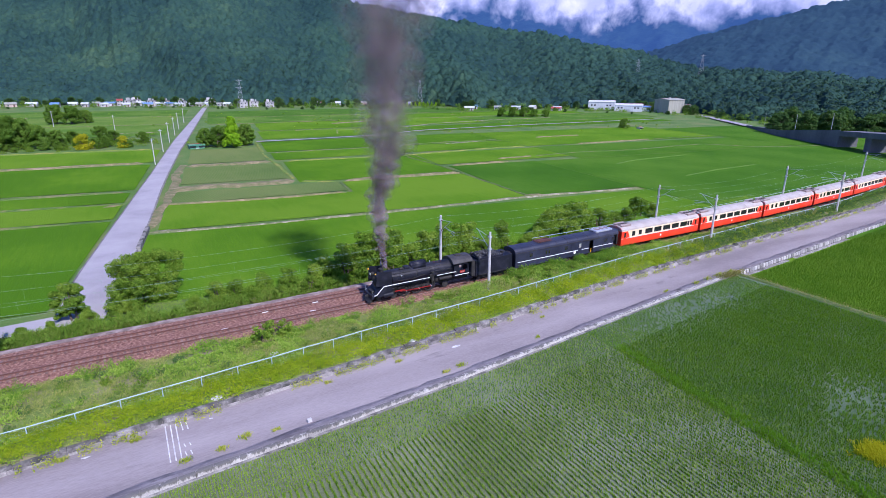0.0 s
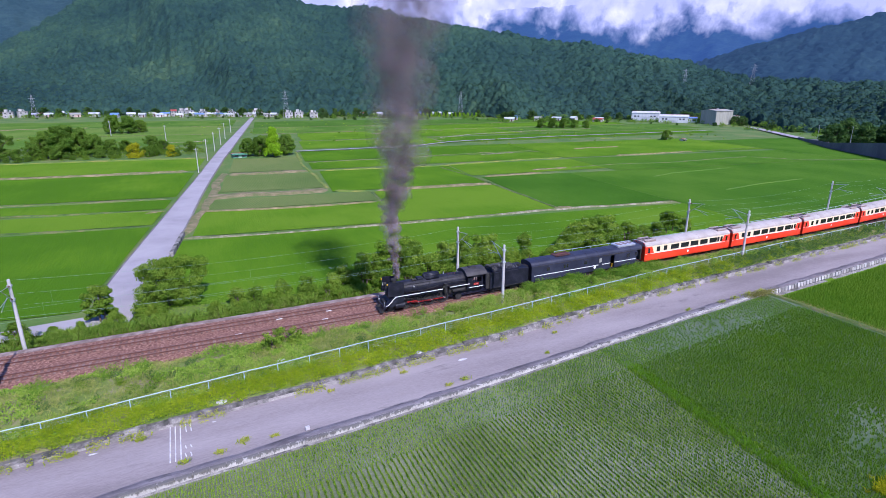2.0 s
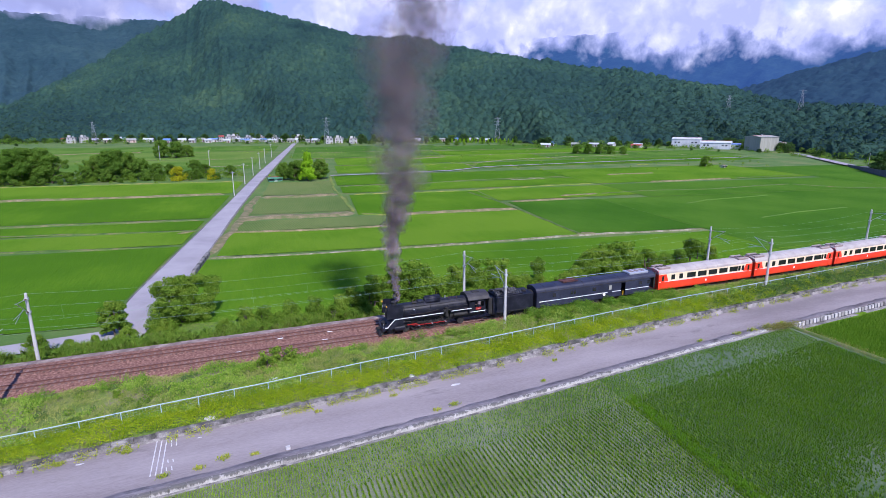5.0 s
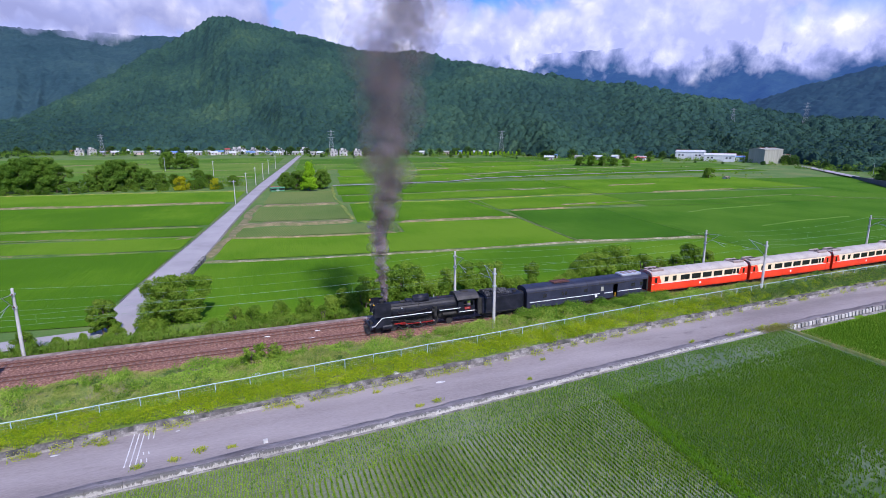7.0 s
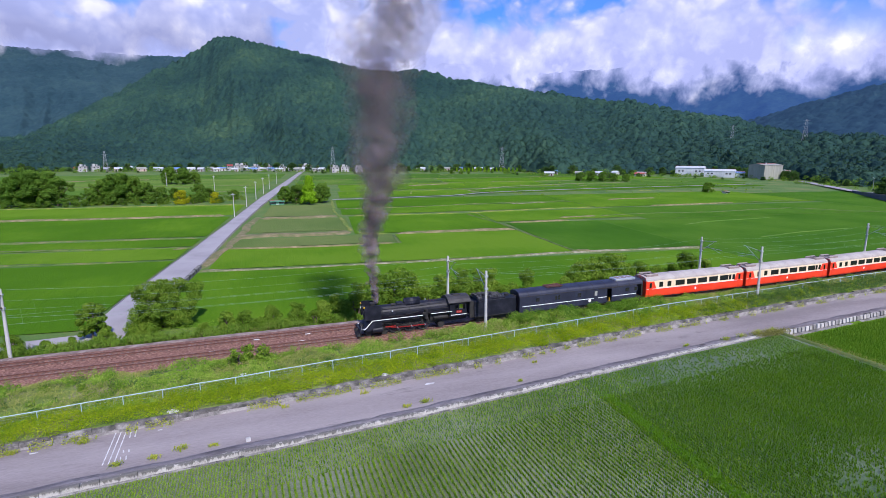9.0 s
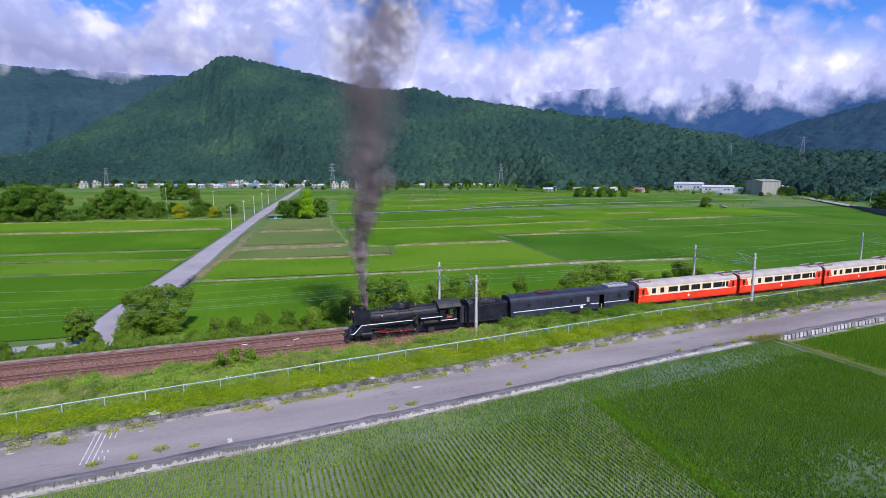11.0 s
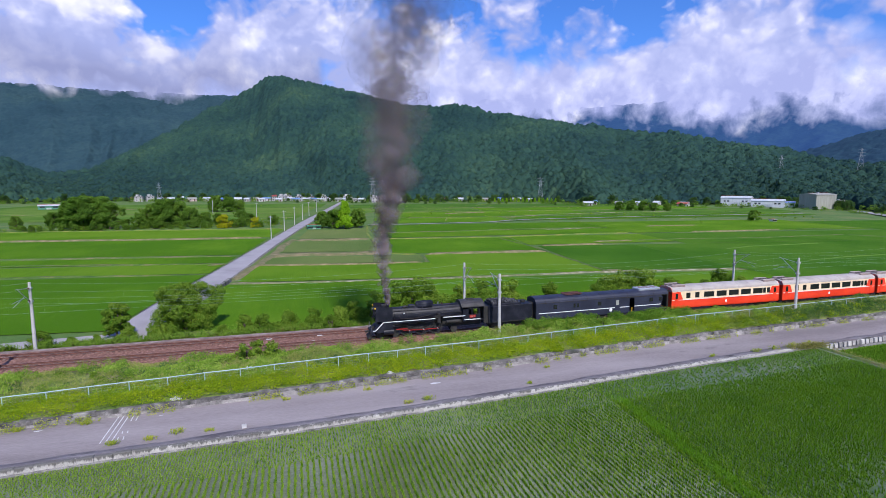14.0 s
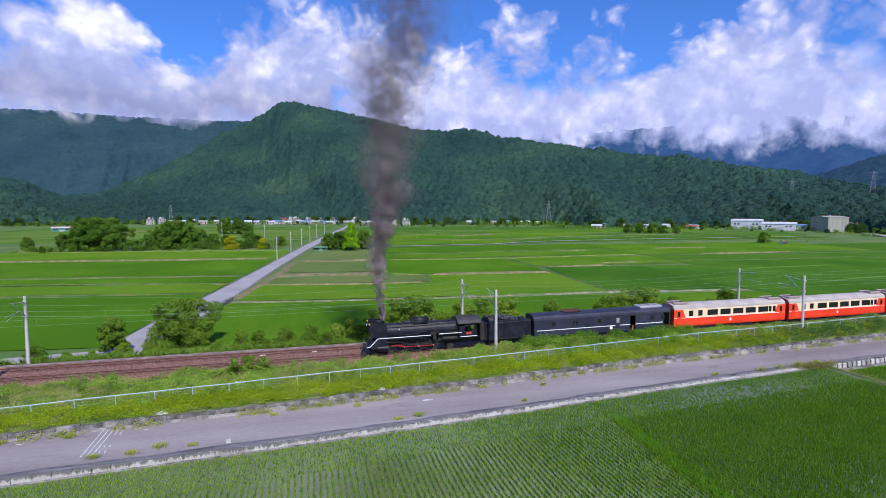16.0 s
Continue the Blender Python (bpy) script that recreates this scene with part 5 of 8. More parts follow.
# trees out in the fields
dark = tree(11, 5.0, 8.5, 20000, 0.2, M["leaf_dark"], "dark green broadleaf tree in the fields", "tree", 0.06, "tree", "bush", 1, 70, 0.62)
for x, y, s in [(-82, 281, 1.35), (-76, 285, 1.4), (-71, 281, 1.2), (-88, 287, 1.2), (-53, 286, 1.15), (-47, 284, 1.2), (-42, 288, 1.1), (-37, 286, 0.95), (-57, 289, 0.8), (-30, 290, 0.7), (-25, 296, 0.6), (-64, 282, 0.45), (-22, 280, 0.35), (-16, 279, 0.35), (-14, 297, 0.75), (-9, 291, 0.6), (3, 286, 0.5), (-28, 279, 0.5), (-12, 277, 0.45), (-58, 280, 0.6), (-49, 278, 0.55), (-34, 279, 0.5), (-100, 296, 0.7), (-112, 288, 0.6), (-41, 416, 1.1), (-33, 412, 1.0), (-26, 418, 0.8),
                (26.5, 259, 0.75), (31, 257, 0.85), (33.5, 262, 0.8), (43.5, 258, 0.85), (264, 240, 0.62), (265, 342, 0.7), (272, 338, 0.6), (258, 346, 0.7), (280, 334, 0.6), (250, 350, 0.6), (203, 480, 0.4), (196, 486, 0.45), (210, 478, 0.3)]:
    plant(dark, (x, y, float(land(y)) - 0.1), rng.uniform(0, 360), s * 1.3 * rng.uniform(0.92, 1.08))
for i in range(26):
    x, y = -104 + 4.1 * i + rng.uniform(-1.5, 1.5), rng.uniform(271, 280)
    plant(dark, (x, y, float(land(y)) - 0.2), rng.uniform(0, 360), rng.uniform(0.26, 0.48), "low green bush at the edge of the fields")
lime = tree(12, 5.8, 13.6, 14000, 0.30, M["leaf_lime"], "bright lime-green conical tree beside the farm lane", "tree", 0.03, "tree", "cone", 1, 100, 0.75)
lime.matrix_basis = pose(36.6, 251, float(land(251)))
gold = tree(13, 3.2, 6.4, 7000, 0.22, M["leaf_yellow"], "yellow flowering tree at the field edge", "tree", 0.02, "tree", "bush", 2, 60, 1.05)
gold.matrix_basis = pose(-19.5, 272, float(land(272)))
plant(gold, (-5.0, 272, float(land(272))), 80, 0.8)
# low scrub scattered over the plain
sr = np.random.RandomState(77)
su, sv = sr.uniform(-120, 330, 230), sr.uniform(175, 430, 230)
sp = np.array([fld(a, b, 0.25) for a, b in zip(su, sv) if abs(a) > 6])
tagged(bulk("scrub", leaf_quads(sr, sp, sr.uniform(0.35, 1.15, len(sp)), 9000, 0.26), 4, M["leaf"]), "low green scrub scattered over the far fields", "scrub", kind="stuff")
bx2, by2 = sr.uniform(-112, 8, 150), sr.uniform(272, 304, 150)
bc = np.stack([bx2, by2, land(by2) + sr.uniform(0.3, 1.1, 150)], 1)
tagged(bulk("scrub", leaf_quads(sr, bc, sr.uniform(0.9, 2.2, 150), 26000, 0.2), 4, M["leaf"]), "low green scrub between the trees of the fields", "scrub", kind="stuff")
# woods on the low ground to the right
wood = tree(14, 5.0, 8.5, 2600, 0.5, M["leaf_wood"], "dark green broadleaf tree at the edge of the woods", "tree", 0.06, "tree", "bush", 1, 48, 0.7)
for i in range(60):
    a = radians(rng.uniform(59.5, 78))
    r = rng.uniform(385, 430) if i % 2 else rng.uniform(365, 395)
    x, y = r * math.sin(a), r * math.cos(a)
    plant(wood, (x, y, float(land(y)) - 0.2), rng.uniform(0, 360), rng.uniform(0.9, 1.6), "dark green broadleaf tree at the edge of the woods")
# trees among the houses along the foot of the hills
def foot_r(a):
    return float(np.interp(a, [-26, -13, -3, 4, 12, 20, 25, 32, 39, 45, 52, 58], [715, 680, 645, 605, 570, 580, 595, 528, 545, 560, 545, 470]))


for i in range(160):
    a = rng.uniform(-26, 58)
    r = foot_r(a) + (rng.uniform(-8, 16) if i % 20 else rng.uniform(-45, -5))
    x, y = r * math.sin(radians(a)), r * math.cos(radians(a))
    plant(wood, (x, y, float(land(y)) - 0.2), rng.uniform(0, 360), rng.choice([0.4, 0.55, 0.7, 0.85, 1.0]) * (1 if i % 20 else 0.4), "dark green broadleaf tree among the houses")
for i in range(70):
    a = rng.uniform(-26, 52)
    r = foot_r(a) - rng.uniform(12, 60)
    x, y = r * math.sin(radians(a)), r * math.cos(radians(a))
    plant(wood, (x, y, float(land(y)) - 0.2), rng.uniform(0, 360), rng.uniform(0.16, 0.42), "small dark green tree before the village")
dropped(dark)
dropped(wood)
# hedges and undergrowth between the houses, too far off to tell tree from tree
hr = np.random.RandomState(19)
ha = hr.uniform(-28, 60, 420)
hd = np.array([foot_r(a) for a in ha]) + hr.uniform(-42, 14, 420)
hc = np.stack([hd * np.sin(np.radians(ha)), hd * np.cos(np.radians(ha)), land(hd * np.cos(np.radians(ha))) + hr.uniform(0.2, 1.0, 420) + 0.06 * np.clip(hd - np.array([foot_r(a) for a in ha]) + 30, 0, 50)], 1)
tagged(bulk("undergrowth", leaf_quads(hr, hc, hr.uniform(1.2, 3.4, 420), 26000, 0.55), 4, M["leaf_dark"]), "dark green hedges and trees along the foot of the hills", "trees", kind="stuff")

# ---- grass on the strip, vines along the wall ----
def blades(name, x, y, z, rng, length, width, per, mat, label, category="grass", droop=0.9):
    n = len(x) * per
    base = np.repeat(np.stack([x, y, z], 1), per, 0) + np.concatenate([rng.normal(0, 0.07, (n, 2)), np.zeros((n, 1))], 1)
    ln = np.repeat(length, per) * rng.uniform(0.55, 1.15, n)
    t = rng.normal(-1.57, 0.75, n)
    lean = rng.uniform(0.1, droop, n) * ln * np.where(rng.rand(n) < 0.62, -1, 1)
    d = np.stack([np.cos(t), np.sin(t), 0 * t], 1)
    sd = np.stack([-np.sin(t), np.cos(t), 0 * t], 1) * width
    mid = base + d * (lean * 0.35)[:, None] + np.stack([0 * t, 0 * t, ln * 0.62], 1)
    tip = base + d * lean[:, None] + np.stack([0 * t, 0 * t, ln * 0.95], 1)
    q = np.stack([base - sd, base + sd, mid + sd * 0.8, tip, mid - sd * 0.8], 1)
    return tagged(bulk(name, q, 5, mat), label, category, kind="stuff")


def tufts(name, x, y, z, rng, size, slim, mat, label, category="grass"):
    """Slim leaves that stand and bend over in all directions, most of them catching the sky."""
    n = len(x)
    nor = rng.normal(0, 0.5, (n, 3)) + np.array([0, -0.75, 0.65])
    nor /= np.linalg.norm(nor, axis=1)[:, None]
    t1 = rng.normal(0, 0.6, (n, 3)) + np.array([0, 0.2, 1.0])
    t1 -= nor * np.sum(nor * t1, 1)[:, None]
    t1 /= np.linalg.norm(t1, axis=1)[:, None]
    t2 = np.cross(nor, t1)
    c = np.stack([x, y, z], 1)
    s = (size * rng.uniform(0.5, 1.3, n))[:, None]
    q = np.stack([c - t1 * s, c - t2 * s * slim, c + t1 * s, c + t2 * s * slim], 1)
    return tagged(bulk(name, q, 4, mat), label, category, kind="stuff")


nr = np.random.RandomState(31)
n = 16000
x = nr.uniform(-45, 175, n)
y0 = far_edge(x) + 0.6
y = y0 + (57.3 + bend(x) + 1.0 * (x > 42) - y0) * nr.uniform(0, 1, n)
dens = fbm(x * 0.35, y * 0.35, 3)
lane_free = (y > fence_y(x) - 0.8) | (nr.rand(n) < 0.25)
k_ = (dens + 0.25 * nr.rand(n) > 0.46) & lane_free & ~((x > 22) & (x < 42) & (y > 57.0))
x, y, dens = x[k_], y[k_], dens[k_]
tufts("grass", np.repeat(x, 2), np.repeat(y, 2) + nr.normal(0, 0.1, 2 * len(x)), np.repeat(strip_z(x, y), 2) + 0.25, nr, 0.33, 0.045, M["grass"], "tall green and straw-coloured grass on the embankment")
n = 6000
x = nr.uniform(-45, 175, n)
y = fence_y(x) + nr.uniform(0.2, 3.6, n) * nr.uniform(0.3, 1, n)
k_ = (fbm(x * 0.22 + 9, y * 0.4, 3) > 0.47) & (y < 57.0 + bend(x))
x, y = x[k_], y[k_]
tufts("tall_grass", np.repeat(x, 5) + nr.normal(0, 0.12, 5 * len(x)), np.repeat(y, 5) + nr.normal(0, 0.12, 5 * len(x)), np.repeat(strip_z(x, y), 5) + nr.uniform(0.3, 0.75, 5 * len(x)), nr, 0.42, 0.035, M["grass"], "tall reedy grass beside the fence")
# rank growth that hides the wheels of the train
n = 9000
x = nr.uniform(31, 120, n)
y = 57.5 + bend(x) - np.abs(nr.normal(0, 0.75, n)) + 0.7 * (x > 40)
k_ = (fbm(x * 0.35 + 2, y * 0.4, 3) + 0.02 * np.clip(x - 33, 0, 12) > 0.42)
x, y = x[k_], y[k_]
tufts("tall_grass", np.repeat(x, 4) + nr.normal(0, 0.12, 4 * len(x)), np.repeat(y, 4) + nr.normal(0, 0.12, 4 * len(x)), np.repeat(strip_z(x, np.minimum(y, 57.4 + bend(x))), 4) + nr.uniform(0.2, 0.8, 4 * len(x)), nr, 0.38, 0.05, M["grass"], "tall bright green grass in front of the train")
# low growth between the fence and the track
n = 230000
x = nr.uniform(-45, 175, n)
y = fence_y(x) - 0.5 + (57.6 + bend(x) + 0.9 * (x > 42) - fence_y(x)) * nr.uniform(0, 1, n)
dens = fbm(x * 0.3 + 4, y * 0.45, 3)
k_ = dens + 0.10 * nr.rand(n) > 0.43
x, y, dens = x[k_], y[k_], dens[k_]
LOW = (x, y, strip_z(x, np.minimum(y, 57.4 + bend(x))) + 0.06 + (2.2 + 0.9 * (x > 31)) * np.clip(dens - 0.30, 0.03, 0.5) * nr.uniform(0.25, 1, len(x)))
# reeds at the foot of the far slope
n = 9000
x = nr.uniform(-45, 24, n)
y = nr.uniform(71.0, 74.3, n)
k_ = fbm(x * 0.3, y * 0.3, 3) > 0.40
tufts("grass", np.tile(x[k_], 7) + nr.normal(0, 0.2, 7 * k_.sum()), np.tile(y[k_], 7) + nr.normal(0, 0.2, 7 * k_.sum()), -2.5 + nr.uniform(0.1, 1.4, 7 * k_.sum()), nr, 0.13, 0.12, M["herb"], "reeds and herbs at the foot of the embankment")
blades("tall_grass", x[k_][::4], y[k_][::4], np.full(len(x[k_][::4]), -2.5), nr, np.full(len(x[k_][::4]), 1.25), 0.016, 7, M["grass"], "tall reeds at the foot of the embankment", "grass", 0.5)
n = 60000
x = nr.uniform(-45, 140, n)
y = nr.uniform(73.4, 80.5, n) + bend(x)
k_ = (fbm(x * 0.25, y * 0.25 + 7, 3) > 0.36) & ~((np.abs(x + 9.2) < 3.6) & (y > 76)) & ~((x < -12) & (y > 73.6))
x, y = x[k_], y[k_]
tufts("grass", x, y, -2.45 + nr.uniform(0.0, 0.7, len(x)) * fbm(x * 0.3, y * 0.3, 3), nr, 0.15, 0.12, M["herb"], "rough grass between the embankment and the rice")
# back slope
n = 14000
x = nr.uniform(-45, 150, n)
y = nr.uniform(67.4, 73.8, n)
zz = np.interp(y, [67.4, 69, 70.8, 73.5], [-0.58, -1.5, -2.35, -2.62])
k_ = fbm(x * 0.4, y * 0.5, 3) > 0.4
tufts("grass", np.tile(x[k_], 7) + nr.normal(0, 0.2, 7 * k_.sum()), np.tile(y[k_], 7) + nr.normal(0, 0.15, 7 * k_.sum()), np.tile(zz[k_], 7) + nr.uniform(0.05, 0.8, 7 * k_.sum()), nr, 0.13, 0.12, M["herb"], "low green growth on the far railway slope")
blades("grass", x[k_][::4], y[k_][::4], zz[k_][::4], nr, np.full(len(x[k_][::4]), 0.8), 0.016, 8, M["grass"], "rough green grass on the far railway slope")


def carpet(name, x, y, z, rng, size, mat, label, category):
    n = len(x)
    nor = rng.normal(0, 0.45, (n, 3)) + np.array([0, -0.45, 1.0])
    nor /= np.linalg.norm(nor, axis=1)[:, None]
    t1 = np.cross(nor, rng.normal(size=(n, 3)))
    t1 /= np.linalg.norm(t1, axis=1)[:, None]
    t2 = np.cross(nor, t1)
    c = np.stack([x, y, z], 1)
    s = (size * rng.uniform(0.6, 1.3, n))[:, None]
    q = np.stack([c - t1 * s, c - t2 * s * 0.6, c + t1 * s, c + t2 * s * 0.6], 1)
    return tagged(bulk(name, q, 4, mat), label, category, kind="stuff")


green = fbm(LOW[0] * 0.45 + 3, LOW[1] * 0.6, 3) + 0.1 * nr.rand(len(LOW[0])) + 0.08 * (LOW[0] > 38) > 0.55
tufts("grass", *[v[~green] for v in LOW], nr, 0.15, 0.11, M["grass"], "rough pale grass beside the track")
# cloud shade over the far end is put in as darker plants
off = nr.rand(len(LOW[0])) < np.clip((LOW[0] - 72) / 26, 0, 0.8)
for sel, mt, lb in ((green & ~off, "herb", "bright green leafy herbs beside the track"), (green & off, "herb_dark_shade", "dark green leafy herbs beside the coaches, cloud shade in their colour")):
    tufts("herbs", LOW[0][sel], LOW[1][sel], LOW[2][sel] + 0.12, nr, 0.13, 0.32, M[mt], lb, "herbs")
n = 170000
x = nr.uniform(-45, 175, n)
wv = fence_y(x) - far_edge(x)
y = far_edge(x) + 0.25 + (wv + 0.6) * nr.uniform(0, 1, n) ** 0.9
hump = fbm(x * 0.6, y * 0.8, 3)
k_ = hump + 0.12 * nr.rand(n) > 0.30
x, y, hump = x[k_], y[k_], hump[k_]
zv = strip_z(x, y) + 0.05 + 1.4 * hump * nr.uniform(0.35, 1, len(x))
# creepers turn to darker leaves here, again painting the cloud's shade
off = nr.rand(len(x)) < np.clip((x - 66 + 20 * (fbm(x * 0.2, y * 0.5, 3) - 0.5)) / 26, 0, 0.85)
carpet("vines", x[~off], y[~off], zv[~off], nr, 0.062, M["vine"], "bright yellow-green creeping vines along the wall", "vines")
carpet("herbs", x[off], y[off], zv[off], nr, 0.075, M["herb_dark_shade"], "dark green undergrowth along the wall, cloud shade in its colour", "herbs")
n = 16000
x = nr.uniform(-40, 150, n)
k_ = fbm(x * 0.7, x * 0 + 2, 3) > 0.49
x = x[k_]
out_ = np.abs(nr.normal(0, 0.28, len(x)))
y = far_edge(x) - 0.05 - out_
carpet("vines", x, y, road_z(x) + 0.04 + np.clip(0.7 - 1.6 * out_, 0, 1) * nr.uniform(0, 1, len(x)), nr, 0.07, M["weed"], "yellowed creepers hanging over the low wall", "vines")
# mounds of herbs and creepers, clumps of reeds
def mounds(n, x0, x1, y_lo, y_hi, r0, r1, leaves, size, mat, name, label, lift=0.45):
    mx = nr.uniform(x0, x1, n)
    my = y_lo(mx) + (y_hi(mx) - y_lo(mx)) * nr.uniform(0, 1, n)
    mr = nr.uniform(r0, r1, n)
    mc = np.stack([mx, my, strip_z(mx, np.minimum(my, 57.4 + bend(mx))) + mr * lift], 1)
    tagged(bulk(name, leaf_quads(nr, mc, mr, leaves, size, 0.75), 4, mat), label, name, kind="stuff")


mounds(230, -40, 120, lambda x: fence_y(x) + 0.2, lambda x: 57.0 + bend(x) + 0.5 * (x > 42), 0.25, 0.75, 30000, 0.085, M["leaf"], "herbs", "bushy green herbs among the grass")
mounds(70, -40, 22, lambda x: fence_y(x) + 0.3, lambda x: 57.2 + 0 * x, 0.3, 0.7, 12000, 0.08, M["herb_dark_shade"], "herbs", "dark green herbs among the tall grass")
mounds(260, -40, 100, lambda x: far_edge(x) + 0.5, lambda x: fence_y(x) + 0.2, 0.35, 0.85, 52000, 0.075, M["vine"], "vines", "heaped bright creepers over the fence foot")
mounds(70, -40, 120, lambda x: far_edge(x) + 0.5, lambda x: fence_y(x) + 0.8, 0.25, 0.6, 9000, 0.08, M["herb"], "herbs", "dark green herbs among the creepers")
mounds(70, 42, 67, lambda x: 55.9 + 0 * x, lambda x: 57.8 + 0 * x, 0.5, 1.15, 34000, 0.085, M["herb"], "herbs", "tall leafy herbs in front of the baggage van", 1.1)
mounds(30, 43, 66, lambda x: 56.2 + 0 * x, lambda x: 57.8 + 0 * x, 0.4, 0.9, 10000, 0.09, M["leaf"], "herbs", "dark leafy herbs in front of the baggage van", 0.9)
mounds(90, 82, 150, lambda x: fence_y(x) + 0.4, lambda x: 57.6 + bend(x), 0.4, 0.9, 22000, 0.11, M["herb_dark_shade"], "herbs", "dark bushy growth between the fence and the coaches, deepened for cloud shade")
mounds(50, 68, 120, lambda x: 56.6 + bend(x), lambda x: 57.9 + bend(x), 0.35, 0.75, 10000, 0.09, M["herb"], "herbs", "leafy herbs in front of the coaches")
rx_ = nr.uniform(-40, 110, 150)
ry_ = 57.0 + bend(rx_) - np.abs(nr.normal(0, 1.1, 150)) + 0.6 * (rx_ > 42)
rx2, ry2 = np.repeat(rx_, 55) + nr.normal(0, 0.28, 150 * 55), np.repeat(ry_, 55) + nr.normal(0, 0.22, 150 * 55)
tufts("reeds", rx2, ry2, strip_z(rx2, np.minimum(ry2, 57.4 + bend(rx2))) + 0.25 + nr.uniform(0, 0.8, len(rx2)), nr, 0.42, 0.03, M["herb"], "clumps of tall reeds beside the track", "reeds")
# weeds in the joints of the road
for wx, wy, sc in [(4.0, 41.0, 1.0), (2.2, 40.3, 0.8), (-0.6, 40.2, 0.8), (25.8, 42.4, 0.9), (23.8, 42.0, 0.7), (-4.0, 44.9, 0.9), (37.0, 43.6, 0.6), (62, 46.0, 0.7), (68.5, 46.0, 1.1), (71.5, 46.2, 1.2), (74.5, 46.4, 1.5), (77.0, 46.3, 1.6), (6.5, 40.8, 0.5), (12.6, 45.9, 0.7), (20.5, 46.3, 0.7), (-9.0, 45.0, 0.8), (41, 47.7, 0.6)]:
    m_ = int(40 * sc)
    ax, ay = nr.normal(wx, 0.30 * sc, m_), nr.normal(wy, 0.12 * sc, m_)
    ax, ay = np.repeat(ax, 4) + nr.normal(0, 0.06, 4 * m_), np.repeat(ay, 4) + nr.normal(0, 0.05, 4 * m_)
    tufts("weeds", ax, ay, road_z(ax) + nr.uniform(0.04, 0.42 * sc, 4 * m_), nr, 0.15, 0.14, M["weed"], "tuft of yellowed weeds growing from a road joint", "weeds")
n = 2600
yy = nr.uniform(5, 45, n)
xx = 78.9 + nr.normal(0, 0.45, n)
tufts("weeds", xx, yy, -1.8 + nr.uniform(0, 0.25, n), nr, 0.13, 0.13, M["dry"], "dry brown grass on the paddy bund", "weeds")
n = 2600
xx, yy = nr.normal(76.6, 1.5, n), nr.normal(45.8, 0.3, n)
tufts("weeds", xx, yy, -1.75 + nr.uniform(0, 0.55, n), nr, 0.16, 0.14, M["dry"], "thicket of brownish weeds at the corner of the paddy", "weeds")
n = 700
xx, yy = nr.normal(48.2, 0.7, n), nr.normal(14.2, 0.6, n)
blades("weeds", xx, yy, np.full(n, PZ), nr, np.full(n, 0.45), 0.022, 6, M["leaf_yellow"], "orange-yellow weed patch in the paddy", "weeds", 0.9)
# shrubs on the strip
small = tree(21, 0.95, 1.5, 900, 0.1, M["leaf"], "small green shrub in the grass beside the track", "shrub", 0.0, "shrub", "bush", 2, 18, 0.9)
rng = random.Random(8)
for x, y, s in [(8.5, 55.4, 1.6), (10.8, 55.7, 1.5), (6.6, 55.0, 0.8), (44.5, 56.0, 1.0), (46.5, 56.2, 1.2), (48.8, 56.0, 1.3), (51, 56.2, 1.1), (53, 55.6, 1.1), (40.5, 55.2, 0.9), (56, 55.6, 0.9), (35, 54.8, 0.7), (18, 51.2, 0.6), (60, 55.6, 0.9), (63, 55.8, 0.8), (43, 54.0, 0.9), (47.5, 54.6, 1.0), (92, 56.9, 0.8), (97, 57.2, 0.9), (42, 56.9, 0.8), (44.0, 57.3, 0.75), (49.7, 57.5, 0.8), (52.3, 57.4, 0.9), (55, 57.5, 0.85), (58, 57.4, 0.8), (61, 57.4, 0.9), (66, 57.5, 0.8), (70, 57.3, 0.75), (74, 57.4, 0.9), (79, 57.2, 0.8), (84, 57.6, 0.8), (38.0, 56.8, 0.6), (3.0, 53.5, 0.45), (-6, 53.8, 0.5), (12.8, 55.0, 0.6), (33, 54.0, 0.5), (27, 53.5, 0.4), (57, 56.4, 0.7), (65, 56.6, 0.8), (71.5, 56.5, 0.6), (16.0, 54.2, 0.4)]:
    plant(small, (x, y, float(strip_z(x, y)) - 0.05), rng.uniform(0, 360), s)
dropped(small)

# rubble and litter along the strip and the track
def lump(name, x, y, z, r, mat, label, category, seed):
    bm = bmesh.new()
    bmesh.ops.create_icosphere(bm, subdivisions=2, radius=1.0)
    for v in bm.verts:
        v.co = Vector((v.co.x * r[0], v.co.y * r[1], v.co.z * r[2])) * (1 + 0.35 * noise.noise(v.co * 1.6 + Vector((seed, 0, 0))))
    ob = tagged(part(name, bm, mat), label, category)
    ob.location = (x, y, z)


lump("stone_block", 2.7, 47.4, float(road_z(2.7)) + 0.55, (0.55, 0.3, 0.3), M["plaster"], "pale broken concrete lump on the low wall", "stone", 1.0)
lump("stone_block", 23.2, 48.5, float(road_z(23.2)) + 0.75, (0.4, 0.3, 0.25), M["plaster"], "pale stone lying on the low wall", "stone", 4.0)
lump("sack", 8.9, 51.4, float(strip_z(8.9, 51.4)) + 0.35, (0.45, 0.3, 0.32), M["white"], "crumpled white sack caught in the grass", "sack", 7.0)
for x, y in ((10.4, 63.0), (16.6, 63.0), (15.6, 60.6), (5.4, 60.5)):
    pl = thing("track_plate", "small white plate lying between the rails", "plate", (x, y, -0.12), 4, group="plates on the track")
    part("plate", box(-0.35, 0.35, -0.11, 0.11, 0, 0.035, 0.01), M["white"], pl)

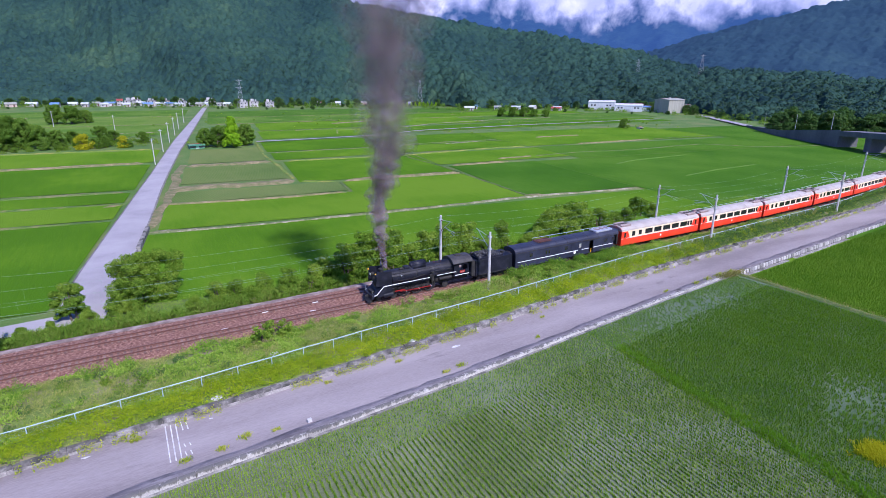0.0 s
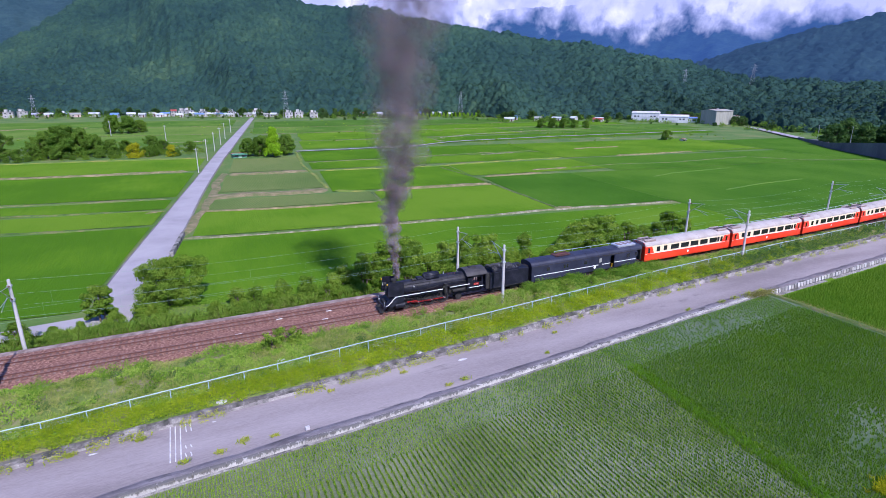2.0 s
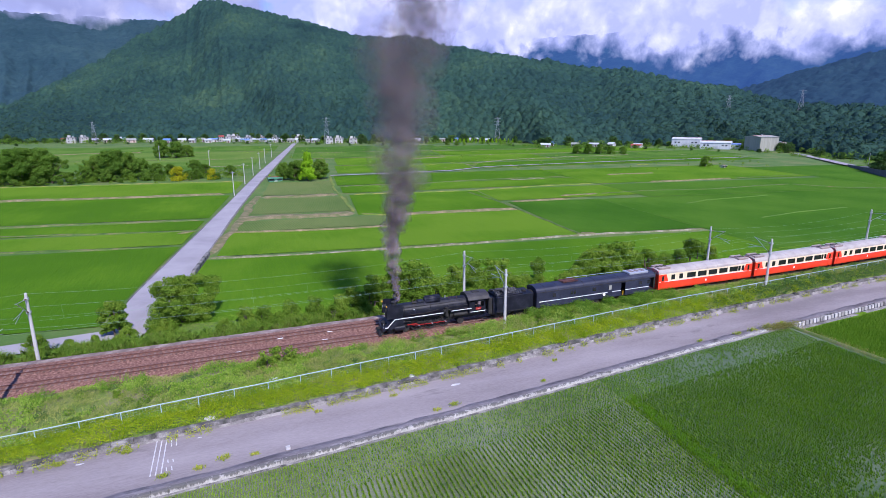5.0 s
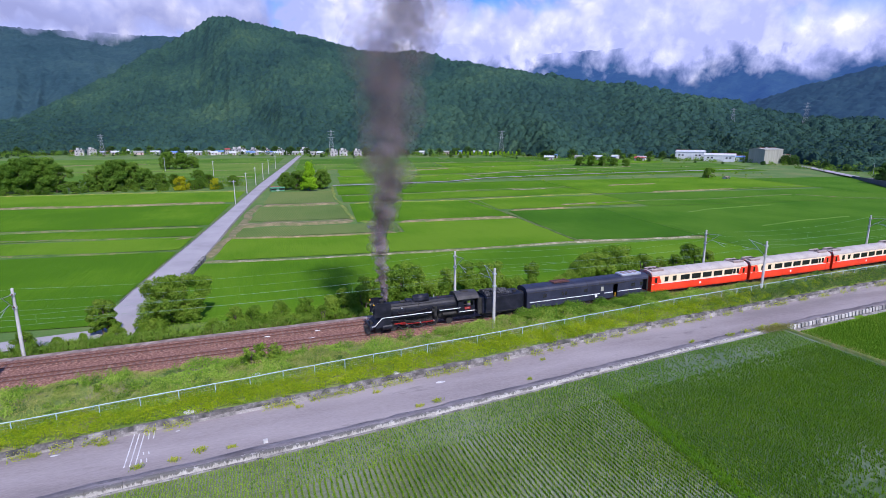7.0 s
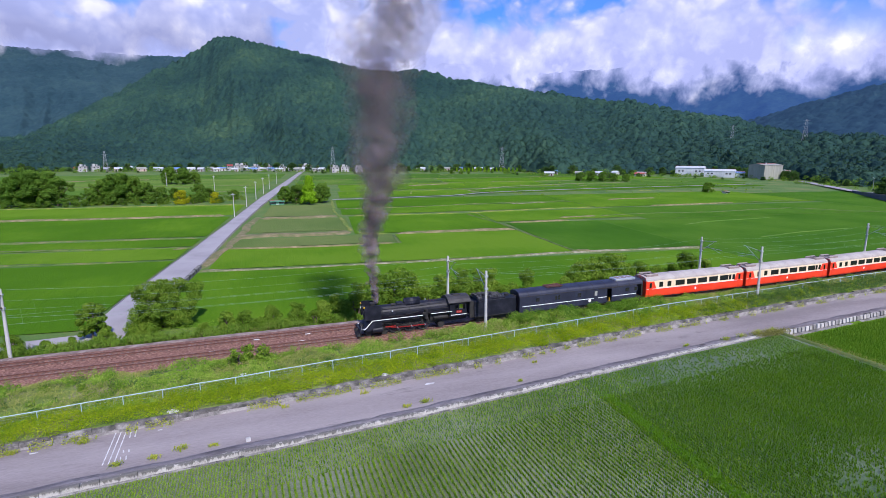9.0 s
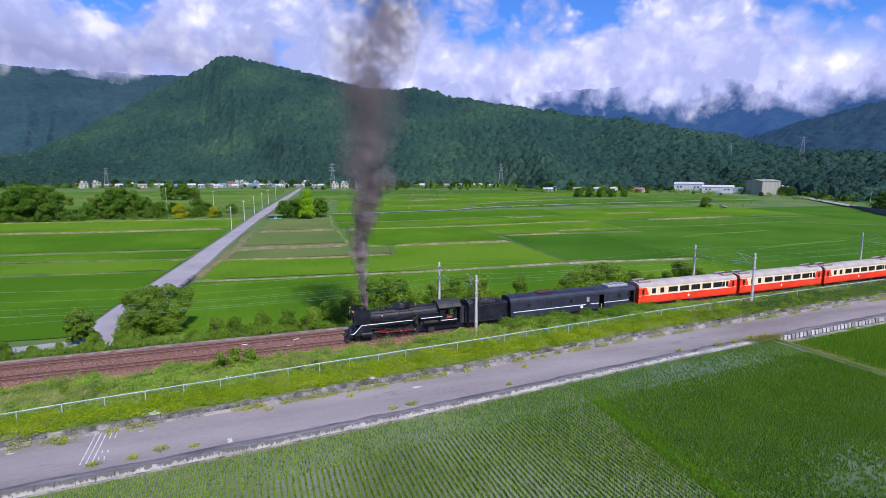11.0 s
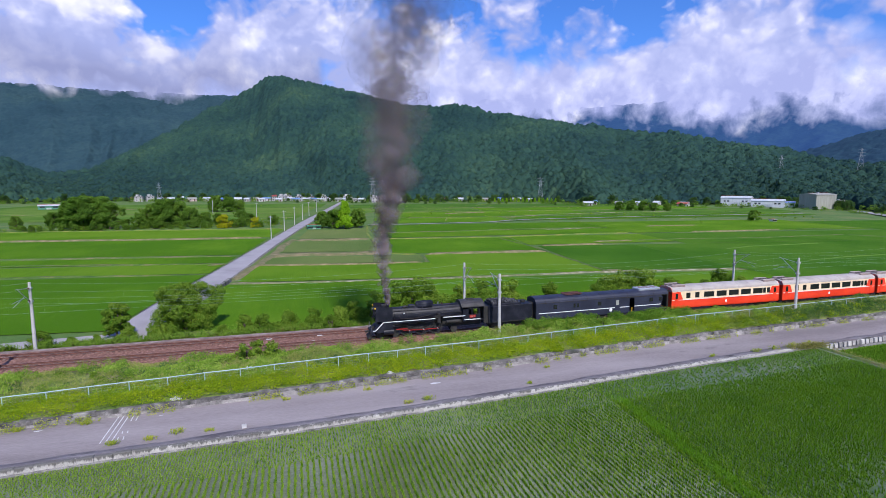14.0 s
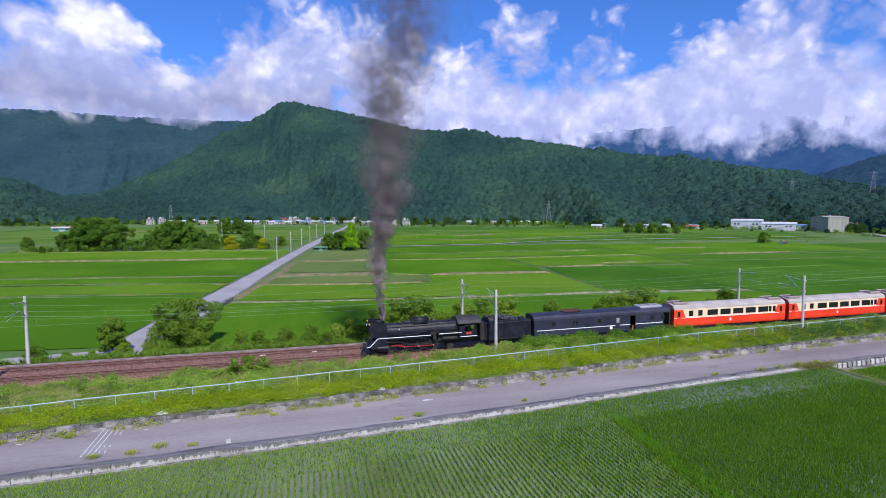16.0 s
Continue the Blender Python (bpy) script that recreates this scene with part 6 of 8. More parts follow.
# ---- catenary poles and wires ----
def cat_pole(label):
    th = thing("catenary_pole", label, "catenary pole", group="catenary poles")
    bm = tube((0, 0, -0.6), (0, 0, 8.0), 0.21, 0.15, 14)
    part("mast", bm, M["pole"], th)
    part("cap", tube((0, 0, 8.0), (0, 0, 8.08), 0.16, 0.12, 14), M["pole"], th)
    part("number_band", tube((0, 0, 1.9), (0, 0, 2.25), 0.203, 0.2, 14), M["pole"], th)
    part("top_tube", tube((0, 0.12, 7.35), (0, 3.3, 7.75), 0.035, seg=8), M["galv"], th)
    part("bracket_tube", tube((0, 0.15, 5.75), (0, 2.9, 7.68), 0.04, seg=8), M["galv"], th)
    part("steady_arm", tube((0, 1.55, 6.55), (0, 4.2, 5.85), 0.028, seg=8), M["galv"], th)
    part("registration_tube", tube((0, 1.2, 6.45), (0, 4.4, 6.35), 0.03, seg=8), M["galv"], th)
    for a, b in (((0, 0.15, 5.75), (0, 0.6, 6.07)), ((0, 0.15, 7.35), (0, 0.65, 7.42))):
        bm = bmesh.new()
        va, vb = Vector(a), Vector(b)
        for i in range(5):
            tube(va.lerp(vb, i / 5), va.lerp(vb, (i + 0.6) / 5), 0.09, 0.05, 8, bm)
        part("insulator", bm, M["porcelain"], th, "brown ribbed insulator")
    part("clamp", box(-0.22, 0.22, -0.2, 0.24, 5.62, 5.86, 0.02), M["galv"], th)
    part("clamp", box(-0.22, 0.22, -0.2, 0.24, 7.24, 7.46, 0.02), M["galv"], th)
    return th


POLE_X = [-69, -16.6, 38.4, 85.6, 131.4, 178.0, 224.0]
proto = cat_pole("grey concrete catenary pole with steel bracket arms")
for x in POLE_X:
    copy_thing(proto, pose(x, 55.9 + float(bend(x)), -0.2 + float(grade(x)) * 0.6))
    copy_thing(proto, pose(x - float(np.interp(x, [-17, 38, 86], [0.0, 0.9, 0.3])), 67.6 + float(bend(x)), -0.35 + float(grade(x)) * 0.6, 0, 0, 180))
dropped(proto)
for cy, sgn in ((TRACK_NEAR, 1), (TRACK_FAR, -1)):
    for h, sag, r, lab in ((5.55, 0.03, 0.007, "copper contact wire above the track"), (7.3, 0.75, 0.006, "messenger wire above the track")):
        bm = bmesh.new()
        strand = []
        for a, b in zip(POLE_X, POLE_X[1:]):
            strand += ([(a + (b - a) * t, cy + 0.15 * sgn + float(bend(a + (b - a) * t)), h + float(grade(a + (b - a) * t)) * 0.6 - sag * 4 * t * (1 - t)) for t in np.linspace(0, 1, 9)[:-1]])
        path_tube(strand, r, 5, bm)
        tagged(part("overhead_wire", bm, M["wire"]), lab, "overhead wire")
    bm = bmesh.new()
    for a, b in zip(POLE_X, POLE_X[1:]):
        for t in (0.08, 0.2, 0.32, 0.44, 0.56, 0.68, 0.8, 0.92):
            tube((a + (b - a) * t, cy + 0.15 * sgn + float(bend(a + (b - a) * t)), 5.55 + float(grade(a + (b - a) * t)) * 0.6), (a + (b - a) * t, cy + 0.15 * sgn + float(bend(a + (b - a) * t)), 7.3 - 0.75 * 4 * t * (1 - t)), 0.0035, seg=3, bm=bm)
    tagged(part("dropper_wires", bm, M["wire"]), "thin droppers between the overhead wires", "overhead wire", kind="stuff")
for y, h in ((55.75, 7.6), (67.65, 7.6)):
    bm = bmesh.new()
    strand = []
    for a, b in zip(POLE_X, POLE_X[1:]):
        strand += ([(a + (b - a) * t, y + float(bend(a + (b - a) * t)), h - 0.9 * 4 * t * (1 - t)) for t in np.linspace(0, 1, 9)[:-1]])
    path_tube(strand, 0.0075, 5, bm)
    tagged(part("feeder_wire", bm, M["wire"]), "bare feeder wire strung between the poles", "overhead wire")

# utility poles by the lane
up = thing("utility_pole", "pale concrete utility pole beside the farm lane", "utility pole", group="utility poles")
part("mast", tube((0, 0, -0.4), (0, 0, 9.2), 0.19, 0.12, 10), M["pole"], up)
part("crossarm", box(-0.8, 0.8, -0.05, 0.05, 8.6, 8.72), M["galv"], up)
for s in (-0.7, 0.0, 0.7):
    part("insulator", tube((s, 0, 8.72), (s, 0, 8.95), 0.05, 0.04, 8), M["porcelain"], up)
for x, y in [(4.6, 215), (9.0, 250), (13.5, 284), (18.0, 315), (22.5, 350), (-9, 344), (-41, 395), (29, 395)]:
    copy_thing(up, pose(x, y, float(land(y)), 0, 0, 8))
dropped(up)

# ---- steam locomotive ----
def locomotive(x, y):
    th = thing("steam_locomotive", "black steam locomotive with white running-board stripe standing on the track", "locomotive", (x, y, 0))
    blk, st = M["black"], M["soot"]
    # boiler, smokebox, firebox
    boiler = part("boiler", lathe_x([(1.25, 0.4), (1.3, 0.80), (1.36, 0.86), (3.4, 0.86), (3.42, 0.90), (9.2, 0.93), (9.4, 0.97), (12.2, 0.99)], 0, 2.62, 28), blk, th, smooth=False)
    for bx0 in (3.4, 5.1, 6.9, 8.9, 10.6):
        part("boiler_band", lathe_x([(bx0, 0.955), (bx0 + 0.07, 0.965)], 0, 2.62, 28), blk, boiler)
    part("smokebox_door", lathe_x([(1.05, 0.15), (1.12, 0.5), (1.26, 0.68)], 0, 2.62, 24), st, boiler)
    part("door_handle", tube((1.0, -0.25, 2.62), (1.0, 0.25, 2.62), 0.025, seg=6), M["galv"], boiler)
    part("cladding", prism([(-0.62, 3.25), (-0.5, 3.52), (-0.25, 3.66), (0.25, 3.66), (0.5, 3.52), (0.62, 3.25)], 1.7, 12.0), blk, th)
    # chimney
    ch = part("chimney", tube((2.25, 0, 3.4), (2.25, 0, 4.05), 0.33, 0.28, 20), st, th)
    part("chimney_rim", tube((2.25, 0, 4.0), (2.25, 0, 4.12), 0.36, 0.34, 20), st, ch)
    # dome casing
    dm = bmesh.new()
    prism([(-0.55, 3.3), (-0.53, 3.85), (-0.42, 4.15), (-0.2, 4.3), (0.2, 4.3), (0.42, 4.15), (0.53, 3.85), (0.55, 3.3)], 6.35, 8.5, dm)
    bmesh.ops.bevel(dm, geom=list(dm.edges), offset=0.12, segments=3, affect="EDGES")
    part("steam_dome", dm, blk, th, smooth=True)
    part("safety_valve", tube((9.3, 0.15, 3.5), (9.3, 0.15, 3.95), 0.07, seg=10), M["galv"], th)
    part("whistle", tube((9.7, -0.15, 3.5), (9.7, -0.15, 3.95), 0.05, seg=8), M["rust"], th)
    part("turbo_generator", lathe_x([(4.6, 0.16), (5.15, 0.16)], -0.35, 3.72, 12), st, th)
    part("sand_box", box(5.35, 6.2, -0.42, 0.42, 3.45, 3.86, 0.1), blk, th)
    part("regulator_rod", tube((8.5, 0.45, 3.62), (12.2, 0.6, 3.5), 0.025, seg=6), st, th)
    for bx0 in (4.0, 4.35, 9.9, 10.5, 11.2):
        part("washout_plug", tube((bx0, -0.62, 3.3), (bx0, -0.72, 3.4), 0.07, 0.06, 8), M["soot"], boiler)
    for bx0, bz in ((9.85, 3.78), (10.3, 3.74), (10.75, 3.8)):
        part("fitting", tube((bx0, -0.3, 3.5), (bx0, -0.3, bz), 0.06, 0.05, 8), M["rust"], boiler)
    # smoke deflectors
    for s in (-1, 1):
        part("smoke_deflector", slab_xz([(0.95, 2.25), (1.1, 4.05), (1.3, 4.15), (3.0, 4.0), (3.15, 3.85), (3.05, 2.25)], s * 1.32 - 0.02, s * 1.32 + 0.02), blk, th)
        part("deflector_stay", tube((1.4, s * 0.6, 3.5), (1.4, s * 1.3, 3.7), 0.02, seg=6), blk, th)
    # front end
    part("front_apron", slab_xz([(0.55, 1.05), (1.9, 2.15), (2.05, 2.15), (2.05, 2.05), (0.7, 0.95)], -1.32, 1.32), blk, th)
    part("buffer_beam", box(0.35, 0.6, -1.3, 1.3, 0.72, 1.12, 0.02), blk, th)
    part("coupler", box(-0.15, 0.4, -0.12, 0.12, 0.72, 0.98, 0.03), st, th)
    pilot = part("pilot", slab_xz([(0.42, 0.72), (0.6, 0.72), (0.42, 0.16), (0.05, 0.16)], -1.0, 1.0), st, th)
    for i in range(9):
        yy = -1.0 + 0.25 * i
        part("pilot_bar", tube((0.08, yy * 0.9, 0.17), (0.46, yy, 0.74), 0.025, seg=5), blk, pilot)
    for s in (-1, 1):
        part("front_step", box(0.5, 0.85, s * 1.3 - 0.12, s * 1.3 + 0.12, 0.3, 0.36), st, th)
        part("handrail_post", tube((0.5, s * 1.25, 1.1), (0.5, s * 1.25, 1.75), 0.02, seg=6), M["galv"], th)
        part("marker_lamp", tube((0.9, s * 1.15, 3.9), (1.05, s * 1.15, 3.9), 0.1, 0.1, 10), M["lamp_glass"], th, "small amber marker lamp")
    hl = part("headlight", tube((0.75, 0, 3.65), (1.2, 0, 3.65), 0.24, 0.2, 16), st, th)
    part("headlight_lens", tube((0.73, 0, 3.65), (0.76, 0, 3.65), 0.2, 0.2, 16), M["alu"], hl, "round headlight lens")
    # running boards with the white stripe
    for s in (-1, 1):
        a, b = s * 1.02, s * 1.38
        lo, hi = min(a, b), max(a, b)
        rb = part("running_board", box(2.0, 8.5, lo, hi, 2.1, 2.16), blk, th)
        part("valance", box(2.0, 8.5, s * 1.36 - 0.01, s * 1.36 + 0.01, 1.92, 2.1), blk, rb)
        e0, e1 = s * 1.385 - 0.008, s * 1.385 + 0.008
        part("stripe", box(1.95, 8.5, e0, e1, 2.11, 2.20), M["white"], rb, "white edge stripe")
        part("stripe", slab_xz([(0.62, 1.13), (0.98, 1.13), (2.0, 2.16), (1.95, 2.2), (1.88, 2.17), (0.94, 1.22), (0.62, 1.22)], e0, e1), M["white"], rb, "white sloping front stripe")
        rb2 = part("running_board", box(9.6, 12.5, lo, hi, 2.18, 2.24), blk, th)
        part("stripe", box(9.6, 12.5, e0, e1, 2.18, 2.27), M["white"], rb2, "white edge stripe")
        part("side_skirt", slab_xz([(0.95, 1.2), (2.0, 2.08), (3.1, 2.08), (3.1, 1.25), (1.2, 0.8)], s * 1.34 - 0.015, s * 1.34 + 0.015), blk, th)
        # cylinders
        cyl = part("cylinder", lathe_x([(1.85, 0.2), (1.95, 0.40), (3.2, 0.40), (3.3, 0.2)], s * 1.08, 0.88, 18), blk, th)
        part("valve_chest", lathe_x([(1.8, 0.12), (1.9, 0.22), (3.3, 0.22), (3.4, 0.12)], s * 1.0, 1.5, 14), blk, cyl)
        # wheels and rods
        for wx in (1.55, 3.55):
            part("leading_wheel", wheel(wx, s * 0.58, 0.47, 0.47, 0.13), st, th)
        for wx in (5.05, 6.9, 8.75):
            dw = part("driving_wheel", wheel(wx, s * 0.60, 0.87, 0.87, 0.14, 0, disc=False), st, th)
            for i in range(14):
                t = 6.28319 * i / 14
                part("spoke", tube((wx + 0.16 * math.cos(t), s * 0.60, 0.87 + 0.16 * math.sin(t)), (wx + 0.75 * math.cos(t), s * 0.60, 0.87 + 0.75 * math.sin(t)), 0.052, 0.04, 5), st, dw)
            part("crank_pin", tube((wx + 0.2, s * 0.62, 0.75), (wx + 0.2, s * 1.0, 0.75), 0.07, seg=8), M["galv"], dw)
        part("trailing_wheel", wheel(11.2, s * 0.58, 0.47, 0.47, 0.13), st, th)
        part("coupling_rod", box(5.15, 9.1, s * 0.86 - 0.03, s * 0.86 + 0.03, 0.70, 0.80), M["redrod"], th, "red coupling rod")
        part("main_rod", slab_xz([(4.4, 0.84), (7.15, 0.71), (7.15, 0.80), (4.4, 0.92)], s * 0.95 - 0.03, s * 0.95 + 0.03), M["redrod"], th, "red connecting rod")
        part("slide_bar", box(3.6, 5.0, s * 1.05 - 0.06, s * 1.05 + 0.06, 1.02, 1.12), M["redrod"], th, "red slide bar")
        part("eccentric_rod", tube((5.0, s * 1.0, 1.35), (7.1, s * 1.0, 0.95), 0.028, seg=6), M["soot"], th)
        part("radius_rod", tube((3.3, s * 1.02, 1.5), (5.1, s * 1.02, 1.42), 0.03, seg=6), M["soot"], th)
        part("air_pump", tube((9.05, s * 1.1, 1.55), (9.05, s * 1.1, 2.75), 0.24, 0.24, 14), st, th)
        part("air_tank", lathe_x([(10.0, 0.1), (10.08, 0.22), (11.9, 0.22), (11.98, 0.1)], s * 1.1, 1.55, 14), st, th)
        part("handrail", tube((1.5, s * 0.98, 3.05), (12.0, s * 1.05, 3.05), 0.016, seg=6), M["soot"], th)
        part("injector_pipe", path_tube([(8.0, s * 1.0, 2.6), (6.2, s * 0.98, 2.3), (4.2, s * 0.95, 2.35), (4.0, s * 0.9, 2.8)], 0.035, 6), M["soot"], th)
        for zz_, xa, xb in ((3.32, 3.3, 11.8), (2.35, 8.4, 12.0), (2.75, 9.4, 12.1)):
            part("boiler_pipe", tube((xa, s * (0.72 if zz_ > 3 else 1.0), zz_), (xb, s * (0.74 if zz_ > 3 else 1.04), zz_ - 0.04), 0.03, seg=6), st, boiler)
        part("sand_pipe", path_tube([(7.1, s * 0.5, 3.7), (6.9, s * 0.95, 3.1), (6.2, s * 1.02, 2.2)], 0.025, 6), st, th)
        part("lubricator", box(8.55, 8.95, s * 1.2 - 0.12, s * 1.2 + 0.12, 2.16, 2.5, 0.02), st, th)
        part("feed_valve", tube((4.6, s * 0.9, 3.0), (4.6, s * 1.12, 3.05), 0.11, 0.08, 10), M["galv"], th)
        part("firebox_side", box(9.6, 12.2, s * 0.7 - 0.15, s * 0.7 + 0.15, 1.2, 2.4), st, th)
        # cab side, with a real opening for the window
        cs = slab_xz([(12.35, 1.62), (14.55, 1.62), (14.55, 2.35), (12.35, 2.35)], s * 1.36 - 0.02, s * 1.36 + 0.02)
        slab_xz([(12.2, 2.35), (12.95, 2.35), (12.95, 3.3), (12.2, 3.3)], s * 1.36 - 0.02, s * 1.36 + 0.02, cs)
        slab_xz([(13.35, 2.35), (13.5, 2.35), (13.5, 3.05), (13.35, 3.05)], s * 1.36 - 0.02, s * 1.36 + 0.02, cs)
        slab_xz([(14.3, 2.35), (14.5, 2.35), (14.5, 3.3), (14.3, 3.3)], s * 1.36 - 0.02, s * 1.36 + 0.02, cs)
        slab_xz([(12.2, 3.05), (14.5, 3.05), (14.5, 3.42), (12.2, 3.42)], s * 1.36 - 0.02, s * 1.36 + 0.02, cs)
        side = part("cab_side", cs, blk, th)
        part("number_plate", box(13.1, 13.9, s * 1.385 - 0.012, s * 1.385 + 0.012, 1.92, 2.26), M["redrod"], side, "red number plate with worn lettering bars")
        for i in range(3):
            part("lettering_bar", box(13.22 + 0.2 * i, 13.34 + 0.2 * i, s * 1.402 - 0.006, s * 1.402 + 0.006, 2.02, 2.15), M["plate_letter"], side, "pale bar in place of lettering")
        part("stripe", box(12.35, 14.55, s * 1.385 - 0.008, s * 1.385 + 0.008, 1.64, 1.73), M["white"], side, "white edge stripe")
        part("cab_step", box(14.2, 14.7, s * 1.2 - 0.15, s * 1.2 + 0.15, 0.55, 0.6), st, th)
    part("cab_front", box(12.2, 12.26, -1.34, 1.34, 1.7, 3.42), blk, th)
    bh = part("firebox_backhead", box(12.3, 13.05, -1.15, 1.15, 1.6, 3.3, 0.05), st, th)
    for gy_ in (-0.5, 0.0, 0.5):
        part("gauge", tube((13.05, gy_, 2.75), (13.1, gy_, 2.75), 0.09, seg=10), M["galv"], bh)
    part("cab_floor", box(12.2, 14.9, -1.3, 1.3, 1.45, 1.6), blk, th)
    arc = [(-1.52, 3.30), (-1.52, 3.38), (-1.2, 3.72), (-0.75, 3.96), (-0.3, 4.05), (0.3, 4.05), (0.75, 3.96), (1.2, 3.72), (1.52, 3.38), (1.52, 3.30)]
    rf = part("cab_roof", prism(arc, 12.0, 15.1), M["cab_roof"], th)
    part("roof_vent", box(13.0, 14.0, -0.4, 0.4, 3.98, 4.14, 0.04), st, rf)
    part("frame", box(0.6, 14.8, -0.5, 0.5, 0.75, 1.5), st, th)
    return th


def tender(x, y):
    th = thing("tender", "black coal tender coupled behind the locomotive", "tender", (x, y, 0))
    part("tank", box(0, 6.2, -1.38, 1.38, 1.0, 3.2, 0.06), M["black"], th)
    part("bunker_front", box(-0.62, -0.05, -1.3, 1.3, 1.0, 3.25, 0.04), M["soot"], th)
    for i in range(6):
        part("front_board", box(-0.66, -0.622, -1.2 + 0.4 * i, -0.84 + 0.4 * i, 1.1, 3.15), M["black"], th)
    part("coal_bunker", box(0.4, 4.6, -1.3, 1.3, 3.2, 3.42, 0.03), M["black"], th)
    rng = random.Random(4)
    bm = bmesh.new()
    for i in range(220):
        px, py = rng.uniform(0.55, 4.5), rng.uniform(-1.15, 1.15)
        s = rng.uniform(0.1, 0.24)
        m = Matrix.LocRotScale((px, py, 3.36 + 0.42 * (1 - (py / 1.3) ** 2) * min(1, (4.8 - px) / 2)), Euler((rng.random() * 6, rng.random() * 6, rng.random() * 6)), (s, s * 0.8, s * 0.7))
        bmesh.ops.create_icosphere(bm, subdivisions=1, radius=1.0, matrix=m)
    part("coal", bm, M["coal"], th, "heap of black coal")
    part("water_hatch", tube((5.4, 0, 3.2), (5.4, 0, 3.42), 0.32, seg=14), M["soot"], th)
    part("frame", box(0.0, 6.3, -1.1, 1.1, 0.72, 1.0), M["under"], th)
    for s in (-1, 1):
        part("ladder", box(0.1, 0.16, s * 1.39 - 0.02, s * 1.39 + 0.02, 1.0, 3.4), M["black"], th)
        part("sill_rib", box(0.05, 6.15, s * 1.395 - 0.012, s * 1.395 + 0.012, 1.0, 1.1), M["soot"], th)
        for wx in (0.9, 2.3, 3.9, 5.3):
            part("wheel", wheel(wx, s * 0.58, 0.43, 0.43, 0.13), M["under"], th)
        for wx in (1.6, 4.6):
            part("bogie_frame", box(wx - 1.1, wx + 1.1, s * 0.82 - 0.06, s * 0.82 + 0.06, 0.4, 0.72, 0.03), M["under"], th)
    part("gangway", box(-0.75, 0.0, -0.9, 0.9, 1.35, 1.45), M["soot"], th)
    return th


ROOF = [(-1.42, 3.02), (-1.36, 3.32), (-1.15, 3.55), (-0.8, 3.69), (-0.3, 3.76), (0.3, 3.76), (0.8, 3.69), (1.15, 3.55), (1.36, 3.32), (1.42, 3.02)]


def bogies(th, length, mat):
    for wx in (2.6, length - 2.6):
        for s in (-1, 1):
            part("bogie_frame", slab_xz([(wx - 1.5, 0.6), (wx - 1.2, 0.34), (wx + 1.2, 0.34), (wx + 1.5, 0.6), (wx + 0.5, 0.72), (wx - 0.5, 0.72)], s * 0.9 - 0.07, s * 0.9 + 0.07), mat, th)
            for d in (-1.05, 1.05):
                part("wheel", wheel(wx + d, s * 0.58, 0.42, 0.42, 0.13), mat, th)
    part("underframe", box(0.3, length - 0.3, -1.2, 1.2, 0.66, 0.86), mat, th)
    part("equipment_box", box(length * 0.4, length * 0.52, -1.15, 1.15, 0.32, 0.66, 0.03), mat, th)


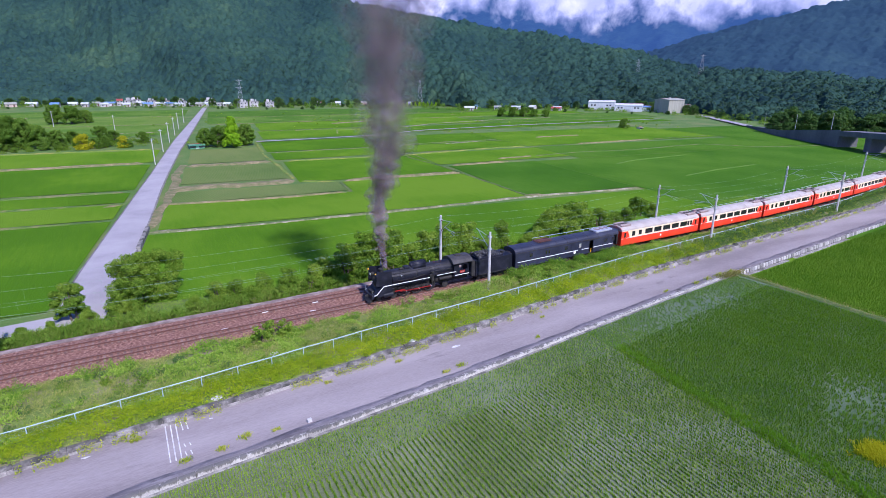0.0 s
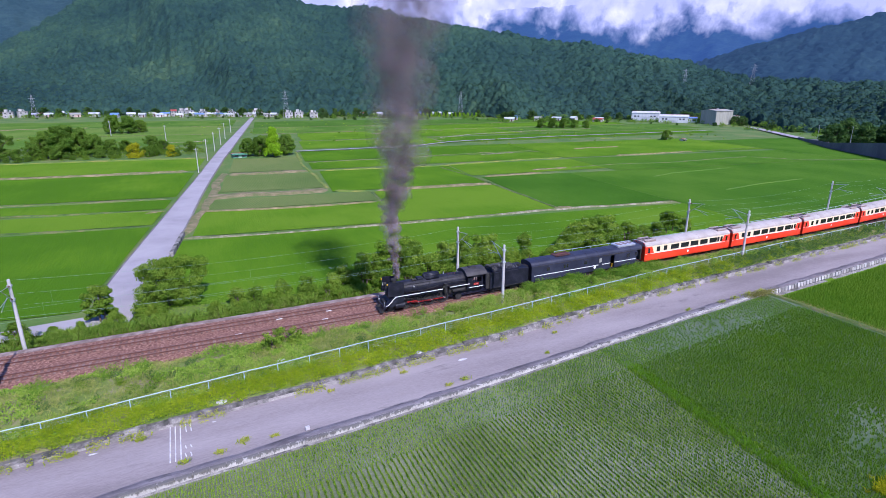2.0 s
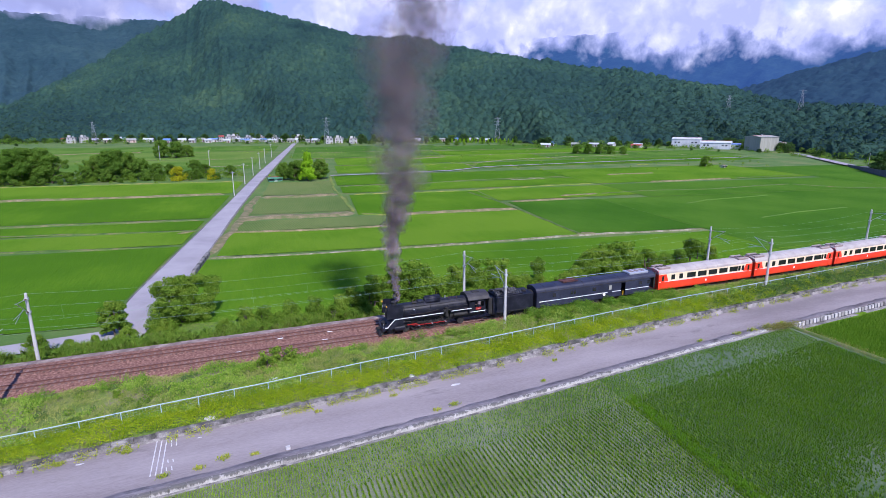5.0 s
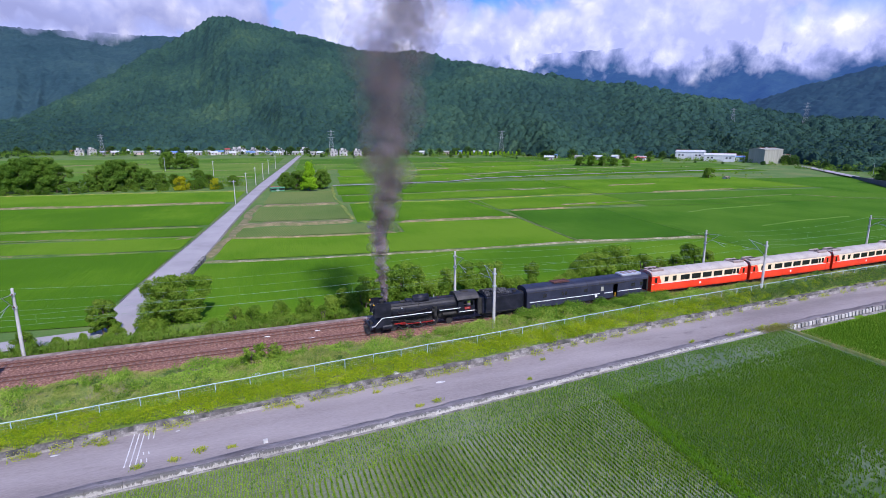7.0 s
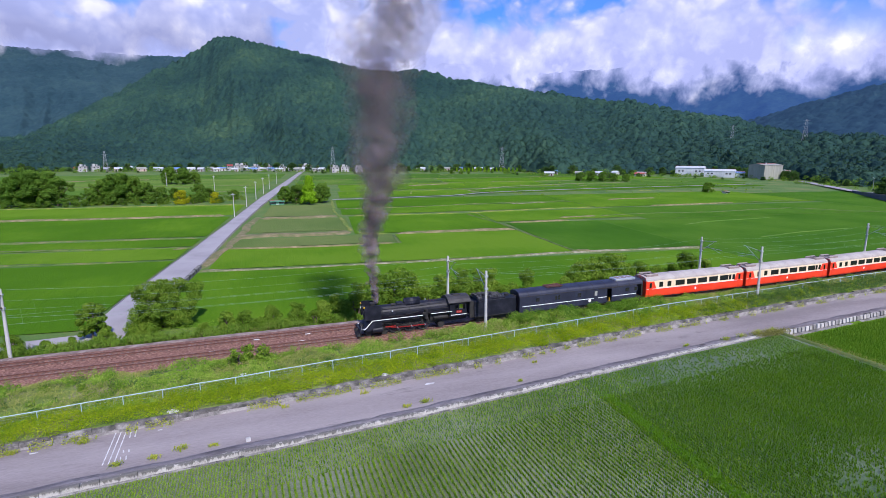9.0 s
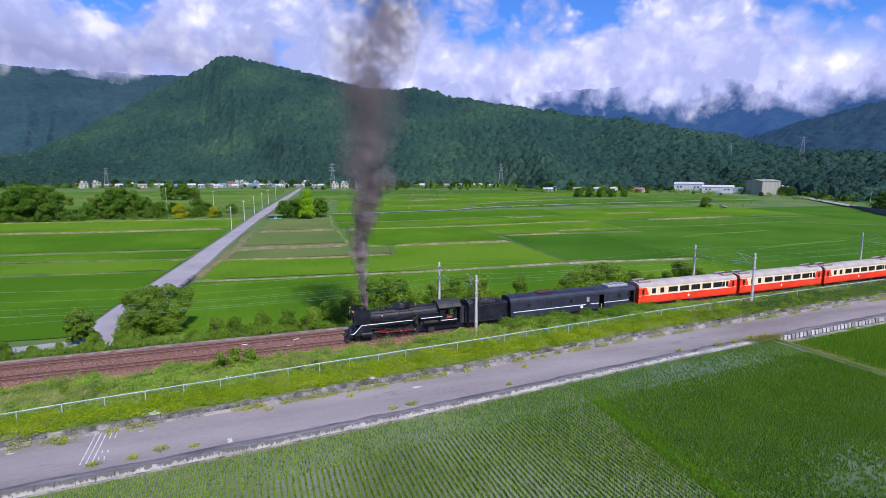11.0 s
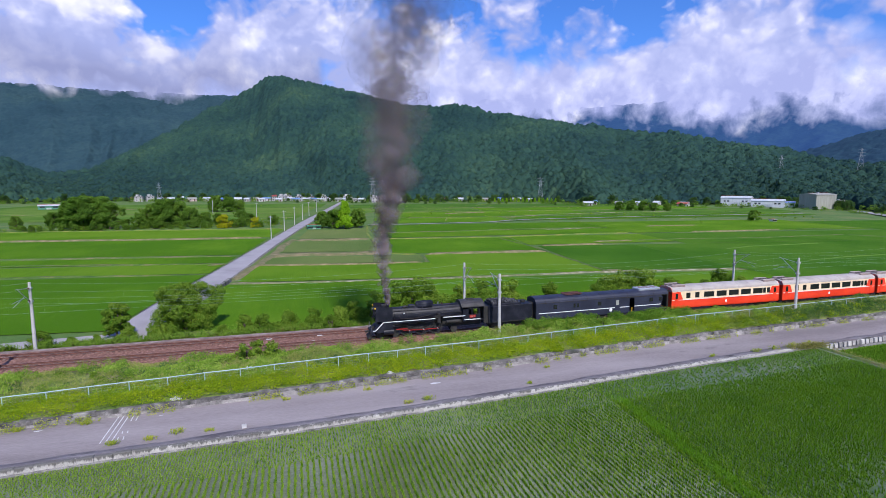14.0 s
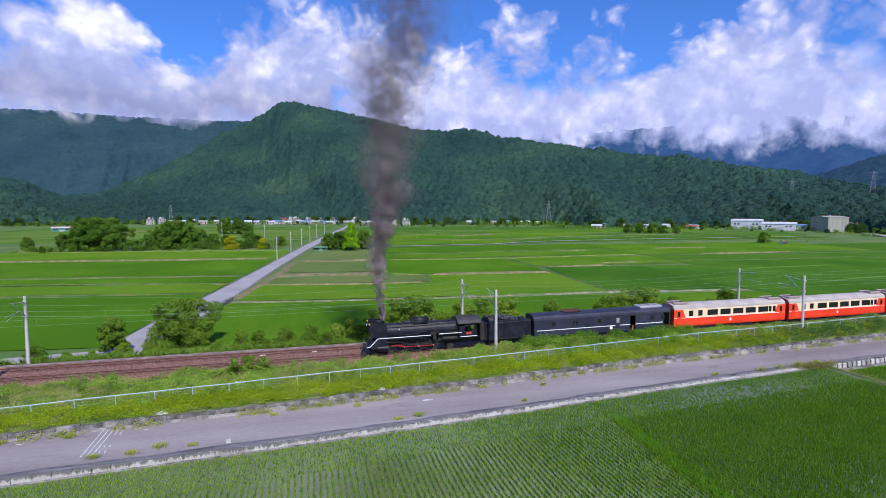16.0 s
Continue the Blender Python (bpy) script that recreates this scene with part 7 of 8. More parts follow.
def baggage_van(x, y, length=20.6):
    th = thing("baggage_van", "dark blue-black baggage van with white stripe and open side door", "railway van", (x, y, 0))
    L = length
    v = M["van"]
    # side walls in panels that leave the doorway open
    for s in (-1, 1):
        y0, y1 = s * 1.40 - 0.03, s * 1.40 + 0.03
        body = part("side_wall", box(0.1, 14.3, y0, y1, 0.86, 3.05), v, th)
        part("side_wall", box(15.1, L - 1.1, y0, y1, 0.86, 3.05), v, th)
        part("side_wall", box(14.3, 15.1, y0, y1, 2.85, 3.05), v, th)
        part("stripe", box(0.5, 14.3, s * 1.438 - 0.006, s * 1.438 + 0.006, 1.64, 1.74), M["white"], body, "white waist stripe")
        part("stripe", box(15.1, L - 1.2, s * 1.438 - 0.006, s * 1.438 + 0.006, 1.64, 1.74), M["white"], body, "white waist stripe")
        for wx, ww in ((2.6, 0.55), (5.6, 0.3), (6.1, 0.3), (9.3, 0.55), (17.5, 0.6), (19.1, 0.5)):
            w1 = part("window_frame", box(wx - 0.06, wx + ww + 0.06, s * 1.435 - 0.012, s * 1.435 + 0.012, 2.12, 2.78), v, body)
            part("pane", box(wx, wx + ww, s * 1.45 - 0.006, s * 1.45 + 0.006, 2.18, 2.72), M["glass"], w1)
        part("side_door", box(12.0, 12.75, s * 1.435 - 0.015, s * 1.435 + 0.015, 0.95, 2.85), v, th)
        part("door_pane", box(12.15, 12.6, s * 1.455 - 0.006, s * 1.455 + 0.006, 2.05, 2.7), M["tin_grey"], body, "grey door pane")
        bm = bmesh.new()
        bm.faces.new([bm.verts.new((11.35 + 0.24 * math.cos(t), s * 1.446, 1.42 + 0.24 * math.sin(t))) for t in np.linspace(0, 6.283, 17)[:-1]])
        part("round_mark", bm, M["white"], body, "plain round white mark")
        part("door_rail", box(12.9, 17.0, s * 1.46 - 0.02, s * 1.46 + 0.02, 2.95, 3.0), M["under"], body)
        part("grab_rail", tube((14.75, s * 1.36, 0.95), (14.75, s * 1.36, 1.55), 0.06, seg=6), M["lamp_glass"], th, "yellow grab rail in the open doorway")
    for ex in (0.06, L - 1.1):
        part("end_wall", box(ex, ex + 0.06, -1.38, 1.38, 0.86, 3.3), v, th)
    part("roof", prism(ROOF, 0.02, L - 0.02), v, th)
    part("floor", box(0.1, L - 0.1, -1.36, 1.36, 0.80, 0.92), M["under"], th)
    part("end_step", box(L - 1.05, L, -1.36, 1.36, 0.86, 0.98), M["under"], th)
    for i in range(9):
        part("roof_seam", prism([(a * 1.004, b + 0.012) for a, b in ROOF], 1.4 + 2.1 * i, 1.45 + 2.1 * i), M["under"], th)
    for s in (-1, 1):
        part("roof_gutter", box(0.1, L - 0.1, s * 1.43 - 0.025, s * 1.43 + 0.025, 3.03, 3.08), M["under"], th)
        for rx_ in (3.9, 7.8, 10.6, 13.6, 16.6):
            part("panel_rib", box(rx_, rx_ + 0.05, s * 1.436 - 0.008, s * 1.436 + 0.008, 0.9, 3.03), v, th)
    pan = part("pantograph_frame", box(4.7, 7.3, -0.7, 0.7, 3.8, 3.86, 0.02), M["rust"], th, "folded rusty roof frame")
    for s in (-1, 1):
        part("frame_rod", tube((4.7, s * 0.6, 3.9), (7.3, s * 0.3, 4.0), 0.04, seg=6), M["rust"], pan)
        part("frame_rod", tube((4.8, s * 0.3, 3.95), (7.2, s * 0.65, 3.92), 0.04, seg=6), M["rust"], pan)
        part("support", box(5.0, 5.2, s * 0.55 - 0.08, s * 0.55 + 0.08, 3.6, 3.82), M["under"], pan)
        part("support", box(6.8, 7.0, s * 0.55 - 0.08, s * 0.55 + 0.08, 3.6, 3.82), M["under"], pan)
    ac = part("roof_unit", box(16.2, L - 0.9, -0.85, 0.85, 3.62, 3.98, 0.1), M["alu"], th, "pale aluminium roof unit")
    for i in range(3):
        part("grille", box(16.6 + i * 1.0, 17.3 + i * 1.0, -0.55, 0.55, 3.982, 4.0), M["aircon"], ac)
    part("gangway", box(-0.35, 0.05, -0.5, 0.5, 1.0, 3.1, 0.05), M["under"], th)
    bogies(th, L, M["under"])
    return th


def coach(x, y, length=19.45):
    th = thing("passenger_coach", "red and cream passenger coach with a row of dark windows", "railway coach", (x, y, 0), group="train coaches")
    L = length
    part("lower_body", prism([(-1.36, 0.72), (-1.43, 0.95), (-1.43, 1.90), (1.43, 1.90), (1.43, 0.95), (1.36, 0.72)], 0.15, L - 0.15), M["red"], th, "bright red lower body")
    part("upper_body", prism([(-1.43, 1.90), (-1.42, 3.10), (1.42, 3.10), (1.43, 1.90)], 0.15, L - 0.15), M["cream"], th, "cream upper body")
    part("roof", prism([(a, b + 0.09) for a, b in ROOF], 0.1, L - 0.1), M["roof"], th, "dusty pinkish-grey roof")
    for s in (-1, 1):
        part("waist_line", box(0.2, L - 0.2, s * 1.433 - 0.006, s * 1.433 + 0.006, 1.88, 1.96), M["white"], th, "thin white waist line")
        # red ends that slope into the cream
        for m0, m1 in ((0.18, 1), (L - 0.18, -1)):
            e = part("end_panel", slab_xz([(m0, 1.96), (m0 + m1 * 1.85, 1.96), (m0 + m1 * 1.35, 3.10), (m0, 3.10)], s * 1.434 - 0.008, s * 1.434 + 0.008), M["red"], th, "red sloping end panel")
            d0, d1 = sorted((m0 + m1 * 0.45, m0 + m1 * 1.05))
            dr = part("door", box(d0, d1, s * 1.446 - 0.01, s * 1.446 + 0.01, 0.95, 3.0), M["red"], th)
            part("door_pane", box(d0 + 0.1, d1 - 0.1, s * 1.46 - 0.006, s * 1.46 + 0.006, 2.1, 2.88), M["glass"], dr)
        for wx, ww in [(2.6, 0.62), (4.15, 0.62)] + [(5.7 + i * 2.2, 1.65) for i in range(5)] + [(16.35, 0.42), (17.1, 0.42)]:
            fr = part("window_frame", box(wx - 0.05, wx + ww + 0.05, s * 1.43 - 0.014, s * 1.43 + 0.014, 2.14, 2.93), M["under"], th)
            part("pane", box(wx, wx + ww, s * 1.447 - 0.006, s * 1.447 + 0.006, 2.18, 2.89), M["glass"], fr)
        bm = bmesh.new()
        bm.faces.new([bm.verts.new((9.6 + 0.19 * math.cos(t), s * 1.442, 1.36 + 0.22 * math.sin(t))) for t in np.linspace(0, 6.283, 15)[:-1]])
        part("round_mark", bm, M["white"], th, "plain round white mark")
        part("roof_gutter", box(0.2, L - 0.2, s * 1.43 - 0.02, s * 1.43 + 0.02, 3.10, 3.15), M["cream"], th)
    for i in range(7):
        part("roof_seam", prism([(a * 1.003, b + 0.10) for a, b in ROOF], 3.4 + 2.1 * i, 3.44 + 2.1 * i), M["aircon"], th)
    for s in (-1, 1):
        for m0 in (0.72, L - 1.28):
            part("door_step", box(m0, m0 + 0.56, s * 1.40 - 0.1, s * 1.40 + 0.1, 0.5, 0.56), M["under"], th)
    for a, b in ((0.5, 2.7), (L - 2.7, L - 0.5)):
        ac = part("air_conditioner", box(a, b, -0.95, 0.95, 3.68, 4.0, 0.06), M["aircon"], th, "brownish roof air conditioner")
        for i in range(3):
            part("fan_grille", tube((a + 0.4 + 0.7 * i, 0.0, 3.98), (a + 0.4 + 0.7 * i, 0.0, 4.05), 0.27, 0.27, 14), M["under"], ac)
        for s in (-1, 1):
            part("unit_edge", box(a, b, s * 0.8 - 0.05, s * 0.8 + 0.05, 4.0, 4.07), M["roof"], ac)
    for a, b in ((-0.18, 0.15), (L - 0.15, L + 0.18)):
        part("gangway", box(a, b, -0.75, 0.75, 0.9, 3.35, 0.05), M["under"], th)
    for ex in (0.1, L - 0.16):
        part("end_rim", prism([(-1.45, 0.8), (-1.45, 3.14), (-1.2, 3.66), (0, 3.89), (1.2, 3.66), (1.45, 3.14), (1.45, 0.8)], ex, ex + 0.06), M["red"], th)
    bogies(th, L, M["under"])
    return th


for ob, x in ((locomotive(22.2, TRACK_NEAR), 22.2), (tender(37.85, TRACK_NEAR), 37.85), (baggage_van(44.5, TRACK_NEAR), 44.5)):
    ob.matrix_basis = pose(x, TRACK_NEAR, float(grade(x)), 0, -0.5, 0)
c0 = coach(65.6, TRACK_NEAR)
c0.matrix_basis = pose(65.6, TRACK_NEAR, 0.50)
for i in range(1, 8):
    x0, s0 = 65.6 + 19.9 * i, 65.6 + 19.9 * i
    x0 = s0 - 0.5 * max(0.0, s0 - 80) ** 3 * (2 / 1650) ** 2 / 3
    copy_thing(c0, pose(x0, TRACK_NEAR + float(bend(x0)), 0.50, 0, 0, math.degrees(math.atan(2 * max(0.0, x0 + 9.7 - 80) / 1650))))

# ---- smoke ----
def smoke_material():
    m = bpy.data.materials.new("coal_smoke")
    m.use_nodes = True
    k = Nodes(m.node_tree)
    co = k.n("ShaderNodeTexCoord").outputs["Object"]
    a = k.noise(co, 0.55, 5, 0.6, 0.4)
    col = k.ramp(k.noise(co, 0.35, 3), [(0.35, (0.150, 0.118, 0.128)), (0.65, (0.28, 0.228, 0.248))])
    d = k.n("ShaderNodeBsdfDiffuse", Color=col)
    t = k.n("ShaderNodeBsdfTransparent")
    s3 = k.n("ShaderNodeSeparateXYZ")
    k.put(s3.inputs[0], co)
    thick = k.ramp(k.math("DIVIDE", s3.outputs[2], 50.0), [(0.08, (0.85,) * 3), (0.2, (0.42,) * 3), (0.45, (0.17,) * 3), (0.7, (0.10,) * 3), (0.9, (0.055,) * 3)])
    mx = k.n("ShaderNodeMixShader", Fac=k.math("MULTIPLY", thick, k.ramp(a, [(0.34, (0.06,) * 3), (0.68, (0.62,) * 3)])))
    k.put(mx.inputs[1], t.outputs[0])
    k.put(mx.inputs[2], d.outputs[0])
    o = k.n("ShaderNodeOutputMaterial")
    k.put(o.inputs[0], mx.outputs[0])
    return m


scene.cycles.transparent_max_bounces = 140
rs = np.random.RandomState(5)
bm = bmesh.new()
for i in range(360):
    z = 4.2 + 42 * (i / 360) ** 1.2
    R = np.interp(z, [4.2, 8, 12, 20, 28, 36, 46], [0.36, 0.68, 1.1, 2.2, 3.2, 4.2, 5.2])
    cx = np.interp(z, [4.2, 8, 12, 18, 26, 34, 46], [24.45, 24.3, 24.9, 25.4, 25.7, 26.4, 28.0]) + 0.5 * math.sin(z * 0.35)
    off = rs.normal(0, 0.42, 2) * R
    pr = R * rs.uniform(0.35, 0.75)
    m = Matrix.LocRotScale((cx + off[0], TRACK_NEAR + off[1], z + rs.uniform(-0.5, 0.5) * R * 0.6), Euler(tuple(rs.uniform(0, 6, 3))), (pr * rs.uniform(0.8, 1.2), pr * rs.uniform(0.8, 1.2), pr * rs.uniform(0.9, 1.5)))
    bmesh.ops.create_icosphere(bm, subdivisions=2, radius=1.0, matrix=m)
for v in bm.verts:
    v.co += noise.noise_vector(v.co * 1.1) * 0.6 * min(1.0, (v.co.z - 3.5) / 8)
tagged(part("smoke_plume", bm, smoke_material(), smooth=True), "tall column of dark brown coal smoke above the chimney", "smoke", kind="stuff")

# ---- houses, sheds, masts ----
def house(x, y, w_, d_, h, turn, wall, roof, label, flat=False, storeys=1, z=None):
    th = thing("house", label, "house", (x, y, float(land(y)) - 0.3 if z is None else z), turn)
    body = part("wall", box(-w_ / 2, w_ / 2, -d_ / 2, d_ / 2, -0.5, h), M[wall], th)
    if flat:
        rf = part("roof", box(-w_ / 2 - 0.3, w_ / 2 + 0.3, -d_ / 2 - 0.3, d_ / 2 + 0.3, h, h + 0.35), M[roof], th)
        part("water_tank", tube((w_ * 0.2, 0, h + 0.35), (w_ * 0.2, 0, h + 1.9), 0.7, 0.7, 12), M["alu"], rf)
        part("roof_room", box(-w_ * 0.35, -w_ * 0.05, -d_ * 0.3, d_ * 0.3, h + 0.35, h + 2.4), M[wall], rf)
    else:
        part("roof", prism([(-d_ / 2 - 0.5, h - 0.05), (0, h + d_ * 0.2), (d_ / 2 + 0.5, h - 0.05), (d_ / 2 + 0.5, h - 0.2), (0, h + d_ * 0.2 - 0.2), (-d_ / 2 - 0.5, h - 0.2)], -w_ / 2 - 0.4, w_ / 2 + 0.4), M[roof], th)
        for s in (-1, 1):
            bm = bmesh.new()
            bm.faces.new([bm.verts.new(p) for p in ((s * (w_ / 2 - 0.01), -d_ / 2, h - 0.02), (s * (w_ / 2 - 0.01), d_ / 2, h - 0.02), (s * (w_ / 2 - 0.01), 0, h + d_ * 0.2 - 0.2))])
            part("gable", bm, M[wall], body)
    n = max(2, int(w_ / 3.2))
    for st in range(storeys):
        z0 = 0.9 + st * (h / storeys)
        for i in range(n):
            wx = -w_ / 2 + w_ * (i + 0.5) / n
            if st == 0 and i == n // 2:
                part("door", box(wx - 0.55, wx + 0.55, -d_ / 2 - 0.04, -d_ / 2 + 0.02, 0, 2.1), M["rust"], th)
                continue
            wn = part("window", box(wx - 0.75, wx + 0.75, -d_ / 2 - 0.05, -d_ / 2 + 0.02, z0, z0 + 1.3), M["alu"], th)
            part("pane", box(wx - 0.65, wx + 0.65, -d_ / 2 - 0.065, -d_ / 2 - 0.045, z0 + 0.1, z0 + 1.2), M["window"], wn)
    return th


rng = random.Random(17)
ROW = [(-162, 667, 1, "red"), (-150, 655, 2, "flat"), (-140, 645, 2, "flat"), (-131, 650, 1, "white"), (-126, 668, 1, "red"), (-114, 680, 1, "white"), (-96, 650, 1, "grey"), (-60, 624, 1, "blue"), (-47, 630, 1, "white"), (-28, 631, 1, "grey"), (-16, 629, 1, "blue"),
       (-8, 627, 2, "red"), (1, 624, 2, "flat"), (10, 621, 1, "white"), (19, 611, 2, "flat"), (27, 600, 1, "white"), (36, 597, 1, "blue"), (45, 594, 2, "flat"), (54, 592, 1, "white"), (64, 589, 1, "white"), (78, 585, 1, "grey"), (94, 550, 2, "flat"), (105, 547, 2, "flat"), (117, 543, 2, "flat"),
       (167, 561, 1, "white"), (176, 560, 1, "red"), (215, 548, 1, "grey"), (250, 536, 1, "white"), (258, 521, 1, "white"), (270, 434, 1, "white"), (300, 424, 1, "grey"), (333, 417, 1, "white"), (341, 393, 1, "red"), (350, 405, 1, "white"), (-36, 622, 1, "white"), (-21, 612, 1, "white"), (-3, 607, 1, "white"), (6, 634, 2, "flat"), (15, 602, 1, "blue"), (31, 612, 2, "flat"), (41, 582, 1, "white"), (50, 604, 1, "white"), (60, 578, 1, "grey"), (71, 596, 2, "flat"), (84, 572, 1, "white"), (-119, 655, 1, "white"), (-104, 664, 1, "blue"), (-80, 640, 1, "white"), (186, 556, 1, "white"), (229, 541, 1, "blue"), (316, 412, 1, "white"), (284, 440, 1, "blue"), (545, 385, 1, "white"), (520, 370, 1, "red"), (480, 345, 1, "white")]
for x, y, st, kind_ in ROW:
    w_, d_ = rng.uniform(5.0, 9.5), rng.uniform(5, 7.5)
    y += rng.uniform(-6, 10)
    h = 2.6 * st + rng.uniform(0, 0.4)
    roof = {"red": "tin_red", "blue": "tin_blue", "white": "tin_white", "grey": "tin_grey", "flat": "concrete"}[kind_]
    wall = "plaster_pink" if rng.random() < 0.08 else "plaster"
    lab = {"red": "white village house with a red metal roof", "blue": "white village house with a blue metal roof", "white": "white village house with a pale metal roof", "grey": "white village house with a grey roof", "flat": "two-storey plastered village house with a flat roof"}[kind_]
    house(x, y, w_, d_, h, rng.uniform(-25, 15) - math.degrees(math.atan2(x, y)), wall, roof, lab, kind_ == "flat", st)
def shed(x, y, w_, d_, h, turn, wall, roof, label, rise=0.1, bare=False):
    th = thing("warehouse", label, "warehouse", (x, y, float(land(y)) - 1.0), turn)
    part("wall", box(-w_ / 2, w_ / 2, -d_ / 2, d_ / 2, -0.5, h), M[wall], th)
    part("roof", prism([(-d_ / 2 - 0.4, h - 0.05), (0, h + d_ * rise), (d_ / 2 + 0.4, h - 0.05), (d_ / 2 + 0.4, h - 0.3), (-d_ / 2 - 0.4, h - 0.3)], -w_ / 2 - 0.3, w_ / 2 + 0.3), M[roof], th)
    part("ridge_trim", box(-w_ / 2 - 0.32, w_ / 2 + 0.32, -0.2, 0.2, h + d_ * rise - 0.05, h + d_ * rise + 0.12), M["tin_red"], th, "red ridge trim")
    if bare:
        for i in range(5):
            part("wall_rib", box(w_ * (0.2 * i - 0.4) - 0.12, w_ * (0.2 * i - 0.4) + 0.12, -d_ / 2 - 0.06, -d_ / 2 + 0.02, 0, h - 0.3), M[wall], th)
        part("vent_cowl", box(-0.6, 0.6, -0.6, 0.6, h + d_ * rise, h + d_ * rise + 0.7, 0.1), M["alu"], th)
        return th
    part("roller_door", box(-w_ * 0.12, w_ * 0.12, -d_ / 2 - 0.05, -d_ / 2 + 0.02, 0, h * 0.55), M["alu"], th)
    for i in (-0.36, -0.24, 0.24, 0.36):
        wn = part("window", box(w_ * i - 0.8, w_ * i + 0.8, -d_ / 2 - 0.05, -d_ / 2 + 0.02, h * 0.55, h * 0.55 + 1.2), M["window"], th)
    return th


shed(418, 331, 17.5, 17.5, 12.4, -8, "tin_grey", "tin_grey", "large plain grey-green sheet metal warehouse", 0.06, True)
shed(432.5, 325, 10, 11, 7.2, -8, "tin_grey", "tin_grey", "small grey-green annex of the warehouse", 0.06, True)
shed(402, 362, 24, 14, 6.4, -52, "tin_white", "tin_white", "long white sheet metal workshop")
shed(398, 392, 24, 13, 8.2, -52, "tin_white", "tin_white", "white workshop with a red roof edge")
shed(412, 352, 10, 9, 5.2, -52, "tin_white", "tin_blue", "white lean-to workshop with a blue roof")
shed(-175, 490, 14, 8, 4.0, 20, "tin_green", "tin_white", "green farm shed with a pale roof")
shed(22.2, 256, 6.0, 3.6, 2.6, 8, "tin_green", "tin_green", "small hut with a green metal roof beside the farm lane")
shed(270, 233, 3.0, 2.4, 2.2, 10, "tin_white", "tin_grey", "small pale pump hut in the fields")


def pylon(x, y, z, h, label):
    th = thing("lattice_pylon", label, "pylon", (x, y, z), -math.degrees(math.atan2(x, y)), group="pylons")
    b, t = h * 0.13, h * 0.018
    bm = bmesh.new()
    lev = [0, 0.2, 0.38, 0.54, 0.68, 0.8, 0.9, 1.0]
    wd = lambda s: b + (t - b) * s ** 0.8
    for i, (s0, s1) in enumerate(zip(lev, lev[1:])):
        a, c = wd(s0), wd(s1)
        q0 = [(-a, -a), (a, -a), (a, a), (-a, a)]
        q1 = [(-c, -c), (c, -c), (c, c), (-c, c)]
        for j in range(4):
            p0, p1 = (*q0[j], h * s0), (*q1[j], h * s1)
            n0, n1 = (*q0[(j + 1) % 4], h * s0), (*q1[(j + 1) % 4], h * s1)
            tube(p0, p1, 0.13, seg=4, bm=bm)
            tube(p0, n1, 0.07, seg=3, bm=bm)
            tube(n0, p1, 0.07, seg=3, bm=bm)
            tube(p1, n1, 0.07, seg=3, bm=bm)
    part("lattice_mast", bm, M["pylon"], th)
    for s in (0.72, 0.84, 0.95):
        part("crossarm", tube((-h * 0.13, 0, h * s), (h * 0.13, 0, h * s), 0.12, seg=4), M["pylon"], th)
    return th


pylon(92, 552, 2.0, 26, "grey steel lattice pylon at the foot of the hills")
pylon(-129, 646, 3.4, 21, "grey steel lattice pylon behind the village")
pylon(268, 524, 1.6, 26, "grey steel lattice pylon at the foot of the hills")
pylon(524, 464, 27, 24, "grey steel lattice pylon on the wooded slope")
pylon(584, 424, 31, 25, "grey steel lattice pylon on the wooded slope")

# cleared grassy slope with pale stones at the foot of the hill
sl_ = np.linspace(0, 1, 16)
slope = np.array([[((592 + 26 * b) * math.sin(radians(17.0 + 4.6 * a)), (592 + 26 * b) * math.cos(radians(17.0 + 4.6 * a)), 1.5 + (11 * math.sin(0.3 + 2.4 * a) * b ** 0.8) + 0.5 * math.sin(a * 31 + b * 9)) for a in sl_] for b in sl_])
tagged(sheet("hill_slope", slope, M["ground"]), "cleared light green grassy slope below the forest", "slope", kind="structure")
for i in range(24):
    a, b = rng.randrange(1, 15), rng.randrange(1, 14)
    st = thing("grave_stone", "small pale stone marker on the grassy slope", "stone marker", tuple(slope[b][a]), rng.uniform(0, 90), group="stones on the slope")
    part("stone", box(-0.5, 0.5, -0.4, 0.4, -0.4, rng.uniform(0.4, 0.9), 0.08), M["plaster"], st)
for i in range(16):
    az_ = radians(22.4 + 0.42 * i)
    plant(lime, (566 * math.sin(az_), 566 * math.cos(az_), float(land(530)) - 0.2), 40 * i, 0.34, "bright green clipped tree in a row")

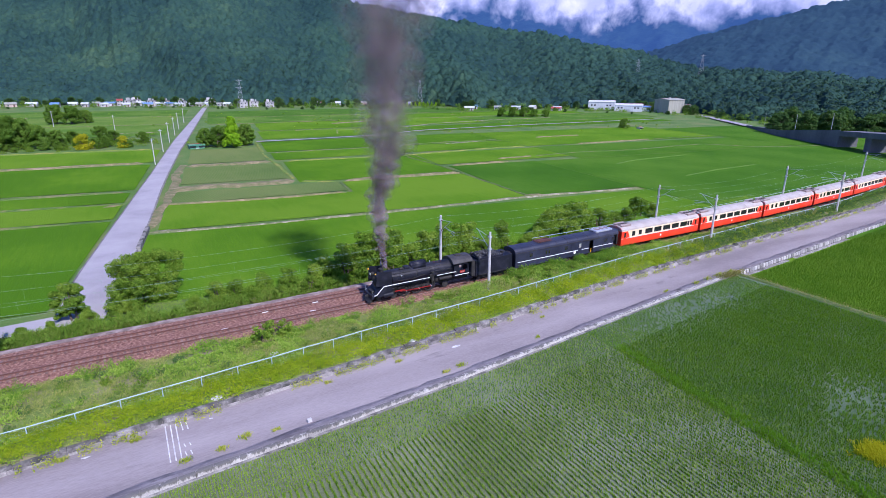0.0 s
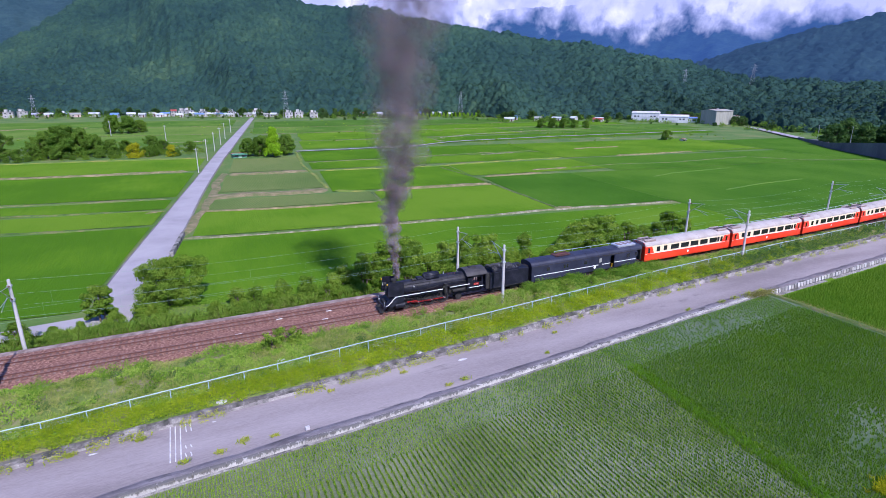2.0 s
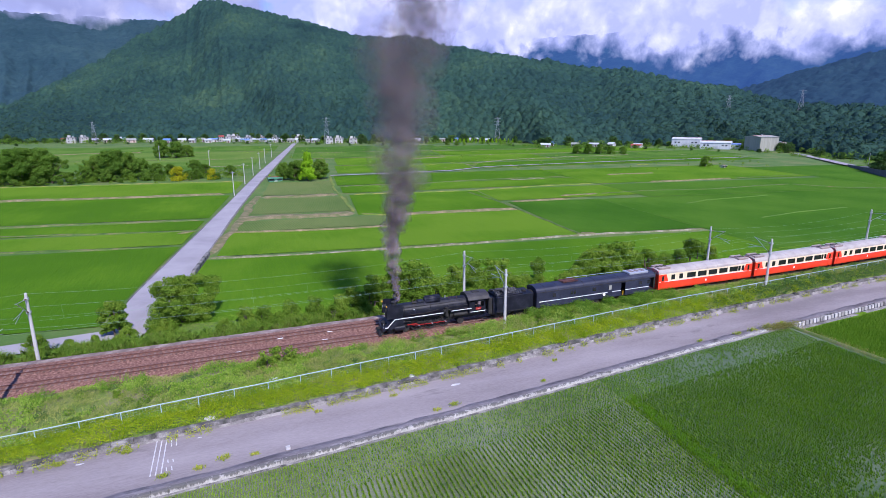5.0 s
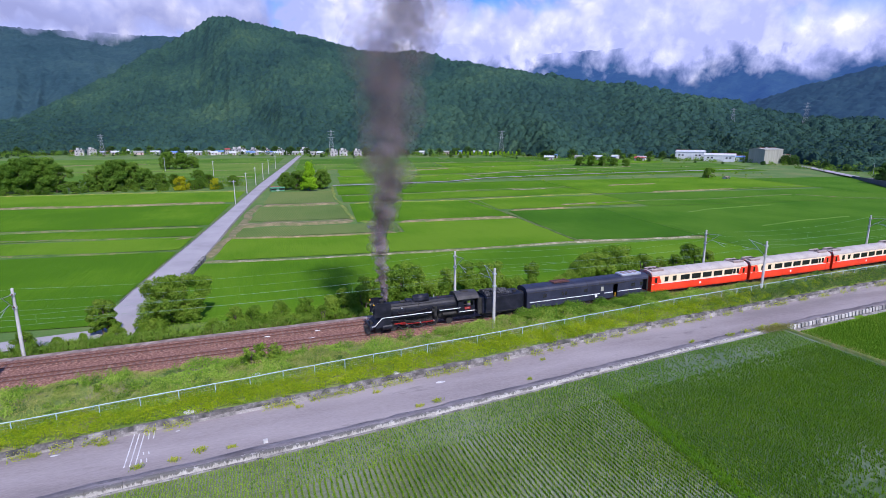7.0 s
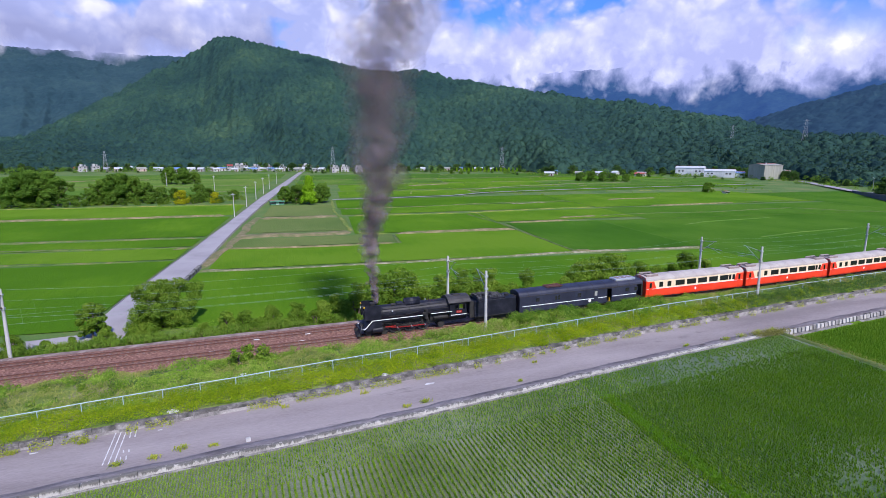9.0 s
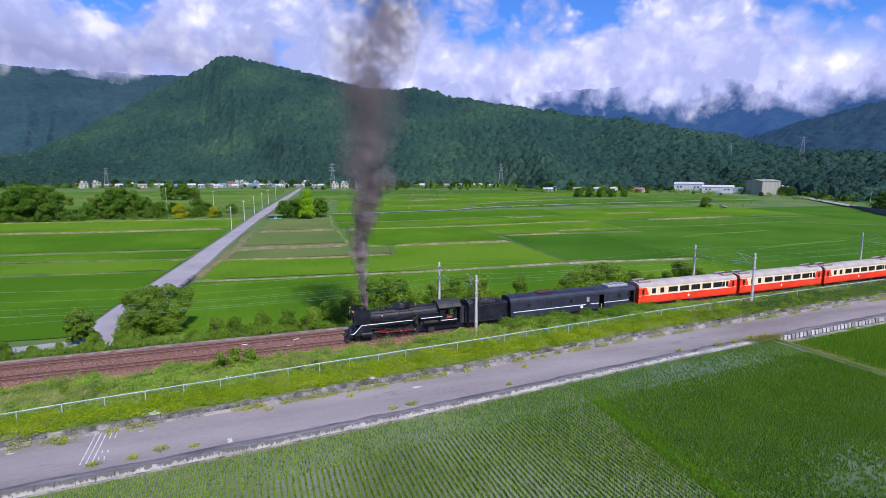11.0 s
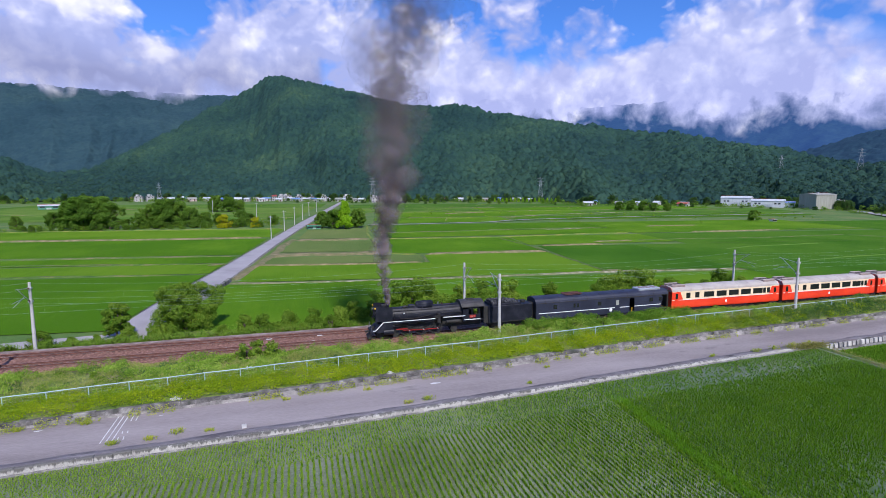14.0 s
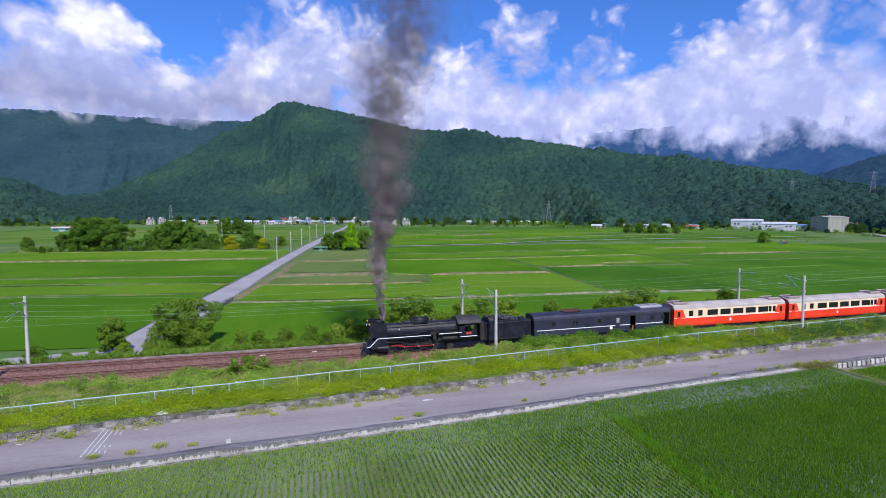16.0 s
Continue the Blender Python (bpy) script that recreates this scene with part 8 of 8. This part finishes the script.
# ---- raised road on the right ----
ramp = thing("viaduct", "grey concrete road ramp and bridge beyond the fields", "viaduct", kind="structure")
pts_r = [(346, 213, -1.2, -2.6), (310, 174, 0.1, -2.7), (293, 147, 2.8, -2.8), (282, 129, 4.6, -2.8)]
for (x0, y0, t0, b0), (x1, y1, t1, b1) in zip(pts_r, pts_r[1:]):
    d = Vector((y1 - y0, -(x1 - x0), 0)).normalized() * -9.0
    vs = [(x0, y0, b0 - 1), (x1, y1, b1 - 1), (x1, y1, t1), (x0, y0, t0)]
    vs += [(a + d.x, b + d.y, c) for a, b, c in vs]
    raw("ramp_wall", vs, [(0, 1, 2, 3), (7, 6, 5, 4), (3, 2, 6, 7), (0, 3, 7, 4), (1, 5, 6, 2), (0, 4, 5, 1)], M["viaduct"]).parent = ramp
    e = d.normalized() * 0.3
    vp = [(x0, y0, t0), (x1, y1, t1), (x1, y1, t1 + 0.8), (x0, y0, t0 + 0.8)]
    vp += [(a + e.x, b + e.y, c) for a, b, c in vp]
    raw("parapet", vp, [(0, 1, 2, 3), (7, 6, 5, 4), (3, 2, 6, 7), (0, 3, 7, 4), (1, 5, 6, 2), (0, 4, 5, 1)], M["viaduct"]).parent = ramp
part("bridge_deck", box(-45, 0, -9, 0, -1.5, 0.8), M["viaduct"], ramp).matrix_basis = pose(282, 129, 4.2, 0, 2.4, 57)
part("pier", box(-20, -16, -8, -1, -10, -1.5, 0.1), M["viaduct"], ramp).matrix_basis = pose(282, 129, 4.2, 0, 2.4, 57)
sl = thing("street_lamp", "tall grey street lamp on the raised road", "street lamp", group="street lamps")
part("pole", tube((0, 0, 0), (0, 0, 8.5), 0.12, 0.08, 8), M["galv"], sl)
part("arm", tube((0, 0, 8.4), (1.6, 0, 8.9), 0.05, seg=6), M["galv"], sl)
part("lamp_head", box(1.4, 2.1, -0.14, 0.14, 8.84, 8.98, 0.03), M["alu"], sl)
for x, y, z in ((330, 192, -0.6), (307, 162, 1.2), (293, 138, 3.2)):
    copy_thing(sl, pose(x, y, z, 0, 0, 200))
dropped(sl)
pv = np.linspace(0, 1, 40)
tagged(sheet("country_road", np.array([[(346 + 66 * a + s * 0.75, 211 + 84 * a - s * 0.6, float(land(211 + 84 * a)) + 0.9 - 0.5 * a) for a in pv] for s in (-3, 0, 3)]), M["lane"]), "pale country road leading to the workshops", "road", kind="structure")

# ---- sleepers ----
me_s = None
for tr in tracks:
    far = []
    for i in range(int(350 / 0.6)):
        x = -90 + 0.6 * i + 0.3
        inside = -36 < x < 46
        if inside:
            if me_s is None:
                ob = part("sleeper", prism([(-0.98, -0.28), (-1.0, -0.13), (1.0, -0.13), (0.98, -0.28)], -0.11, 0.11), M["sleeper"], tr)
                me_s = ob.data
            else:
                ob = new("sleeper", me_s)
                ob.parent = tr
            ob.location = (x, float(bend(x)), float(grade(x)) - 0.012 + 0.012 * math.sin(i * 12.9))
        else:
            far.append(x)
    bm = bmesh.new()
    for x in far:
        box(x - 0.11, x + 0.11, float(bend(x)) - 1.0, float(bend(x)) + 1.0, float(grade(x)) - 0.28, float(grade(x)) - 0.14, bm=bm)
    tagged(part("sleepers", bm, M["sleeper"], tr), kind="stuff")
